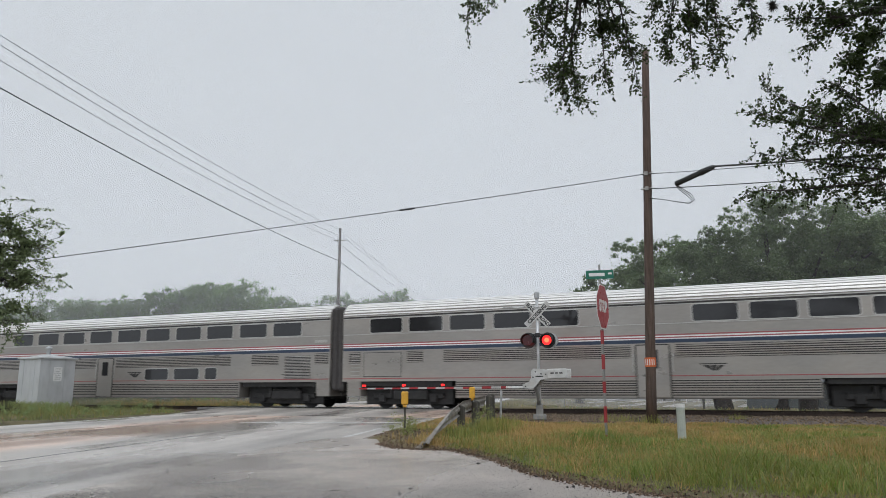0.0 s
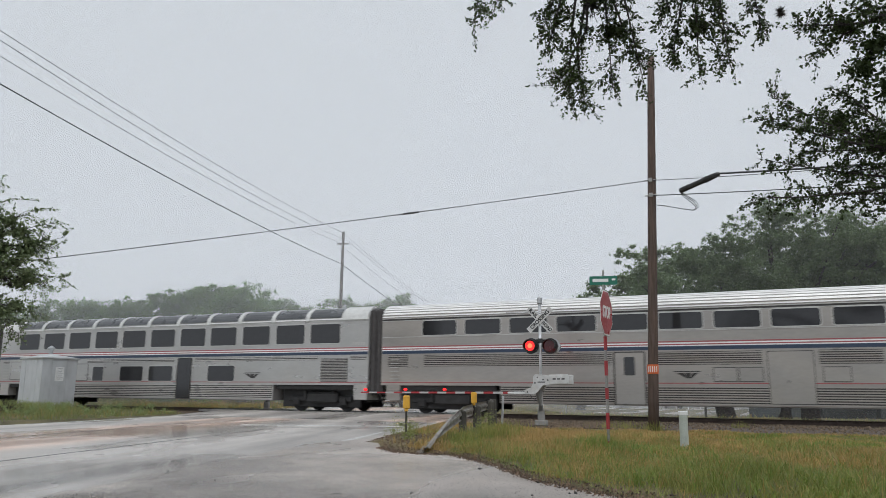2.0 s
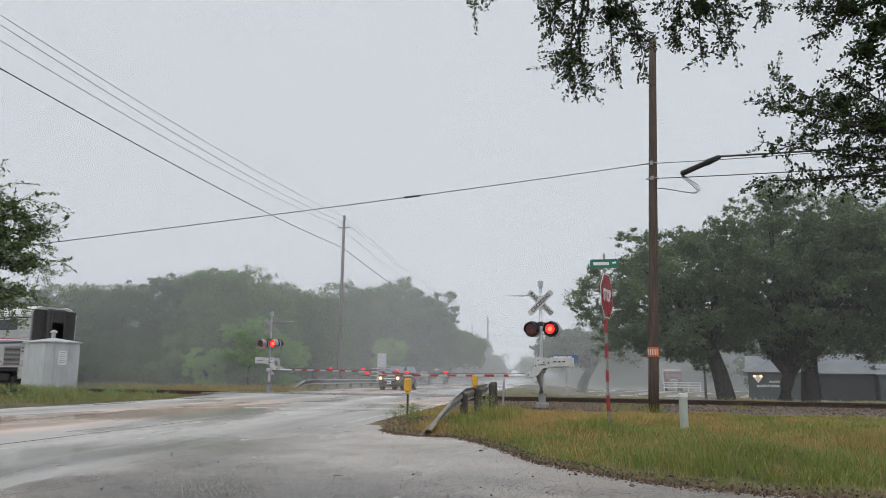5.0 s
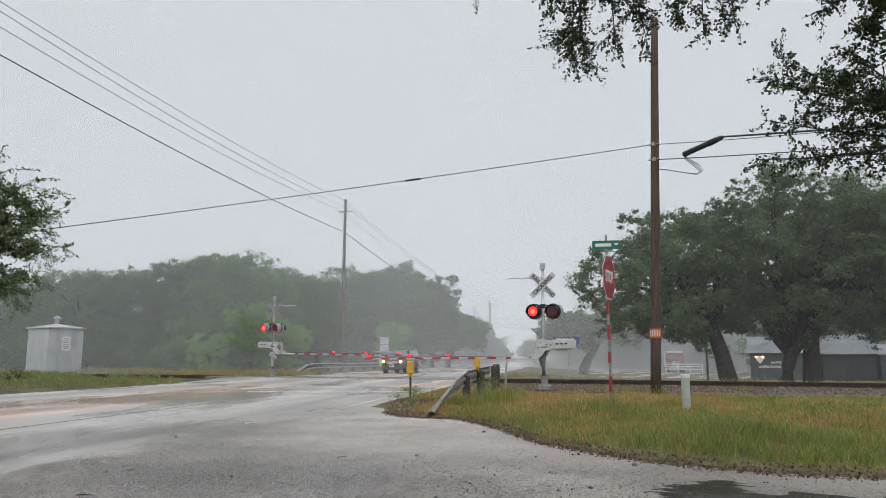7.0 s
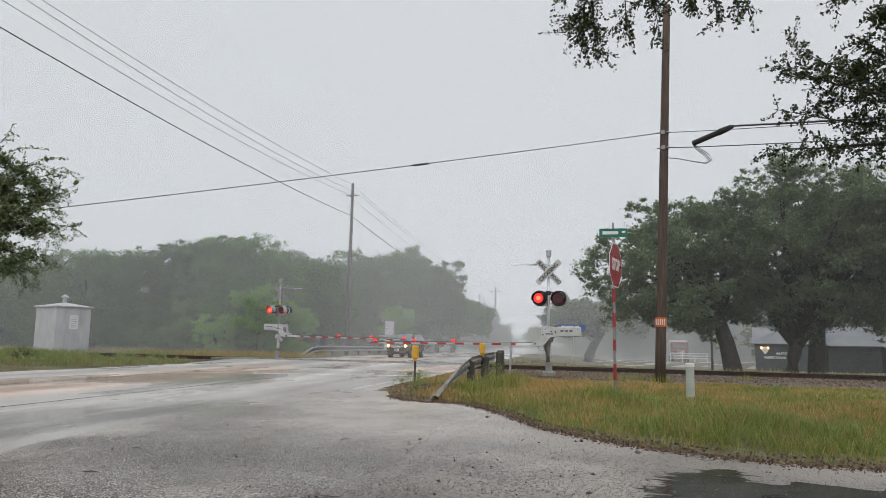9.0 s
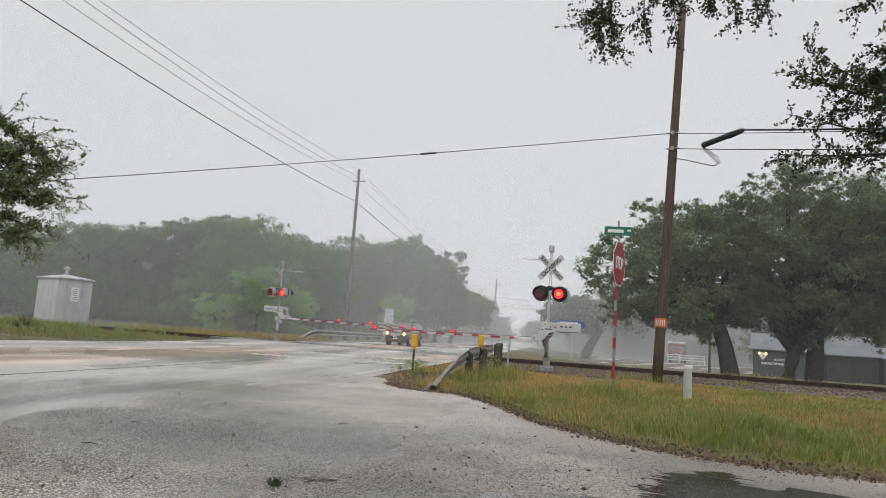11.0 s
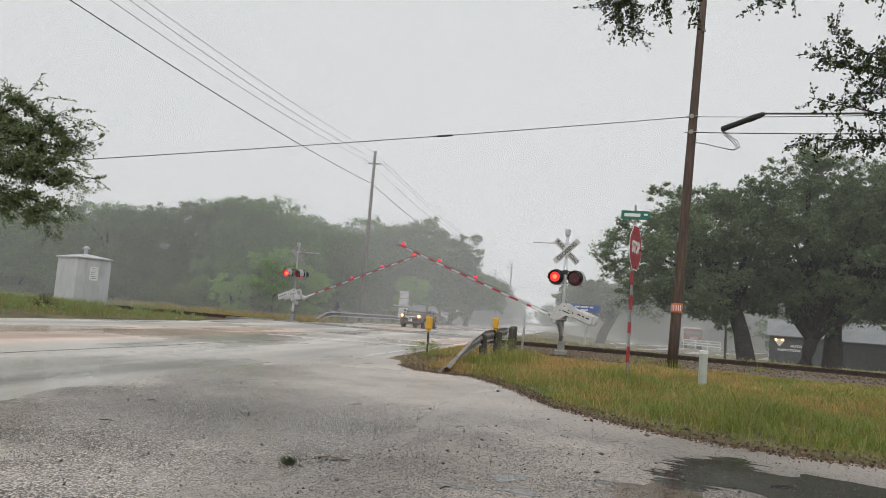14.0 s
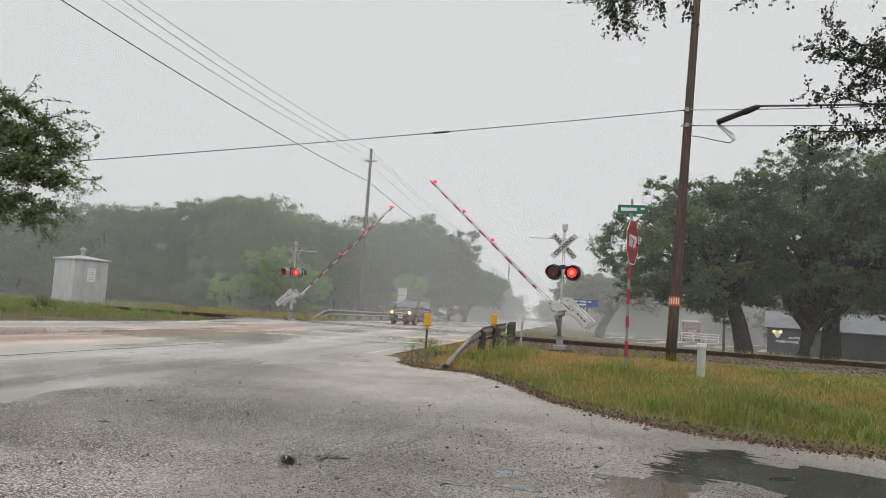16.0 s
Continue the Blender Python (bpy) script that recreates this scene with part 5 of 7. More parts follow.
def build_tree(name, label, x, y, z, height, spread, trunk_r, crown_low, leaves, size, material, seed, lean=(0, 0), clumps=46, clump_r=0.2, centre=(0, 0), bark=BARK, limbs=7, group="", deep=None, fork_z=None, boughs=(), square=2.0, sprigs=10, fluff=(0.4, 0.85)):
    """A tree with clumps of foliage, each broken into sprigs; square above 2 gives a flatter top and steeper sides."""
    ob = thing(name, label, "tree", Matrix.Translation((x, y, z)), group=group)
    rng = np.random.default_rng(seed)
    deep = deep or spread
    mid, half = (crown_low + height) / 2, (height - crown_low) / 2
    cs, rs = [], []
    while len(cs) < clumps:
        d = rng.normal(0, 1, 3)
        d /= (np.abs(d) ** square).sum() ** (1 / square)
        r = rng.random() ** 0.4 * (0.8 + 0.14 * rng.random())
        c = np.array([centre[0] + d[0] * r * spread, centre[1] + d[1] * r * deep, mid + d[2] * r * half * 0.95])
        cs.append(c)
        rs.append(spread * clump_r * rng.uniform(0.6, 1.25))
    cs, rs = np.array(cs), np.array(rs)
    bm = bm_new()
    fork = Vector((lean[0] * 0.5, lean[1] * 0.5, fork_z or max(crown_low + 0.12 * half, 0.3 * height)))
    tube(bm, [(0, 0, -0.4), (lean[0] * 0.02, 0, 0.1), (lean[0] * 0.2, lean[1] * 0.2, fork.z * 0.5), fork], [trunk_r * 1.5, trunk_r * 1.1, trunk_r * 0.92, trunk_r * 0.8], 10)
    for path, radii in boughs:
        tube(bm, path, radii, 9)
    order = rng.permutation(clumps)
    for i in range(min(limbs, clumps)):
        tip = Vector(cs[order[i]])
        midp = fork.lerp(tip, 0.5) + Vector((rng.normal(0, 0.25), rng.normal(0, 0.25), 0.12 * half))
        tube(bm, [fork - Vector((0, 0, 0.2)), midp, tip], [trunk_r * 0.55, trunk_r * 0.32, trunk_r * 0.08], 7)
        near = np.argsort(np.linalg.norm(cs - np.array(midp), axis=1))[:3]
        for j in near:
            tube(bm, [midp, midp.lerp(Vector(cs[j]), 0.6) + Vector((0, 0, 0.1)), Vector(cs[j])], [trunk_r * 0.22, trunk_r * 0.12, trunk_r * 0.04], 5)
    part("trunk", bm, bark, ob, smooth=True)
    # sprigs about each clump, reaching a little past it
    k = clumps * sprigs
    d = rng.normal(0, 1, (k, 3))
    d /= np.linalg.norm(d, axis=1)[:, None]
    own = np.repeat(np.arange(clumps), sprigs)
    reach = rs[own] * rng.uniform(0.2, 1.15, k)
    sc = cs[own] + d * reach[:, None] * (1, 1, 0.75)
    v, f = leaf_cloud(rng, sc, rs[own] * rng.uniform(*fluff, k), leaves, size, 0.7, plain=True)
    mesh_from("crown", v, f, material, ob)
    return ob


# live oaks beyond the track
OAKS = "live oaks beyond the track"
for x, y, h, spread, tr, low, n, size, seed, lean, centre, words in (
        (-1.2, 45.2, 11.5, 6.1, 0.5, 0.9, 150000, 0.095, 11, (-1.8, 0), (-3.0, 0), "dark green spreading live oak with leaning trunk"),
        (1.8, 46.6, 14.0, 6.2, 0.42, 1.5, 150000, 0.095, 12, (0.9, 0), (0.6, 0), "tall dark green live oak with forked trunk"),
        (3.2, 47.6, 12.8, 5.9, 0.5, 1.3, 140000, 0.095, 13, (0.3, 0), (3.5, 0.5), "dark green live oak with thick trunk"),
        (12.0, 49.0, 12.4, 5.8, 0.5, 1.3, 70000, 0.13, 14, (0, 0), (-1.0, 0), "dark green live oak beside the buildings"),
        (-19.8, 85.6, 7.2, 5.0, 0.55, 2.4, 34000, 0.2, 15, (2.8, 0), (-1.4, 0), "hazy live oak with leaning trunk near the road"),
        (-20.0, 112.0, 11.5, 6.5, 0.4, 2.6, 12000, 0.32, 16, (0, 0), (0, 0), "hazy distant oak beside the road")):
    boughs = ()
    if "forked" in words:
        boughs = ((((0.35, 0, 1.7), (-0.3, 0, 2.5), (-1.0, 0.2, 3.6), (-1.4, 0.3, 5.4)), (0.34, 0.27, 0.2, 0.1)), (((0.4, 0, 1.8), (1.0, 0, 2.5), (2.0, -0.2, 3.0), (3.4, -0.4, 4.6)), (0.36, 0.28, 0.2, 0.1)))
    build_tree("oak_tree", words, x, y, -0.4, h, spread, tr, low, n, size, OAK, seed, lean, 170, 0.17, centre, group=OAKS, limbs=22, fork_z=2.2 if boughs else None, boughs=boughs, sprigs=16, fluff=(0.22, 0.6))

# woods beyond the track
WG = "trees of the woods beyond the track"


def footing(x, y, low=-0.1):
    return min(low, float(ground_z(np.array([x]), np.array([y]))[0]) + 0.05)


for i, (x, y, h, r) in enumerate(((-66, 40, 9.4, 4.5), (-59, 42, 9.2, 4.2), (-53.5, 44, 10.1, 4.0), (-49, 45, 10.0, 3.4), (-45.2, 46, 10.5, 3.0), (-41.5, 46.5, 10.9, 3.4), (-38.2, 46, 10.2, 3.3), (-36.2, 47.5, 9.3, 2.6), (-38.2, 57.5, 9.6, 3.2), (-57, 50, 10, 4.5), (-47, 53, 11, 4.5), (-40, 53, 11, 4.2), (-75, 44, 11, 5))):
    build_tree("woods_tree", "hazy green broadleaf tree in the woods", x, y, footing(x, y), h, r * 1.12, 0.2, -0.6, 60000, 0.115, WOODS, 30 + i, (0, 0), 130, 0.22, limbs=5, group=WG, square=2.4)
for i, (x, y, h, r) in enumerate(((-69, 37.5, 4.6, 3.6), (-63, 38.5, 4.6, 3.4), (-58.5, 39.5, 4.2, 3.2), (-54.5, 40.5, 5.0, 3.4), (-50, 42, 4.8, 3.2), (-46.5, 42.8, 4.4, 3.0), (-43, 43.5, 5.0, 3.0), (-40, 44, 4.6, 3.0), (-37, 44, 4.0, 2.6), (-60, 45, 5, 4), (-50, 47, 5, 4), (-42, 49, 5, 4))):
    build_tree("undergrowth_bush", "dark green undergrowth at the edge of the woods", x, y, footing(x, y), h, r, 0.06, -0.6, 26000, 0.12, WOODS, 140 + i, (0, 0), 60, 0.26, limbs=4, group="undergrowth of the woods", square=3.0)
for i, (x, y, h, r) in enumerate(((-37.2, 42.0, 3.4, 2.0), (-34.2, 43.0, 5.8, 2.5), (-32.9, 45.6, 4.8, 1.9), (-41.2, 77.6, 6.2, 3.0))):
    build_tree("bush", "bright green leafy bush beyond the track", x, y, footing(x, y), h, r, 0.07, -0.3, 32000, 0.1, LIGHT_LEAF, 60 + i, (0, 0), 70, 0.2, limbs=6, group="bushes beyond the track")
for i, (x, y, h, r) in enumerate(((-51.5, 84, 13.6, 5.0), (-47.5, 85, 14.2, 5.2), (-43.6, 86, 13.9, 4.8), (-40.6, 88, 13.0, 3.6), (-57, 80, 13.5, 6), (-47.5, 120, 8.6, 3.2), (-54, 70, 9, 4))):
    build_tree("woods_tree", "misty broadleaf tree along the road", x, y, footing(x, y), h + 0.3, r * 1.1, 0.25, -0.4, 60000, 0.17, WOODS, 80 + i, (0, 0), 170, 0.22, limbs=5, group="misty trees along the road", square=3.2)
for i, (x, y, h, r) in enumerate(((-29, 160, 8.5, 9), (-22, 150, 8, 9), (-14, 145, 8.5, 9), (-6, 150, 11, 7), (6, 140, 10, 7), (18, 135, 11, 7), (30, 120, 11, 7), (24, 90, 11, 6), (34, 75, 11, 6), (-20, 190, 12, 8), (-32, 200, 10, 8), (-8, 185, 12, 8), (-80, 120, 13, 8), (-75, 90, 12, 7), (-90, 60, 12, 7), (-112, 300, 12, 10), (-98, 318, 11, 10), (-84, 326, 10, 9), (-70, 322, 11, 10), (-55, 310, 12, 10), (-78, 186, 9, 6), (-47, 196, 9, 7), (1, 104, 9, 5), (10, 100, 9, 5), (19, 98, 10, 6), (-8, 118, 9, 5))):
    build_tree("distant_tree", "pale misty tree far behind the buildings", x, y, -0.9, h, r, 0.3, -0.3, 9000, 0.42, WOODS, 170 + i, (0, 0), 70, 0.24, limbs=4, group="distant trees")
build_tree("woods_tree", "misty oak leaning over the road", -42.5, 97, -0.8, 9.2, 5.2, 0.35, 2.4, 40000, 0.17, WOODS, 99, (1.5, 0), 110, 0.2, (1.6, 0), limbs=7, group="misty trees along the road")
# twiggy branch ends: a bough with side twigs, and leaves along the twigs
def add_sprays(bm, rng, sprays, bough, twigs, twig_len, leaf_gap, spread=0.62):
    pos, ways = [], []
    for a, b in sprays:
        a, b = Vector(a), Vector(b)
        span = (b - a).length
        wob = Vector(rng.normal(0, 0.09 * min(span, 2), 3))
        m1, m2 = a.lerp(b, 0.35) + wob, a.lerp(b, 0.7) + wob * 0.6
        path = [a, m1, m2, b]
        tube(bm, path, [bough, bough * 0.7, bough * 0.4, bough * 0.12], 6)
        for i in range(int(twigs[0] + span * twigs[1])):
            k = 0.2 + 0.8 * rng.random()
            j = min(int(k * 3), 2)
            root = path[j].lerp(path[j + 1], k * 3 - j)
            d = ((b - a).normalized() * 0.55 + Vector(rng.normal(0, spread, 3)) + Vector((0, 0, -0.12))).normalized()
            ln = rng.uniform(*twig_len)
            tip = root + d * ln
            tube(bm, [root, root.lerp(tip, 0.5) + Vector(rng.normal(0, 0.045 * ln, 3)), tip], [bough * 0.24, bough * 0.15, bough * 0.06], 4)
            count = int(ln / leaf_gap)
            for q in range(count):
                u = (q + rng.random()) / count
                pos.append(root.lerp(tip, min(1, 0.15 + 0.9 * u)) + Vector(rng.normal(0, leaf_gap * 1.4, 3)))
                ways.append((d * 0.6 + Vector(rng.normal(0, 0.6, 3))).normalized())
    return np.array(pos), np.array(ways)


def oval_leaves(rng, pos, ways, small, large, parent, material):
    n = len(pos)
    side = np.cross(ways, rng.normal(0, 1, (n, 3)))
    side /= np.linalg.norm(side, axis=1)[:, None]
    up = np.cross(ways, side)
    s = rng.uniform(small, large, n)[:, None]
    rows = []
    for t_, w_ in ((0.0, 0.03), (0.3, 0.3), (0.72, 0.3), (1.0, 0.04)):
        c = pos + ways * s * t_ * 1.1
        rows += [c - side * s * w_ + up * s * 0.08, c + side * s * w_ + up * s * 0.08]
    v = np.stack(rows, 1).reshape(-1, 3)
    i = 8 * np.arange(n)
    f = np.concatenate([np.stack([i + 2 * k, i + 2 * k + 1, i + 2 * k + 3, i + 2 * k + 2], 1) for k in range(3)])
    mesh_from("leaves", v, f, material, parent)


def build_roadside_oak():
    """The oak across the road, its crown hanging over the verge."""
    ob = thing("oak_tree", "dark oak with drooping twigs hanging over the roadside", "tree", Matrix.Identity(4), group="roadside oaks")
    rng = np.random.default_rng(210)
    bm = bm_new()
    heart = Vector((-22.6, 11.6, 4.6))
    tube(bm, [(-25.4, 10.4, -0.2), (-25.3, 10.4, 0.4), (-25.0, 10.5, 1.8), (-24.2, 10.9, 3.2)], [0.42, 0.32, 0.28, 0.24], 10)
    tube(bm, [(-24.2, 10.9, 3.1), (-23.4, 11.3, 4.0), heart], [0.2, 0.15, 0.1], 8)
    tips = [(-19.14, 13.63, 6.6), (-18.9, 14.0, 6.2), (-18.62, 14.31, 5.8), (-18.7, 14.2, 5.4), (-19.0, 13.9, 5.0), (-18.6, 14.33, 4.5), (-18.8, 14.1, 4.2), (-18.78, 14.1, 3.3), (-19.1, 13.7, 3.0), (-19.2, 13.54, 2.7), (-19.6, 13.2, 6.9), (-19.9, 12.8, 7.2), (-19.3, 13.4, 4.7), (-19.4, 13.4, 6.0)]
    for i in range(64):
        d = Vector(rng.normal(0, 1, 3)).normalized()
        r = rng.uniform(0.7, 1.0)
        tips.append((heart.x + 0.5 + d.x * 3.0 * r, heart.y + 0.3 + d.y * 2.8 * r, heart.z + 0.5 + d.z * 2.7 * r))
    sprays = [(heart.lerp(Vector(t), rng.uniform(0.1, 0.3)), t) for t in tips]
    pos, ways = add_sprays(bm, rng, sprays, 0.034, (7, 6), (0.25, 0.7), 0.024, 0.5)
    tagged(part("branchwork", bm, BARK, ob, smooth=True), kind="stuff")
    oval_leaves(rng, pos, ways, 0.045, 0.082, ob, OAK_SIDE)
    cs = np.array([heart[:], (heart.x + 1.0, heart.y + 0.6, heart.z + 0.9), (heart.x + 1.4, heart.y + 0.8, heart.z + 0.1), (heart.x - 1, heart.y, heart.z + 1.2), (heart.x + 0.6, heart.y - 0.8, heart.z + 1.6)] + [heart.lerp(Vector(t), k)[:] for t in tips[:14] for k in (0.62, 0.8)])
    v, f = leaf_cloud(rng, cs, np.array([0.95] * 5 + [0.36] * 28), 15000, 0.075, 0.7)
    mesh_from("crown", v, f, OAK_SIDE, ob)
    for x, y, z in ((-19.6, 13.2, 4.35), (-19.5, 13.3, 4.2), (-19.75, 13.0, 4.3), (-19.3, 13.4, 4.4)):
        bm = bm_new()
        for q in range(70):
            d = Vector(rng.normal(0, 1, 3)).normalized()
            sd, o = d.orthogonal() * 0.015, Vector((x, y, z))
            bm.faces.new([bm.verts.new(o - sd), bm.verts.new(o + sd), bm.verts.new(o + d * 0.12 * rng.uniform(0.6, 1.2))])
        part("ball_moss", bm, MOSS, ob, "dark tuft of ball moss")


build_roadside_oak()


# the near oak, whose limbs hang into view
def build_near_oak():
    ob = thing("oak_tree", "near live oak with drooping leafy branches overhead", "tree", Matrix.Identity(4))
    rng = np.random.default_rng(77)
    bm = bm_new()
    trunk = Vector((6.6, 4.6, 0))
    crotch = Vector((6.2, 4.9, 3.2))
    tube(bm, [trunk - Vector((0, 0, 0.3)), trunk + Vector((0, 0, 0.2)), Vector((6.4, 4.8, 1.8)), crotch], [0.55, 0.42, 0.38, 0.36], 12)
    limb1 = [crotch, Vector((4.6, 5.2, 5.2)), Vector((2.6, 5.6, 6.1)), Vector((1.2, 5.7, 6.2)), Vector((0.2, 5.6, 6.1)), Vector((-1.0, 5.3, 6.0))]
    tube(bm, limb1, [0.26, 0.2, 0.15, 0.11, 0.08, 0.035], 9)
    limb2 = [crotch - Vector((0, 0, 0.4)), Vector((4.9, 5.8, 3.1)), Vector((3.9, 6.2, 3.2)), Vector((3.3, 6.3, 3.25))]
    tube(bm, limb2, [0.2, 0.13, 0.1, 0.06], 8)
    limb3 = [crotch, Vector((5.0, 5.6, 4.4)), Vector((3.9, 6.1, 4.75)), Vector((3.2, 6.3, 4.75))]
    tube(bm, limb3, [0.2, 0.14, 0.1, 0.06], 8)
    sprays = [((-0.92, 5.38, 6.0), (-1.21, 5.59, 5.19)), ((-0.6, 5.42, 6.0), (-0.98, 5.68, 5.43)),
              ((0.0, 5.6, 6.1), (-0.44, 5.85, 5.19)), ((0.0, 5.6, 6.1), (-0.42, 5.86, 4.84)), ((0.05, 5.67, 5.9), (-0.19, 5.92, 4.21)), ((0.11, 5.68, 5.53), (-0.4, 5.86, 4.42)), ((0.03, 5.9, 5.43), (-0.1, 6.3, 4.36)),
              ((0.23, 5.7, 5.9), (0.27, 6.02, 4.37)), ((0.29, 5.72, 5.9), (0.55, 6.07, 4.67)), ((0.41, 5.74, 6.0), (0.6, 6.07, 4.4)),
              ((1.11, 5.75, 6.1), (0.84, 6.11, 5.1)), ((1.17, 5.8, 5.9), (0.91, 6.11, 4.69)), ((1.22, 5.75, 6.1), (1.17, 6.14, 4.38)), ((1.39, 5.75, 6.1), (1.48, 6.15, 4.46)), ((1.45, 5.75, 6.1), (1.81, 6.16, 4.78)), ((1.34, 5.75, 6.0), (1.35, 6.15, 4.74)),
              ((3.28, 6.31, 4.73), (2.19, 6.75, 5.08)), ((3.37, 6.3, 4.7), (2.33, 6.74, 4.71)), ((3.36, 6.3, 4.7), (2.69, 6.7, 4.53)), ((3.41, 6.29, 4.8), (2.75, 6.7, 5.1)), ((3.34, 6.3, 4.7), (2.98, 6.67, 4.27)),
              ((3.38, 6.29, 3.25), (1.84, 6.76, 4.31)), ((3.38, 6.29, 3.25), (1.79, 6.76, 4.05)), ((3.38, 6.29, 3.25), (1.67, 6.76, 3.61)), ((3.38, 6.29, 3.2), (1.58, 6.75, 3.17)), ((3.37, 6.3, 3.2), (2.07, 6.75, 3.62)),
              ((3.37, 6.3, 3.25), (2.32, 6.74, 3.96)), ((3.37, 6.3, 3.2), (2.32, 6.74, 3.33)), ((3.37, 6.3, 3.2), (2.75, 6.7, 2.9)), ((3.38, 6.29, 3.25), (2.56, 6.72, 4.24)), ((3.39, 6.29, 3.25), (2.78, 6.69, 3.75)), ((3.38, 6.29, 3.2), (2.15, 6.75, 3.16))]
    pos, ways = add_sprays(bm, rng, sprays, 0.02, (19, 20), (0.08, 0.3), 0.0112, 0.85)
    tagged(part("branchwork", bm, BARK, ob, smooth=True), kind="stuff")
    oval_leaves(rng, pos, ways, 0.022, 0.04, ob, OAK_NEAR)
    # the rest of the crown, above and beside the view
    cs = np.array([(5.5, 4.5, 7.2), (4.2, 5.0, 7.6), (2.6, 4.6, 7.4), (1.2, 4.4, 7.3), (-0.2, 4.2, 7.1), (6.8, 5.8, 6.4), (7.6, 4.2, 6.8), (6.4, 2.8, 7.0), (4.6, 3.0, 7.4), (5.2, 6.4, 5.2), (5.4, 6.6, 3.8)])
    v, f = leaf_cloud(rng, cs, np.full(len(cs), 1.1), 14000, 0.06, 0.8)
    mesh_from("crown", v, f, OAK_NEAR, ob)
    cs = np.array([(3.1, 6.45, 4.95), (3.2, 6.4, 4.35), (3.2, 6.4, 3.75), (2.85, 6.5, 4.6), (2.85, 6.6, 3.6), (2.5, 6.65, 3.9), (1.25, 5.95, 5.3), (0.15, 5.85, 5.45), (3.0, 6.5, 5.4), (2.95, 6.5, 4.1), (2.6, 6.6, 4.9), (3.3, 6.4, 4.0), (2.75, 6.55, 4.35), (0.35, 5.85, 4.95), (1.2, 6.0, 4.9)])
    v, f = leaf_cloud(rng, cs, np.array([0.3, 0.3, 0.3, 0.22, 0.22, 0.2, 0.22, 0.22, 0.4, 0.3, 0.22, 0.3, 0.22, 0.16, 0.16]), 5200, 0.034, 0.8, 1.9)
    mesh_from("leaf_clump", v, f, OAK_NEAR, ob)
    # ball moss on the twigs
    for x, y, z, r in ((2.0, 6.1, 4.95, 0.075), (2.72, 6.55, 3.66, 0.12), (1.36, 5.9, 5.25, 0.14), (0.12, 5.8, 5.3, 0.16), (-0.75, 5.55, 5.55, 0.1)):
        bm = bm_new()
        for q in range(120):
            d = Vector(rng.normal(0, 1, 3)).normalized()
            e = d * r * rng.uniform(0.6, 1.3)
            sd = d.orthogonal() * 0.008
            o = Vector((x, y, z))
            bm.faces.new([bm.verts.new(o - sd), bm.verts.new(o + sd), bm.verts.new(o + e)])
        part("ball_moss", bm, MOSS, ob, "dark tuft of ball moss")


build_near_oak()


# ---- grass, weeds, litter ----
def blades(rng, x, y, height, width, lean=0.35):
    n = len(x)
    z = ground_z(x, y) - 0.01
    h = height * rng.uniform(0.5, 1.25, n)
    a = rng.uniform(0, 2 * math.pi, n)
    b = rng.uniform(0, 2 * math.pi, n)
    lx, ly = np.cos(b) * h * lean * rng.random(n), np.sin(b) * h * lean * rng.random(n)
    wx, wy = np.cos(a) * width / 2, np.sin(a) * width / 2
    v = np.stack([np.stack([x - wx, y - wy, z], 1), np.stack([x + wx, y + wy, z], 1), np.stack([x + lx * 0.35 + wx * 0.7, y + ly * 0.35 + wy * 0.7, z + h * 0.6], 1), np.stack([x + lx * 0.35 - wx * 0.7, y + ly * 0.35 - wy * 0.7, z + h * 0.6], 1), np.stack([x + lx, y + ly, z + h], 1)], 1).reshape(-1, 3)
    i = 5 * np.arange(n)
    return v, np.concatenate([np.stack([i, i + 1, i + 2], 1), np.stack([i, i + 2, i + 3], 1), np.stack([i + 3, i + 2, i + 4], 1)])


def patchy(x, y):
    return 0.5 + 0.5 * np.sin(x * 0.9 + 1.3 * np.sin(y * 0.55)) * np.sin(y * 0.7 + 0.9 * np.sin(x * 0.6 + 2))


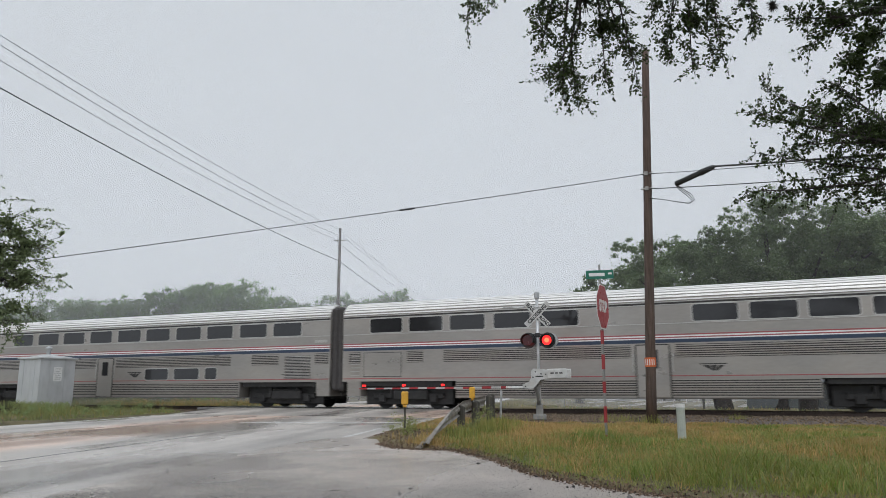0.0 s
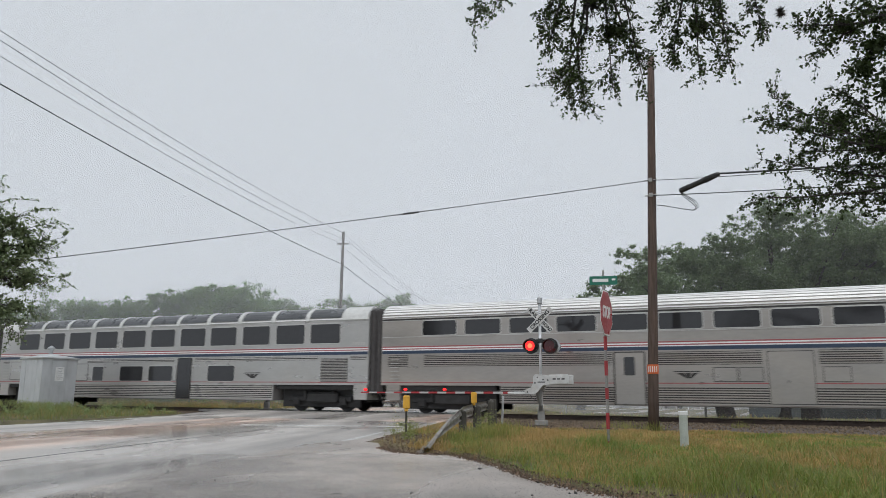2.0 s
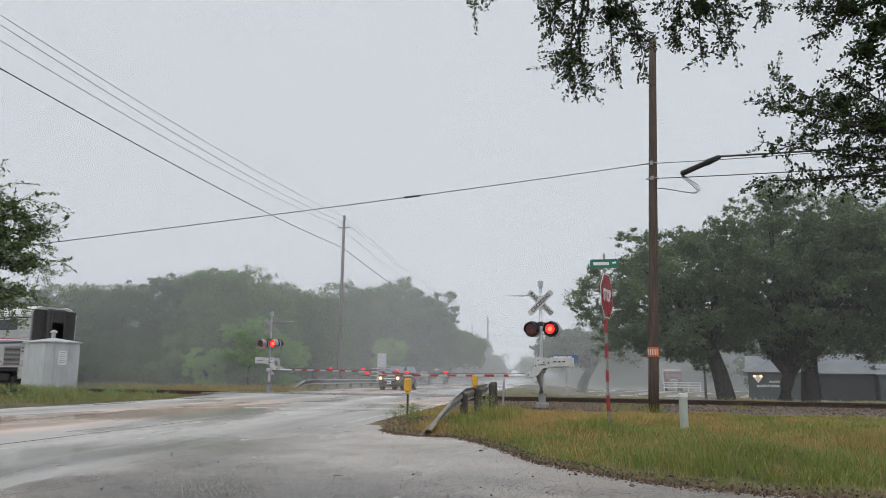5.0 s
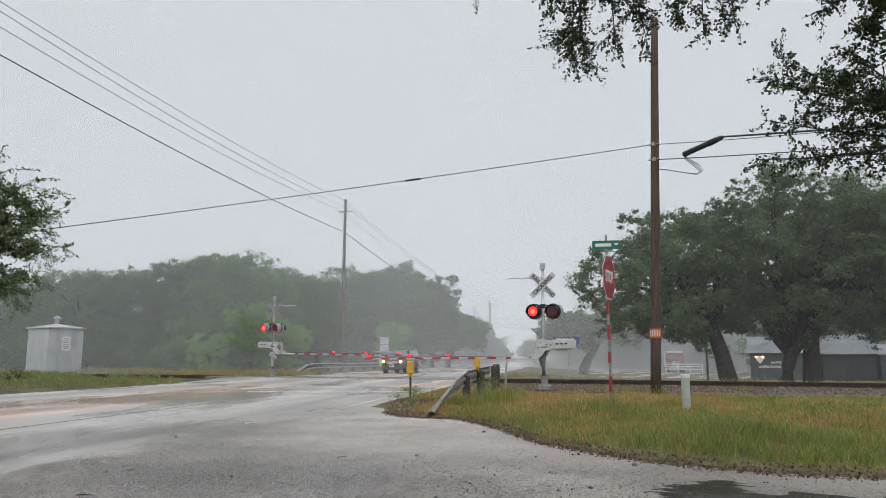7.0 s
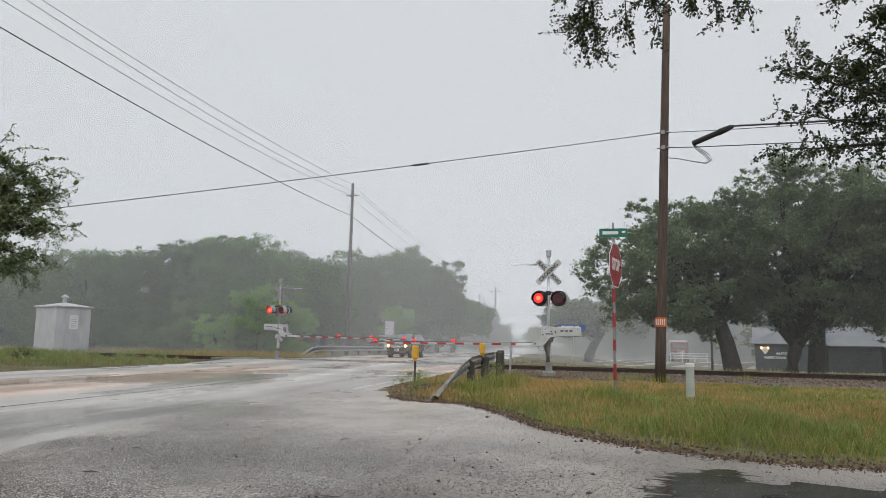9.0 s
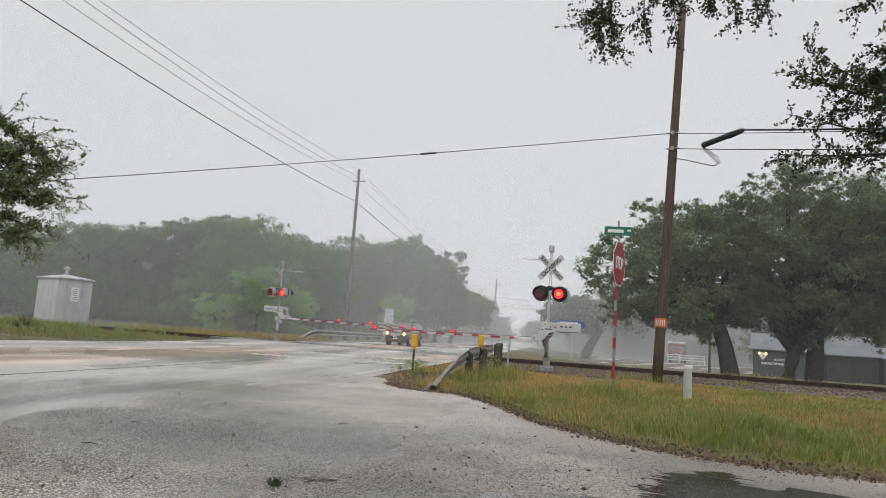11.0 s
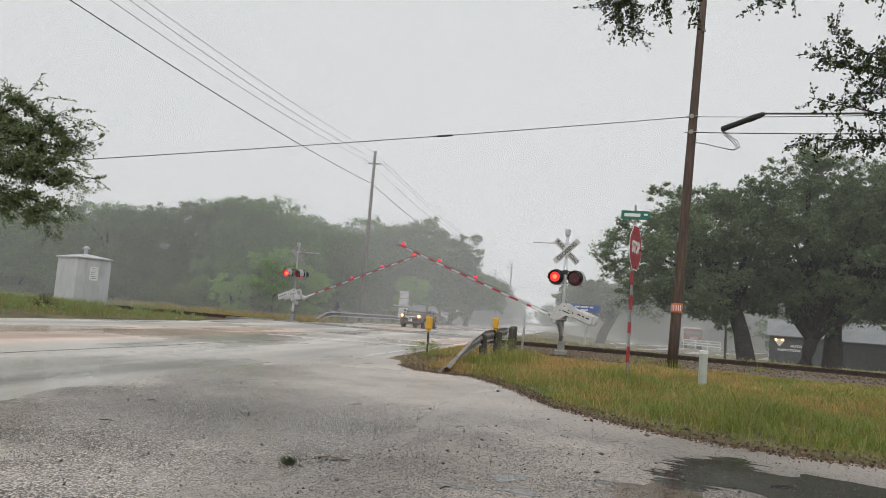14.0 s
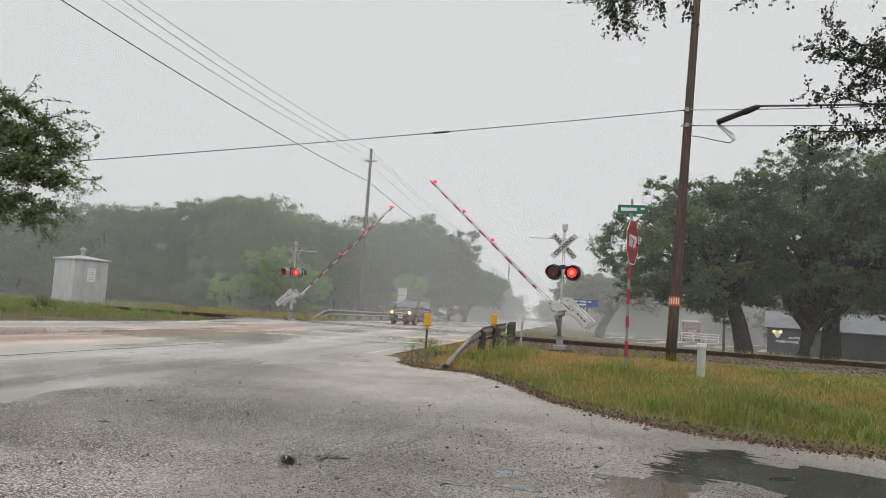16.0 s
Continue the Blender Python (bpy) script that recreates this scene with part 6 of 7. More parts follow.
def build_grass():
    rng = np.random.default_rng(8)

    def spots(n, x0, x1, y0, y1, close=True):
        x, y = rng.uniform(x0, x1, n), rng.uniform(y0, y1, n)
        ok = (paved(x, y) < -0.1) & (np.abs(y - TRACK_Y) > np.where(x > -12, 3.5 + 0.6 * np.sin(x * 1.7) * np.sin(x * 0.6 + 1), 3.0)) & ~((y > 23.7 + 0.5 * np.sin(x * 2.1)) & (y < 36) & (x > -10.5) & (x < -3.2) & (rng.random(n) < 0.93)) & ~((y > 32) & (x > -20) & (rng.random(n) < 0.8))
        ok &= ~((0.9613 * x + 0.2756 * y < -1.35) & (y > 10.3) & (y < 15.6) & (x < -4.3) & (rng.random(n) < 0.9))
        return x[ok], y[ok]

    # tufts of grass: each a fan of blades of one kind
    tx, ty = spots(19000, -9, 10, 5.5, 26.6)
    off = 0.9613 * tx + 0.2756 * ty
    keep = rng.random(len(tx)) < np.clip(1.35 - ty / 34, 0.3, 1) * np.where((off < -0.9) & (ty > 11.3), 0.5, 1)
    tx, ty, off = tx[keep], ty[keep], off[keep]
    rank = patchy(tx * 1.7, ty * 1.3) * 0.6 + 0.4 * patchy(tx * 4.1 + 3, ty * 4.6)
    edge = np.clip((-paved(tx, ty) - 0.05) / 0.5, 0.35, 1)
    tall = (0.07 + 0.21 * rank ** 1.8 + 0.05 * rng.random(len(tx))) * edge * np.clip(1.5 - ty / 24, 0.5, 1.1)
    brown = np.clip((ty - 14) / 7, 0, 0.55) * (tx < 0.5) + 0.4 * (patchy(tx, ty) > 0.64) + 0.3 * (patchy(tx * 2.3 + 5, ty * 2.7) > 0.66) + 0.16 + 0.3 * (off < -0.9)
    brown = 0.8 * np.where((ty < 10.5) & (tx > 0), brown * 0.5, brown)
    for cx, cy, rx, ry, k in ((-3.8, 17.5, 1.3, 3.2, 0.75), (-2.4, 11.2, 0.9, 0.7, 0.5), (-0.7, 8.6, 0.9, 0.5, 0.4), (0.7, 14.6, 0.7, 1.0, 0.6), (2.6, 12.5, 1.4, 1.2, 0.4), (-5.4, 20.5, 1.2, 2.0, 0.6)):
        brown = brown + k * np.exp(-((tx - cx) / rx) ** 2 - ((ty - cy) / ry) ** 2)
    for cx, cy, rx, ry, k in ((-1.5, 12.7, 0.9, 1.0, 0.7), (3.0, 7.2, 3.0, 1.2, 0.6), (-4.9, 14.2, 0.5, 1.6, 0.8)):
        brown = brown * (1 - k * np.exp(-((tx - cx) / rx) ** 2 - ((ty - cy) / ry) ** 2))
        tall = tall * (1 + 0.5 * np.exp(-((tx - cx) / rx) ** 2 - ((ty - cy) / ry) ** 2))
    dice = rng.random(len(tx))
    kind = np.where(dice < brown, 2, np.where(rng.random(len(tx)) < 0.3 + 0.35 * (patchy(tx * 0.8 + 2, ty * 0.9) > 0.55), 1, 0))
    for k, nm, m, lab in ((0, "grass", GRASS, "yellow-green unmown roadside grass"), (1, "grass", FRESH, "lush green tufts in the roadside grass"), (2, "dry_grass", DRY, "straw-coloured dry roadside grass")):
        own = np.repeat(np.nonzero(kind == k)[0], 19)
        n = len(own)
        a, q = rng.uniform(0, 2 * math.pi, n), rng.random(n)
        h = tall[own] * rng.uniform(0.45, 1.2, n) * (1.1 if k == 2 else 1.0)
        spread = h * (0.3 + 1.2 * q)
        x, y = tx[own] + rng.normal(0, 0.09, n), ty[own] + rng.normal(0, 0.09, n)
        z = ground_z(x, y) - 0.01
        b = a + rng.normal(1.57, 0.5, n)
        w = rng.uniform(0.002, 0.0042, n) * np.clip(0.7 + y / 22, 1, 1.7)
        wx, wy = np.cos(b) * w, np.sin(b) * w
        dx, dy = np.cos(a) * spread, np.sin(a) * spread
        v = np.stack([np.stack([x - wx, y - wy, z], 1), np.stack([x + wx, y + wy, z], 1),
                      np.stack([x + dx * 0.4 + wx * 0.8, y + dy * 0.4 + wy * 0.8, z + h * 0.68], 1), np.stack([x + dx * 0.4 - wx * 0.8, y + dy * 0.4 - wy * 0.8, z + h * 0.68], 1),
                      np.stack([x + dx, y + dy, z + h * (1.0 - 0.35 * q)], 1)], 1).reshape(-1, 3)
        i5 = 5 * np.arange(n)
        tagged(mesh_from(nm, v, np.concatenate([np.stack([i5, i5 + 1, i5 + 2], 1), np.stack([i5, i5 + 2, i5 + 3], 1), np.stack([i5 + 3, i5 + 2, i5 + 4], 1)]), m), lab, "grass", kind="stuff")
    x, y = spots(1500, -8, 9, 6.4, 25)
    v, f = blades(rng, x, y, np.clip(0.42 - 0.006 * y, 0.2, 0.4), 0.0045, 0.5)
    tagged(mesh_from("grass_stems", v, f, DRY), "tall straw-coloured seed stems in the grass", "grass", kind="stuff")
    # rough strip across the road, by the cabin and along the track
    x, y = spots(60000, -60, -14, 8, 27.2)
    ok = 0.9613 * x + 0.2756 * y < ROAD_L - 0.1
    x, y = x[ok], y[ok]
    dry = rng.random(len(x)) < 0.1
    for nm, sel, m in (("grass", ~dry, ROUGH_GRASS), ("dry_grass", dry, DRY)):
        v, f = blades(rng, x[sel], y[sel], 0.1 + 0.3 * patchy(x[sel] * 1.6, y[sel] * 1.9) ** 2, 0.018, 1.3)
        tagged(mesh_from(nm, v, f, m), "rough tall grass across the road", "grass", kind="stuff")
    x, y = spots(34000, -60, 12, 33.2, 44)
    dry = rng.random(len(x)) < np.where((x > -37) & (x < -25), 0.6, 0.25)
    for nm, sel, m in (("grass", ~dry, ROUGH_GRASS), ("dry_grass", dry, DRY)):
        v, f = blades(rng, x[sel], y[sel], np.where(x[sel] < -24, 0.38, 0.16) * (0.4 + patchy(x[sel], y[sel])), 0.022, 1.2)
        tagged(mesh_from(nm, v, f, m), "tall weedy grass beyond the track", "grass", kind="stuff")
    # weeds about the cabin
    x, y = rng.uniform(-40, -29, 2600), rng.uniform(21.5, 25.4, 2600)
    v, f = blades(rng, x, y, 0.42, 0.03, 1.1)
    tagged(mesh_from("weeds", v, f, ROUGH_GRASS), "tall pale weeds in front of the cabin", "weeds", kind="stuff")
    wx, wy = rng.uniform(-44, -15, 420), rng.uniform(9, 26.5, 420)
    woff = 0.9613 * wx + 0.2756 * wy
    ok = (woff < ROAD_L - 0.7) & (woff > ROAD_L - 14)
    wx, wy = wx[ok], wy[ok]
    v, f = leaf_cloud(rng, np.stack([wx, wy, ground_z(wx, wy) + rng.uniform(0.08, 0.3, len(wx))], 1), rng.uniform(0.14, 0.38, len(wx)), 15000, 0.045, 0.8, plain=True)
    tagged(mesh_from("weed_leaves", v, f, PALE_WEED), "pale green leafy weeds along the far roadside", "weeds", kind="stuff")
    shrub = thing("dead_shrub", "dark twiggy dead shrub in the roadside weeds", "shrub", pose(-27.2, 19.3, 0))
    bm = bm_new()
    for q in range(70):
        d = Vector(rng.normal(0, 1, 3))
        d.z = abs(d.z) * 0.8 + 0.25
        d = d.normalized() * rng.uniform(0.35, 0.85)
        bend = d * 0.5 + Vector(rng.normal(0, 0.06, 3))
        tube(bm, [(0, 0, -0.05), bend, d], [0.012, 0.009, 0.004], 4)
        for r in range(3):
            e = bend.lerp(d, rng.random())
            tube(bm, [e, e + Vector(rng.normal(0, 0.13, 3))], [0.006, 0.003], 3)
    part("twigs", bm, BARK, shrub)
    # tall weeds round posts and the rail
    wx, wy = [], []
    for cx, cy, r, n in ((-6.4, 14.6, 0.5, 60), (-4.7, 15.4, 0.6, 260), (-5.2, 17.4, 0.7, 320), (-4.5, 13.4, 0.4, 120), (-6.2, 20.5, 0.8, 260), (0.3, 27.2, 0.35, 160), (-3.6, 25.6, 0.9, 300), (-1.4, 12.6, 0.35, 200), (-2.3, 24.8, 0.4, 160)):
        wx.append(rng.normal(cx, r * 0.5, n))
        wy.append(rng.normal(cy, r * 0.5, n))
    x, y = np.concatenate(wx), np.concatenate(wy)
    ok = paved(x, y) < 0.05
    v, f = blades(rng, x[ok], y[ok], 0.34, 0.012, 0.6)
    tagged(mesh_from("weeds", v, f, GRASS), "tall green weeds around posts", "weeds", kind="stuff")
    cs = np.array([(-6.75, 14.3, 0.16), (-6.5, 14.75, 0.26), (-6.3, 14.4, 0.14), (-6.85, 14.9, 0.3), (-6.1, 13.9, 0.1), (-5.9, 13.3, 0.08), (-5.0, 15.6, 0.3), (-5.5, 17.0, 0.4), (-5.9, 18.6, 0.4), (-4.75, 14.4, 0.22)])
    v, f = leaf_cloud(rng, cs, np.full(len(cs), 0.3), 1500, 0.026, 0.9)
    tagged(mesh_from("weed_leaves", v, f, ROUGH_GRASS), "small leafy roadside weeds around posts", "weeds", kind="stuff")
    # dead leaves along the paving's edge
    n = 9000
    x = rng.uniform(-5.5, 6, n)
    y = np.interp(x, EX, EY) + rng.normal(0.04, 0.085, n) - 0.22 * rng.random(n) ** 4
    z = np.maximum(ground_z(x, y), 0) + 0.012
    gx, gy = rng.uniform(-7.2, -4.2, 7000), rng.uniform(10.4, 15.6, 7000)
    ok = (paved(gx, gy) < 0.05)
    x, y, z = np.concatenate([x, gx[ok]]), np.concatenate([y, gy[ok]]), np.concatenate([z, ground_z(gx[ok], gy[ok]) + 0.02])
    n = len(x)
    cs = np.stack([x, y, z], 1)
    v, f = leaf_cloud(rng, cs, np.full(n, 0.03), n, 0.02, 0.25)
    tagged(mesh_from("leaf_litter", v, f, LITTER), "brown dead leaves along the paving edge", "leaf litter", kind="stuff")


build_grass()



# ---- vehicles ----
# the sky's reflection is partly put into the pale base colour
CAR_GLASS = mat("car_glass", (0.17, 0.18, 0.19), rough=0.1, spec=1.0, var=0.05, rough_var=0.02)
TYRE = mat("tyre_rubber", (0.022, 0.022, 0.022), rough=0.8, var=0.15)
RIM = mat("alloy_rim", (0.45, 0.45, 0.46), rough=0.35, metal=0.7, var=0.1)
CHROME = mat("chrome_trim", (0.7, 0.7, 0.7), rough=0.15, metal=0.9, var=0.05)
HEAD = glow("lit_headlamp", (1.0, 0.5, 0.14), 5.0)


def loft(bm, stations):
    """Rounded sections (y, half width, low, high) joined nose to tail."""
    rings = []
    for y, w, lo, hi in stations:
        h = hi - lo
        half = [(0.0, lo), (w * 0.8, lo), (w * 0.97, lo + 0.18 * h), (w, lo + 0.45 * h), (w * 0.97, lo + 0.75 * h), (w * 0.86, lo + 0.95 * h), (w * 0.6, hi), (0, hi + 0.01)]
        ring = half + [(-x, z) for x, z in half[-2:0:-1]]
        rings.append([bm.verts.new((x, y, z)) for x, z in ring])
    n = len(rings[0])
    for a, b in zip(rings, rings[1:]):
        for k in range(n):
            bm.faces.new((a[k], b[k], b[(k + 1) % n], a[(k + 1) % n]))
    bm.faces.new(rings[0])
    bm.faces.new(rings[-1][::-1])
    bmesh.ops.recalc_face_normals(bm, faces=bm.faces[:])


def build_suv(name, label, m, paint, lit=True):
    """The nose points to -y."""
    ob = thing(name, label, "car", m)
    bm = bm_new()
    loft(bm, [(-2.28, 0.62, 0.38, 0.74), (-2.2, 0.8, 0.28, 0.84), (-1.95, 0.88, 0.24, 0.93), (-1.4, 0.91, 0.22, 1.02), (-0.9, 0.92, 0.22, 1.08), (0.4, 0.92, 0.22, 1.1), (1.6, 0.91, 0.24, 1.1), (2.1, 0.87, 0.3, 1.08), (2.27, 0.78, 0.4, 1.0)])
    part("body", bm, paint, ob, smooth=True)
    bm = bm_new()
    lo = [(-0.8, -1.0, 1.04), (0.8, -1.0, 1.04), (0.84, 0.4, 1.06), (0.82, 2.1, 1.06), (-0.82, 2.1, 1.06), (-0.84, 0.4, 1.06)]
    hi = [(-0.58, -0.15, 1.60), (0.58, -0.15, 1.60), (0.63, 0.4, 1.66), (0.6, 1.75, 1.6), (-0.6, 1.75, 1.6), (-0.63, 0.4, 1.66)]
    a, b = [bm.verts.new(p) for p in lo], [bm.verts.new(p) for p in hi]
    for k in range(6):
        bm.faces.new((a[k], a[(k + 1) % 6], b[(k + 1) % 6], b[k]))
    bm.faces.new(b)
    bmesh.ops.bevel(bm, geom=bm.edges[:], offset=0.04, segments=2, affect="EDGES")
    part("cabin", bm, paint, ob, smooth=True)

    def glass(nm, quad, out):
        bm = bm_new()
        o = Vector(out) * 0.012
        vs = [bm.verts.new(Vector(p) + o) for p in quad]
        back = [bm.verts.new(Vector(p) - o * 0.5) for p in quad]
        k = len(vs)
        bm.faces.new(vs)
        for i in range(k):
            bm.faces.new((vs[i], back[i], back[(i + 1) % k], vs[(i + 1) % k]))
        bmesh.ops.recalc_face_normals(bm, faces=bm.faces[:])
        part(nm, bm, CAR_GLASS, ob)

    glass("windshield", [(-0.72, -0.95, 1.09), (0.72, -0.95, 1.09), (0.54, -0.22, 1.56), (-0.54, -0.22, 1.56)], (0, -0.8, 1.2))
    glass("rear_window", [(0.68, 2.08, 1.12), (-0.68, 2.08, 1.12), (-0.52, 1.8, 1.52), (0.52, 1.8, 1.52)], (0, 1.2, 0.8))
    for s in (-1, 1):
        for y0, y1, t0, t1 in ((-0.72, 0.3, -0.02, 0.3), (0.38, 1.25, 0.38, 1.2), (1.33, 1.9, 1.28, 1.65)):
            glass("side_window", [(s * 0.825, y0, 1.12), (s * 0.84, y1, 1.12), (s * 0.64, t1, 1.56), (s * 0.64, t0, 1.56)], (s * 1.4, 0, 0.5))
        bm = bm_new()
        box(bm, s * 1.0, -0.72, 1.12, 0.2, 0.1, 0.14, bevel=0.03)
        part("mirror", bm, paint, ob)
        bm = bm_new()
        tube(bm, [(s * 0.55, 0.0, 1.68), (s * 0.56, 0.4, 1.72), (s * 0.55, 1.5, 1.68)], 0.02, 6)
        part("roof_rail", bm, BLACK, ob)
        bm = bm_new()
        box(bm, s * 0.66, -2.17, 0.76, 0.34, 0.14, 0.13, Matrix.Rotation(radians(s * 14), 4, "Z"), 0.03)
        lamp = part("headlight", bm, CHROME, ob)
        bm = bm_new()
        disc(bm, Matrix.Translation((s * 0.66, -2.25, 0.77)), 0.095, 0.03, 14)
        part("headlight_lens", bm, HEAD if lit else CHROME, lamp)
        bm = bm_new()
        disc(bm, Matrix.Translation((s * 0.66, -2.2, 0.46)), 0.06, 0.08, 12)
        part("fog_lamp", bm, CHROME, ob)
        bm = bm_new()
        box(bm, s * 0.76, 2.2, 0.95, 0.16, 0.12, 0.3, bevel=0.03)
        part("tail_lamp", bm, RED, ob)
    bm = bm_new()
    box(bm, 0, -2.26, 0.73, 0.86, 0.05, 0.07, bevel=0.015)
    box(bm, 0, -2.27, 0.64, 0.7, 0.03, 0.035)
    part("grille_bar", bm, CHROME, ob)
    bm = bm_new()
    box(bm, 0, -2.25, 0.55, 1.1, 0.06, 0.22, bevel=0.03)
    box(bm, 0, -2.18, 0.34, 1.3, 0.12, 0.14, bevel=0.03)
    part("bumper_intake", bm, BLACK, ob)
    bm = bm_new()
    box(bm, 0, -2.29, 0.5, 0.32, 0.014, 0.16)
    plate = part("number_plate", bm, WHITE, ob)
    bm = bm_new()
    box(bm, 0, -2.299, 0.5, 0.24, 0.004, 0.07)
    part("plate_bars", bm, STRIPE_B, plate)
    wheels = []
    for x in (-0.8, 0.8):
        for y in (-1.4, 1.3):
            hub = new("wheel")
            hub.parent = ob
            hub.matrix_basis = Matrix.Translation((x, y, 0.35))
            bm = bm_new()
            turn = Matrix.Rotation(radians(90), 4, "Z")
            disc(bm, turn, 0.35, 0.22, 24)
            part("tyre", bm, TYRE, hub)
            bm = bm_new()
            for k in range(5):
                box(bm, (0.112 if x > 0 else -0.112), 0, 0, 0.03, 0.07, 0.44, Matrix.Rotation(radians(72 * k), 4, "X") @ Matrix.Translation((0, 0, 0.0)))
            disc(bm, Matrix.Translation((0.108 if x > 0 else -0.108, 0, 0)) @ turn, 0.07, 0.04, 12)
            part("rim", bm, RIM, hub)
            wheels.append((hub, (x, y, 0.35)))
    for child in ob.children:
        if child.type == "MESH":
            child.data.transform(Matrix.Diagonal((1.0, 1.0, 1.13, 1.0)))
            for sub in child.children:
                sub.data.transform(Matrix.Diagonal((1.0, 1.0, 1.13, 1.0)))
    return ob, wheels


BRONZE = mat("bronze_car_paint", (0.14, 0.108, 0.086), rough=0.25, metal=0.5, var=0.05, rough_var=0.05)
SILVER_CAR = mat("silver_car_paint", (0.33, 0.34, 0.35), rough=0.3, metal=0.5, var=0.05, rough_var=0.05)


def car_pose(s):
    """The waiting car, s metres along the road to its nose."""
    p = along(-10.65, s) + Vector((-0.16, 0.987, 0)) * 2.28
    return pose(p.x, p.y, float(road_fall(0.9613 * p.y - 0.2756 * p.x)), -0.17, 0, 9)


suv, SUV_WHEELS = build_suv("car", "bronze compact SUV with lit headlamps on the wet road", car_pose(52.0), BRONZE)
parked, _ = build_suv("car", "grey car parked far off in the mist", pose(-31.5, 160, -0.85, 0, 0, 100), SILVER_CAR, False)


def build_truck():
    ob = thing("truck", "rust-red truck parked behind a white fence", "truck", pose(-12.4, 109, -0.85, 0, 0, 12))
    red = mat("faded_red_paint", (0.22, 0.05, 0.04), rough=0.5, var=0.2)
    bm = bm_new()
    box(bm, 0, 0, 1.75, 2.3, 2.0, 2.0, bevel=0.12)
    box(bm, 0, -1.5, 1.25, 2.0, 1.2, 1.1, bevel=0.12)
    part("cab", bm, red, ob)
    bm = bm_new()
    box(bm, 0, -1.0, 2.25, 2.0, 0.03, 0.7, Matrix.Rotation(radians(-8), 4, "X"), 0.01)
    part("windshield", bm, CAR_GLASS, ob)
    bm = bm_new()
    box(bm, 0, -2.12, 1.2, 1.1, 0.06, 0.8, bevel=0.02)
    part("grille", bm, CHROME, ob)
    bm = bm_new()
    box(bm, 0, -2.2, 0.6, 2.2, 0.2, 0.25, bevel=0.03)
    part("bumper", bm, CHROME, ob)
    bm = bm_new()
    box(bm, 0, 3.6, 1.9, 2.4, 5.2, 2.2, bevel=0.04)
    part("load_box", bm, WHITE, ob)
    for x in (-1.0, 1.0):
        for y in (-1.4, 2.6, 4.8):
            bm = bm_new()
            disc(bm, Matrix.Translation((x, y, 0.48)) @ Matrix.Rotation(radians(90), 4, "Z"), 0.48, 0.26, 18)
            part("wheel", bm, TYRE, ob)
        bm = bm_new()
        disc(bm, Matrix.Translation((x * 0.85, -2.12, 1.0)), 0.13, 0.06, 12)
        part("headlight", bm, CHROME, ob)


build_truck()


# ---- buildings and fixtures beyond the track ----
SIDING = mat("grey_siding", (0.075, 0.085, 0.09), rough=0.7, var=0.12, scale=1.5, fine=20)
SIDING_B = mat("dark_siding", (0.03, 0.033, 0.034), rough=0.7, var=0.15, scale=1.5, fine=20)
TIN = mat("corrugated_tin", (0.22, 0.235, 0.25), rough=0.4, metal=0.35, var=0.12, scale=0.8, stain=(0.24, 0.22, 0.2), stain_scale=0.7, stain_amount=0.4)
WARM = glow("lit_wall_lamp", (1.0, 0.62, 0.3), 3.0)
YARD = -0.9


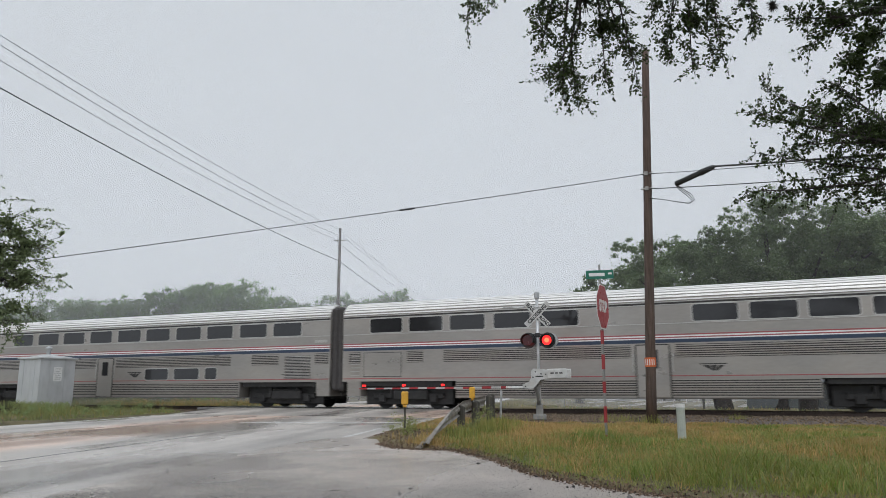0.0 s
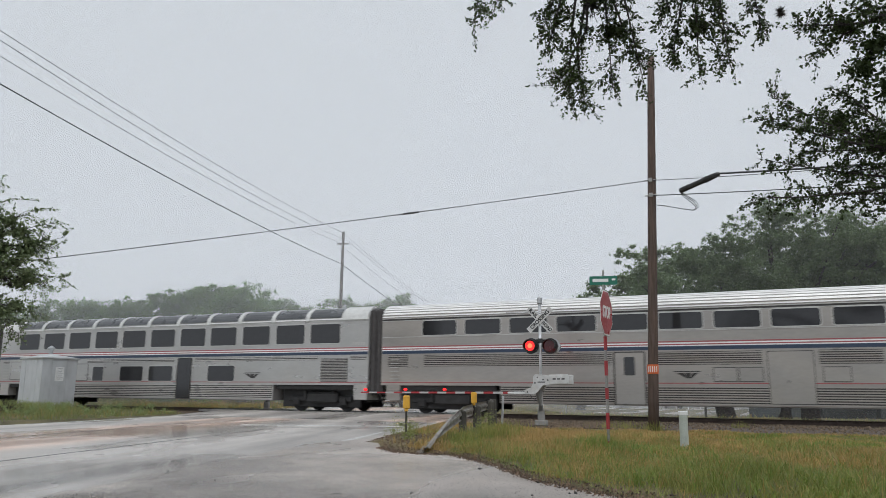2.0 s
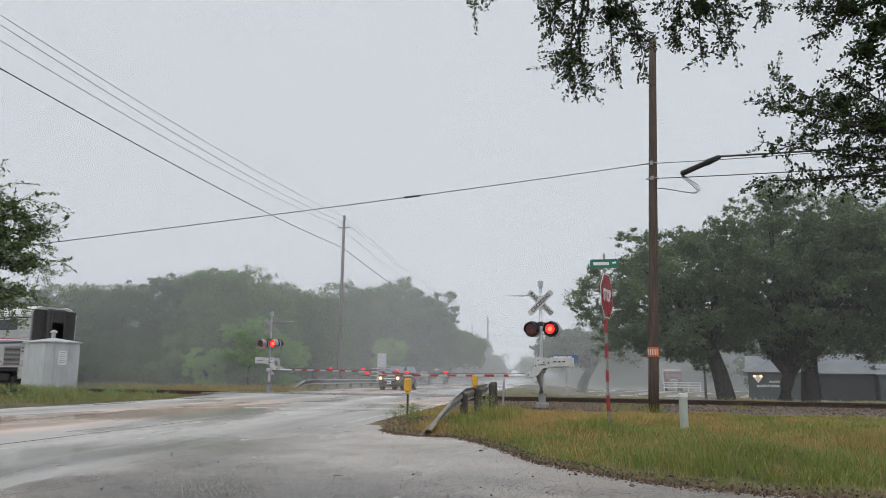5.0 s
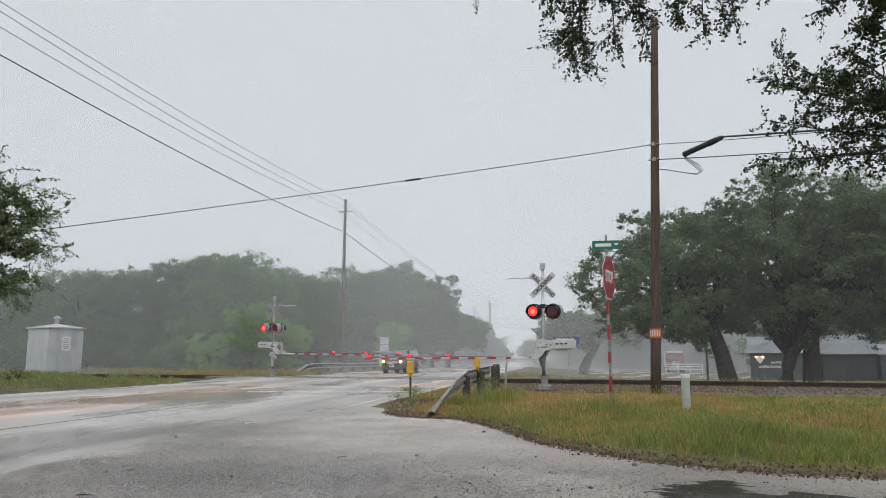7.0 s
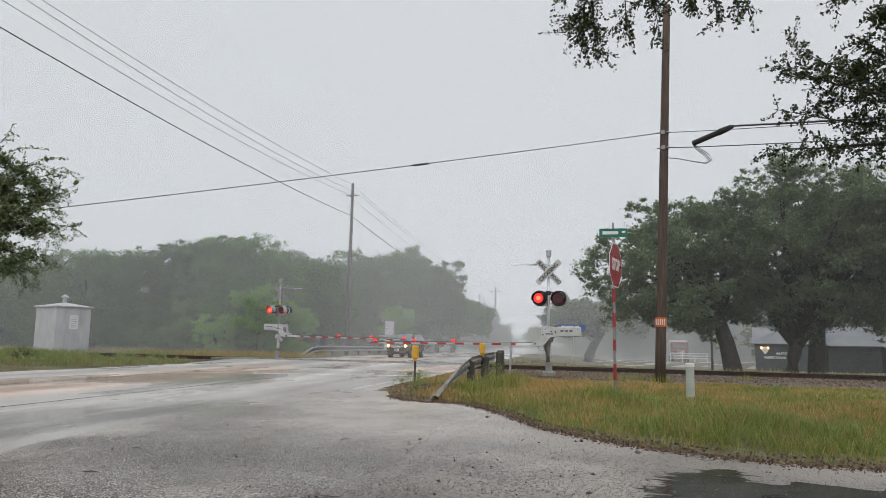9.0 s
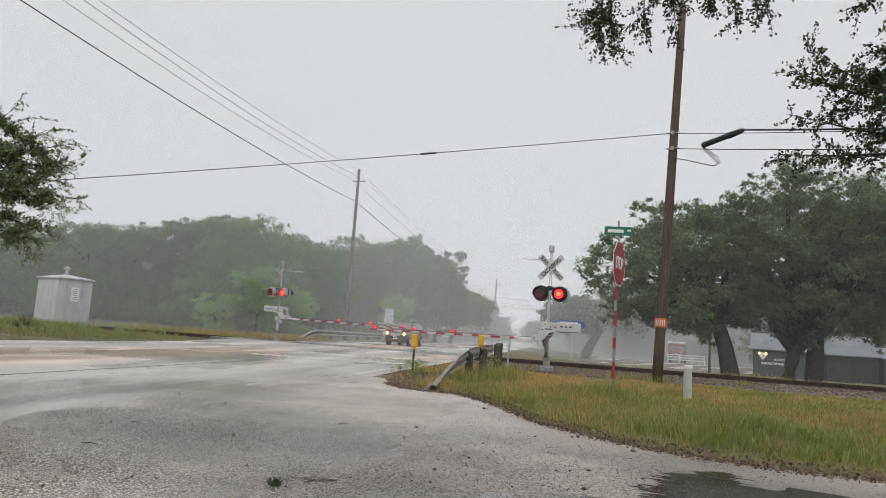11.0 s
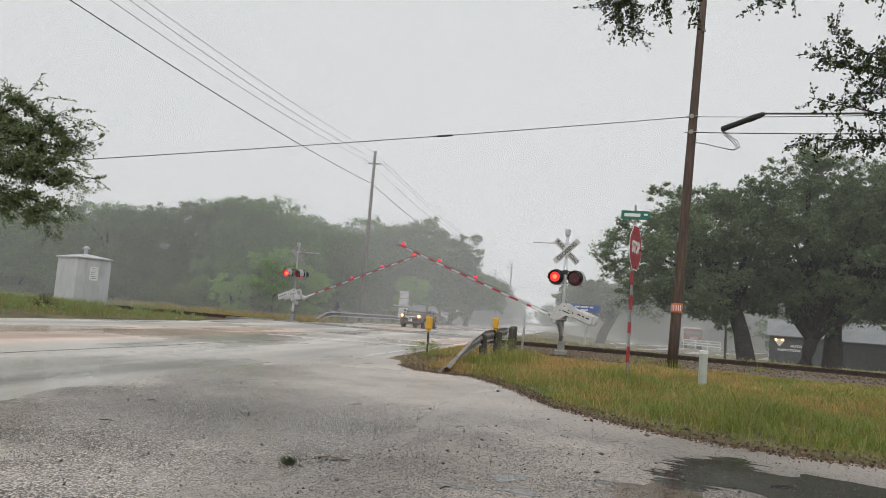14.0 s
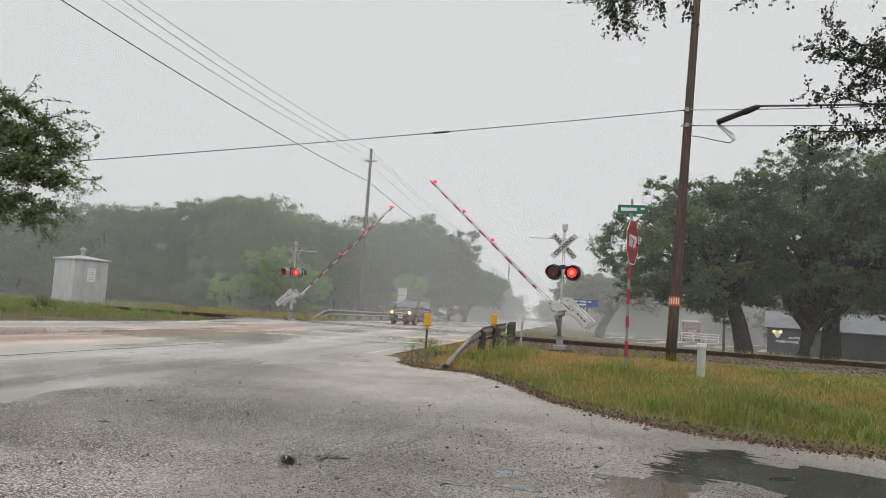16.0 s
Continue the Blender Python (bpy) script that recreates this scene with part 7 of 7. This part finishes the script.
def build_shed(label, x0, x1, y, eave, ridge, depth, siding, sign=False, door=None):
    ob = thing("workshop", label, "building", pose((x0 + x1) / 2, y, YARD))
    w, e, r = x1 - x0, eave - YARD, ridge - YARD
    bm = bm_new()
    box(bm, 0, depth / 2, e / 2, w, depth, e)
    part("wall", bm, siding, ob)
    bm = bm_new()
    for i in range(int(e / 0.22)):
        box(bm, 0, -0.012, 0.12 + 0.22 * i, w, 0.03, 0.19, Matrix.Rotation(radians(5), 4, "X"))
    tagged(part("siding_boards", bm, siding, ob), kind="stuff")
    bm = bm_new()
    run = depth * 0.5 + 0.4
    for s in (-1, 1):
        ang = math.atan2(r - e, run)
        length = math.hypot(r - e, run)
        mid = Vector((0, depth / 2 + s * (run / 2), (e + r) / 2 + 0.06))
        box(bm, *mid, w + 0.5, length, 0.05, Matrix.Rotation(-s * ang, 4, "X"))
        if s < 0:
            n = int((w + 0.5) / 0.3)
            for k in range(n + 1):
                box(bm, -w / 2 - 0.25 + k * (w + 0.5) / n, mid.y, mid.z + 0.035, 0.05, length, 0.04, Matrix.Rotation(ang, 4, "X"))
    part("roof", bm, TIN, ob)
    for s in (-1, 1):
        bm = bm_new()
        vs = [bm.verts.new((s * (w / 2 - 0.02), yy, zz)) for yy, zz in ((0, e - 0.05), (depth, e - 0.05), (depth / 2, r - 0.05))]
        bm.faces.new(vs if s > 0 else vs[::-1])
        rr = bmesh.ops.extrude_face_region(bm, geom=bm.faces[:])
        bmesh.ops.translate(bm, vec=(-s * 0.1, 0, 0), verts=[v for v in rr["geom"] if isinstance(v, bmesh.types.BMVert)])
        part("gable", bm, siding, ob)
    if door:
        bm = bm_new()
        box(bm, door, -0.03, 0.95, 1.6, 0.05, 1.8, bevel=0.01)
        part("door", bm, SIDING_B if siding is SIDING else BLACK, ob)
    if sign:
        text_mesh("AUTO", 0.28, WHITE, ob, Matrix.Translation((-w / 2 + 2.25, -0.05, 1.6)), width=1.25)
        text_mesh("INSPECTIONS", 0.28, WHITE, ob, Matrix.Translation((-w / 2 + 1.65, -0.05, 1.22)), width=1.1)
        for x in (0.55, 1.1):
            bm = bm_new()
            disc(bm, Matrix.Translation((-w / 2 + x, -0.16, 2.12)), 0.11, 0.12, 12)
            lamp = part("wall_lamp", bm, WARM, ob, "lit warm wall lamp")
            bm = bm_new()
            box(bm, -w / 2 + x, -0.07, 2.25, 0.08, 0.12, 0.06)
            part("bracket", bm, BLACK, lamp)
        bm = bm_new()
        prism(bm, [(-0.45, 0.3), (0.0, 0.42), (0.45, 0.3), (0.2, -0.05), (0.0, -0.3), (-0.2, -0.05)], 0.03, Matrix.Translation((-w / 2 + 0.85, -0.05, 1.8)))
        part("emblem", bm, WHITE, ob, "white painted emblem")
    return ob


build_shed("grey workshop with tin roof and inspection sign", -1.1, 4.6, 73.2, 1.5, 3.05, 6, SIDING, True)
build_shed("dark workshop with pale tin roof", 4.9, 9.1, 73.6, 1.4, 3.2, 7, SIDING_B, door=0.6)
build_shed("small grey shed with tin roof beside workshops", 9.4, 14.5, 73.0, 1.35, 2.3, 6, SIDING)
bm = bm_new()
box(bm, 11.2, 71.5, -0.05, 1.9, 1.4, 1.5, bevel=0.05)
box(bm, 11.2, 71.5, 0.74, 2.0, 1.5, 0.08, bevel=0.02)
tagged(part("dumpster", bm, BLUE), "blue metal dumpster by the shed", "dumpster")


def build_house(x, y, w, d, e, label):
    ob = thing("house", label, "house", pose(x, y, -0.6, 0, 0, 10))
    bm = bm_new()
    box(bm, 0, d / 2, e / 2, w, d, e)
    part("wall", bm, WHITE, ob)
    bm = bm_new()
    prism(bm, [(-w / 2 - 0.4, e), (0, e + 1.7), (w / 2 + 0.4, e)], d + 0.6, Matrix.Translation((0, d / 2, 0)))
    bmesh.ops.recalc_face_normals(bm, faces=bm.faces[:])
    part("roof", bm, TIN, ob)
    for k in (-0.28, 0.28):
        bm = bm_new()
        box(bm, k * w, -0.03, e * 0.55, 0.9, 0.06, 1.2, bevel=0.01)
        win = part("window", bm, CAR_GLASS, ob)
        bm = bm_new()
        box(bm, k * w, -0.05, e * 0.55 - 0.66, 1.1, 0.1, 0.08)
        part("sill", bm, WHITE, win)
    bm = bm_new()
    box(bm, 0, -0.03, 1.0, 0.95, 0.06, 2.0)
    part("door", bm, SIDING_B, ob)


build_house(-24.5, 175, 9, 7, 2.8, "small pale house far off in the mist")

fence = thing("rail_fence", "white board fence across the yard", "fence", pose(-13.2, 106, -0.85))
for k in range(4):
    bm = bm_new()
    box(bm, 1.6 * k, 0, 0.6, 0.12, 0.12, 1.3, bevel=0.01)
    part("post", bm, WHITE, fence)
for z in (0.5, 0.85, 1.18):
    bm = bm_new()
    box(bm, 2.4, -0.08, z, 5.0, 0.04, 0.14)
    part("board", bm, WHITE, fence)
build_pole(-4.4, 67.9, 3.0, 0.12, 0.1, material=OLD_WOOD, label="short wooden post at the yard edge", base=-1.2)

sign = thing("road_sign", "white road sign with bracket beside the guardrail", "road sign", pose(-28.6, 53.2, 0, 0, 0, 20))
bm = bm_new()
box(bm, 0, 0, 1.3, 0.09, 0.09, 2.7)
part("post", bm, GALV, sign)
bm = bm_new()
prism(bm, rounded(0.74, 0.62, 0.05), 0.02, Matrix.Translation((0, -0.06, 2.55)))
part("sign_plate", bm, GATE_WHITE, sign)
bm = bm_new()
prism(bm, rounded(0.8, 0.5, 0.04), 0.02, Matrix.Translation((0, -0.06, 1.95)))
part("sign_plate", bm, GATE_WHITE, sign)
bm = bm_new()
box(bm, 0, -0.06, 1.62, 1.75, 0.05, 0.1)
part("crosspiece", bm, GALV, sign)
bm = bm_new()
box(bm, 0, -0.07, 1.0, 0.8, 0.03, 0.9, bevel=0.005)
part("lower_plate", bm, GATE_WHITE, sign)

blue = thing("street_sign", "blue sign with white print on a post", "sign", pose(-11.2, 46.4, -0.3, 0, 0, 12))
bm = bm_new()
box(bm, 0.1, 0.03, 1.2, 0.06, 0.06, 2.7)
part("post", bm, GALV, blue)
bm = bm_new()
prism(bm, rounded(1.75, 0.46, 0.03), 0.02, Matrix.Translation((0, 0, 2.53)))
plate = part("sign_plate", bm, BLUE, blue)
bm = bm_new()
for x, z, w in ((-0.55, 2.62, 0.3), (-0.1, 2.62, 0.5), (0.35, 2.62, 0.24), (-0.1, 2.43, 0.5)):
    box(bm, x, -0.013, z, w, 0.006, 0.11)
part("print_bars", bm, WHITE, plate)

bm = bm_new()
top = [bm.verts.new(p) for p in ((-19, 77, -0.86), (26, 77, -0.86), (30, 165, -0.82), (-40, 165, -0.82))]
bm.faces.new(top)
tagged(part("yard", bm, LOT), "wet pale paved yard beyond the track", "pavement", kind="structure")
for z in (7.6, 7.0, 8.6):
    wire((-47.5, 129, z), (-12, 136, z - 0.4), 0.5, 0.03)

# ---- small things on the paving ----
def build_puddles():
    for cx, cy, rx, ry, seed in ((2.5, 4.25, 1.15, 0.95, 1), (1.08, 4.4, 0.3, 0.9, 5), (-0.02, 2.98, 0.1, 0.13, 2), (0.2, 2.66, 0.1, 0.07, 3), (0.53, 3.36, 0.075, 0.07, 4), (0.86, 3.18, 0.3, 0.4, 6), (-0.2, 2.5, 0.13, 0.05, 7), (0.42, 2.5, 0.08, 0.05, 8)):
        rnd = random.Random(seed)
        ph = [rnd.uniform(0, 6.28) for _ in range(4)]
        bm = bm_new()
        if seed == 5:
            # ripple streaks of the reflection put into the shape, slivers across the camera's view
            for j in range(150):
                v = rnd.uniform(-1, 1)
                half = (1 - v * v) ** 0.5 * rx * rnd.uniform(0.75, 1.3)
                u, l, w = rnd.uniform(-0.5, 0.5) * half, half * rnd.uniform(0.5, 1.0), rnd.uniform(0.012, 0.034) * (1.5 - 0.5 * abs(v))
                mx, my, z = cx + u + 0.12 * v, cy + v * ry, 0.0066 + 0.00001 * j
                bm.faces.new([bm.verts.new((mx + l * math.cos(q * math.pi / 7), my + w * math.sin(q * math.pi / 7) + 0.01 * math.cos(q * 0.9 + j), z)) for q in range(14)])
            tagged(part("puddle", bm, WATER), "shallow rippled rain puddle on rough paving", "puddle", kind="structure")
            continue
        ring = []
        for k in range(90):
            a = 2 * math.pi * k / 90
            r = 1 + 0.16 * math.sin(2 * a + ph[0]) + 0.12 * math.sin(3 * a + ph[1]) + 0.07 * math.sin(7 * a + ph[2]) + 0.05 * math.sin(11 * a + ph[3]) + 0.035 * math.sin(19 * a + ph[0]) + 0.02 * math.sin(31 * a + ph[1])
            ring.append(bm.verts.new((cx + rx * r * math.cos(a), cy + ry * r * math.sin(a), 0.0092 - 0.0003 * seed)))
        bm.faces.new(ring)
        low = bmesh.ops.extrude_face_region(bm, geom=bm.faces[:])
        bmesh.ops.translate(bm, vec=(0, 0, -0.012), verts=[v for v in low["geom"] if isinstance(v, bmesh.types.BMVert)])
        bmesh.ops.recalc_face_normals(bm, faces=bm.faces[:])
        tagged(part("puddle", bm, FILM if seed == 1 else BROWN_FILM if seed == 6 else WATER), "shallow dark rain puddle on rough paving", "puddle", kind="structure")


build_puddles()


def build_gravel():
    rng = np.random.default_rng(15)
    n = 46000
    x = rng.uniform(-9, 5, n)
    y = rng.uniform(0.6, 10, n)
    keep = (0.9613 * x + 0.2756 * y > -3.75 + rng.normal(0, 0.25, n)) & (paved(x, y) > 0.05) & (rng.random(n) < np.clip(1.25 - y / 9, 0.12, 1))
    x, y = x[keep], y[keep]
    r = rng.gamma(2.0, 0.0010, len(x)) + 0.0014
    r = np.where(rng.random(len(x)) < 0.009, r * 3.4, r)
    base = np.array([(1, 0, 0), (-1, 0, 0), (0, 1, 0), (0, -1, 0), (0, 0, 0.8), (0, 0, -0.8)], float)
    f = np.array([(0, 2, 4), (2, 1, 4), (1, 3, 4), (3, 0, 4), (2, 0, 5), (1, 2, 5), (3, 1, 5), (0, 3, 5)])
    v = base[None] * rng.uniform(0.6, 1.4, (len(x), 6, 1)) * r[:, None, None] + np.stack([x, y, 0.006 + r * 0.4], 1)[:, None]
    gravel = mesh_from("gravel", v.reshape(-1, 3), (f[None] + 6 * np.arange(len(x))[:, None, None]).reshape(-1, 3), mat("loose_gravel", (0.10, 0.095, 0.09), rough=0.5, var=0.2, island=0.75))
    tagged(gravel, "loose wet gravel scattered on the paving", "gravel", kind="stuff")
    # stone chips set in the worn seal
    n = 420000
    x, y = rng.uniform(-8.5, 3.2, n), rng.uniform(1.0, 9.5, n)
    off, bare = 0.9613 * x + 0.2756 * y, 0.55 + 0.45 * np.sin(1.9 * x + 1.1 * np.sin(1.3 * y)) * np.sin(1.5 * y + 0.8 * np.sin(1.1 * x + 1))
    want = np.clip(1.32 - y / 4.7, 0.03, 1) * (0.35 + 0.65 * bare) * np.clip(1.25 - 0.55 * np.maximum(x - 0.2, 0), 0.16, 1)
    keep = (off > -3.6 + 0.25 * np.sin(3 * y)) & (paved(x, y) > 0.12) & (rng.random(n) < want)
    x, y = x[keep], y[keep]
    r = rng.uniform(0.002, 0.0062, len(x)) * np.clip(0.75 + 0.08 * y, 0.8, 1.4)
    base = np.array([(1, 0.1, 0), (-0.1, 1, 0), (-1, 0, 0), (0, -1, 0), (0.15, 0.1, 0.85)], float)
    f = np.array([(0, 1, 4), (1, 2, 4), (2, 3, 4), (3, 0, 4)])
    a = rng.uniform(0, 6.28, len(x))
    v = base[None] * rng.uniform(0.6, 1.4, (len(x), 5, 1)) * r[:, None, None]
    v = np.stack([v[..., 0] * np.cos(a)[:, None] - v[..., 1] * np.sin(a)[:, None], v[..., 0] * np.sin(a)[:, None] + v[..., 1] * np.cos(a)[:, None], v[..., 2]], 2) + np.stack([x, y, np.full(len(x), 0.0062)], 1)[:, None]
    chips = mesh_from("stone_chips", v.reshape(-1, 3), (f[None] + 5 * np.arange(len(x))[:, None, None]).reshape(-1, 3), mat("wet_stone_chips", (0.072, 0.06, 0.05), rough=0.35, var=0.2, island=0.9))
    tagged(chips, "dark wet stone chips in worn paving", "gravel", kind="stuff")
    # a tuft in a crack, a curled dead leaf, twigs
    tuft = thing("grass_tuft", "dark green grass tuft in the paving", "grass tuft", pose(-1.26, 2.27, 0.01))
    a = rng.uniform(0, 6.28, 130)
    bm = bm_new()
    for q in a:
        l, o = rng.uniform(0.03, 0.09), Vector((rng.normal(0, 0.018), rng.normal(0, 0.018), -0.006))
        d = Vector((math.cos(q) * 0.7, math.sin(q) * 0.7, rng.uniform(0.5, 1.2))).normalized()
        s = d.orthogonal().normalized() * 0.003
        bm.faces.new([bm.verts.new(o - s), bm.verts.new(o + s), bm.verts.new(o + d * l)])
    part("blades", bm, mat("dark_tuft", (0.035, 0.05, 0.02), rough=0.7, var=0.3), tuft)
    leaf = thing("dead_leaf", "brown curled dead leaf on wet paving", "leaf", pose(-1.15, 2.6, 0.012, 0, 0, 30))
    bm = bm_new()
    rows = []
    for i in range(7):
        u = i / 6
        w = 0.03 * math.sin(math.pi * (0.08 + 0.86 * u))
        rows.append([bm.verts.new((-0.12 + 0.24 * u, s * w, 0.006 * abs(s) + 0.005 * math.sin(5 * u))) for s in (-1, -0.4, 0.4, 1)])
    for p, q in zip(rows, rows[1:]):
        for k in range(3):
            bm.faces.new((p[k], q[k], q[k + 1], p[k + 1]))
    part("blade", bm, LITTER, leaf)
    for x, y, rz, l in ((-3.2, 2.5, 20, 0.14), (-1.9, 1.9, -40, 0.1), (-0.2, 2.4, 75, 0.09), (1.6, 4.2, 30, 0.2), (2.2, 3.6, -20, 0.16), (-3.9, 3.6, 5, 0.12), (-2.6, 5.2, 60, 0.12)):
        bm = bm_new()
        tube(bm, [(-l / 2, 0, 0.006), (0, 0.01, 0.01), (l / 2, -0.005, 0.006)], [0.004, 0.005, 0.002], 5)
        tw = part("twig", bm, BARK)
        tw.matrix_basis = pose(x, y, 0.008, 0, 0, rz)
        tagged(tw, "small dark fallen twig on wet paving", "twig", group="fallen twigs")


build_gravel()


# ---- mist over the land, as flat sheets ----
# flat sheets placed and turned to fit the haze in the camera's view
for depth, turn, cover in ((36.5, 0, 0.06), (46, 24.4, 0.06), (53, 45, 0.16), (74, 24.4, 0.125), (110, 20, 0.36)):
    bm = bm_new()
    bm.faces.new([bm.verts.new(p) for p in ((-900, depth, -2), (900, depth, -2), (900, depth, 260), (-900, depth, 260))])
    veil = part("mist", bm, mist_mat("thin_mist", cover))
    veil.matrix_basis = pose(0, 0, 0, 0, 0, turn)
    tagged(veil, "flat sheet of thin pale mist across the land", "mist", kind="structure")


# ---- what moves ----
def motions():
    steps = [0, 1 / 30, 2 / 30, 0.2] + [0.5 * i for i in range(1, 32)] + [15.8, 16 - 2 / 30, 16 - 1 / 30, 16]
    for k, coach in enumerate(TRAIN):
        walk(coach, [(t, pose(END0 - SPEED * t - PITCH * k, TRACK_Y, RAIL_Z)) for t in steps])
    lift_near = [(0, -0.3), (12.1, -0.3), (12.3, 1.7), (12.5, 3.8), (13, 8.9), (13.5, 14.6), (14, 19.9), (14.5, 25.2), (15, 30.8), (15.5, 35.8), (15.9, 39.9), (16, 40.9)]
    lift_far = [(0, -1.0), (11.95, -1.0), (12.15, 1.2), (12.5, 5.2), (13, 9.9), (13.5, 14.7), (14, 20.0), (14.5, 25.4), (15, 30.9), (15.5, 35.9), (15.9, 39.9), (16, 40.9)]
    axle = pose(-6.17, 25.4, 1.235, 0, 0, 177)
    walk(near_gate, [(t, axle @ pose(0, 0, 0, 0, -a, 0) @ pose(0.406, 0, -0.146)) for t, a in lift_near])
    walk(far_gate, [(t, pose(-25.1, 34.1, 1.36, 0, 0, -1.8) @ pose(0, 0, 0, 0, -a, 0)) for t, a in lift_far])
    s_of = [(0, 52.0), (14.4, 52.0), (14.6, 51.9), (15, 51.25), (15.5, 50.25), (15.9, 49.5), (16, 49.3)]
    walk(suv, [(t, car_pose(s)) for t, s in s_of])
    for hub, at in SUV_WHEELS:
        walk(hub, [(t, Matrix.Translation(at) @ pose(0, 0, 0, math.degrees((52.0 - s) / 0.35))) for t, s in [(0, 52.0), (14.4, 52.0), (14.6, 51.9), (14.8, 51.6), (15, 51.25), (15.2, 50.85), (15.4, 50.45), (15.6, 50.05), (15.8, 49.7), (16, 49.3)]])
    # the lamps flash by turns: a turning disc, lit face out 0.6 s, replaces switching
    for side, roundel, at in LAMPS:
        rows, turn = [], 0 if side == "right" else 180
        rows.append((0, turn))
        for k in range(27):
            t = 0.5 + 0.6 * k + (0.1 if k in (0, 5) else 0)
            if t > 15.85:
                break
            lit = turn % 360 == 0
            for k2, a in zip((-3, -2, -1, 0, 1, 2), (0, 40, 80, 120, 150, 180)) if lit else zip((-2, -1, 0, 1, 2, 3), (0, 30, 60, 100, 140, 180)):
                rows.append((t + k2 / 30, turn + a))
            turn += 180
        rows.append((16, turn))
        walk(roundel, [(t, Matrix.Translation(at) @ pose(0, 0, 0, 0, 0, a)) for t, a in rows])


motions()
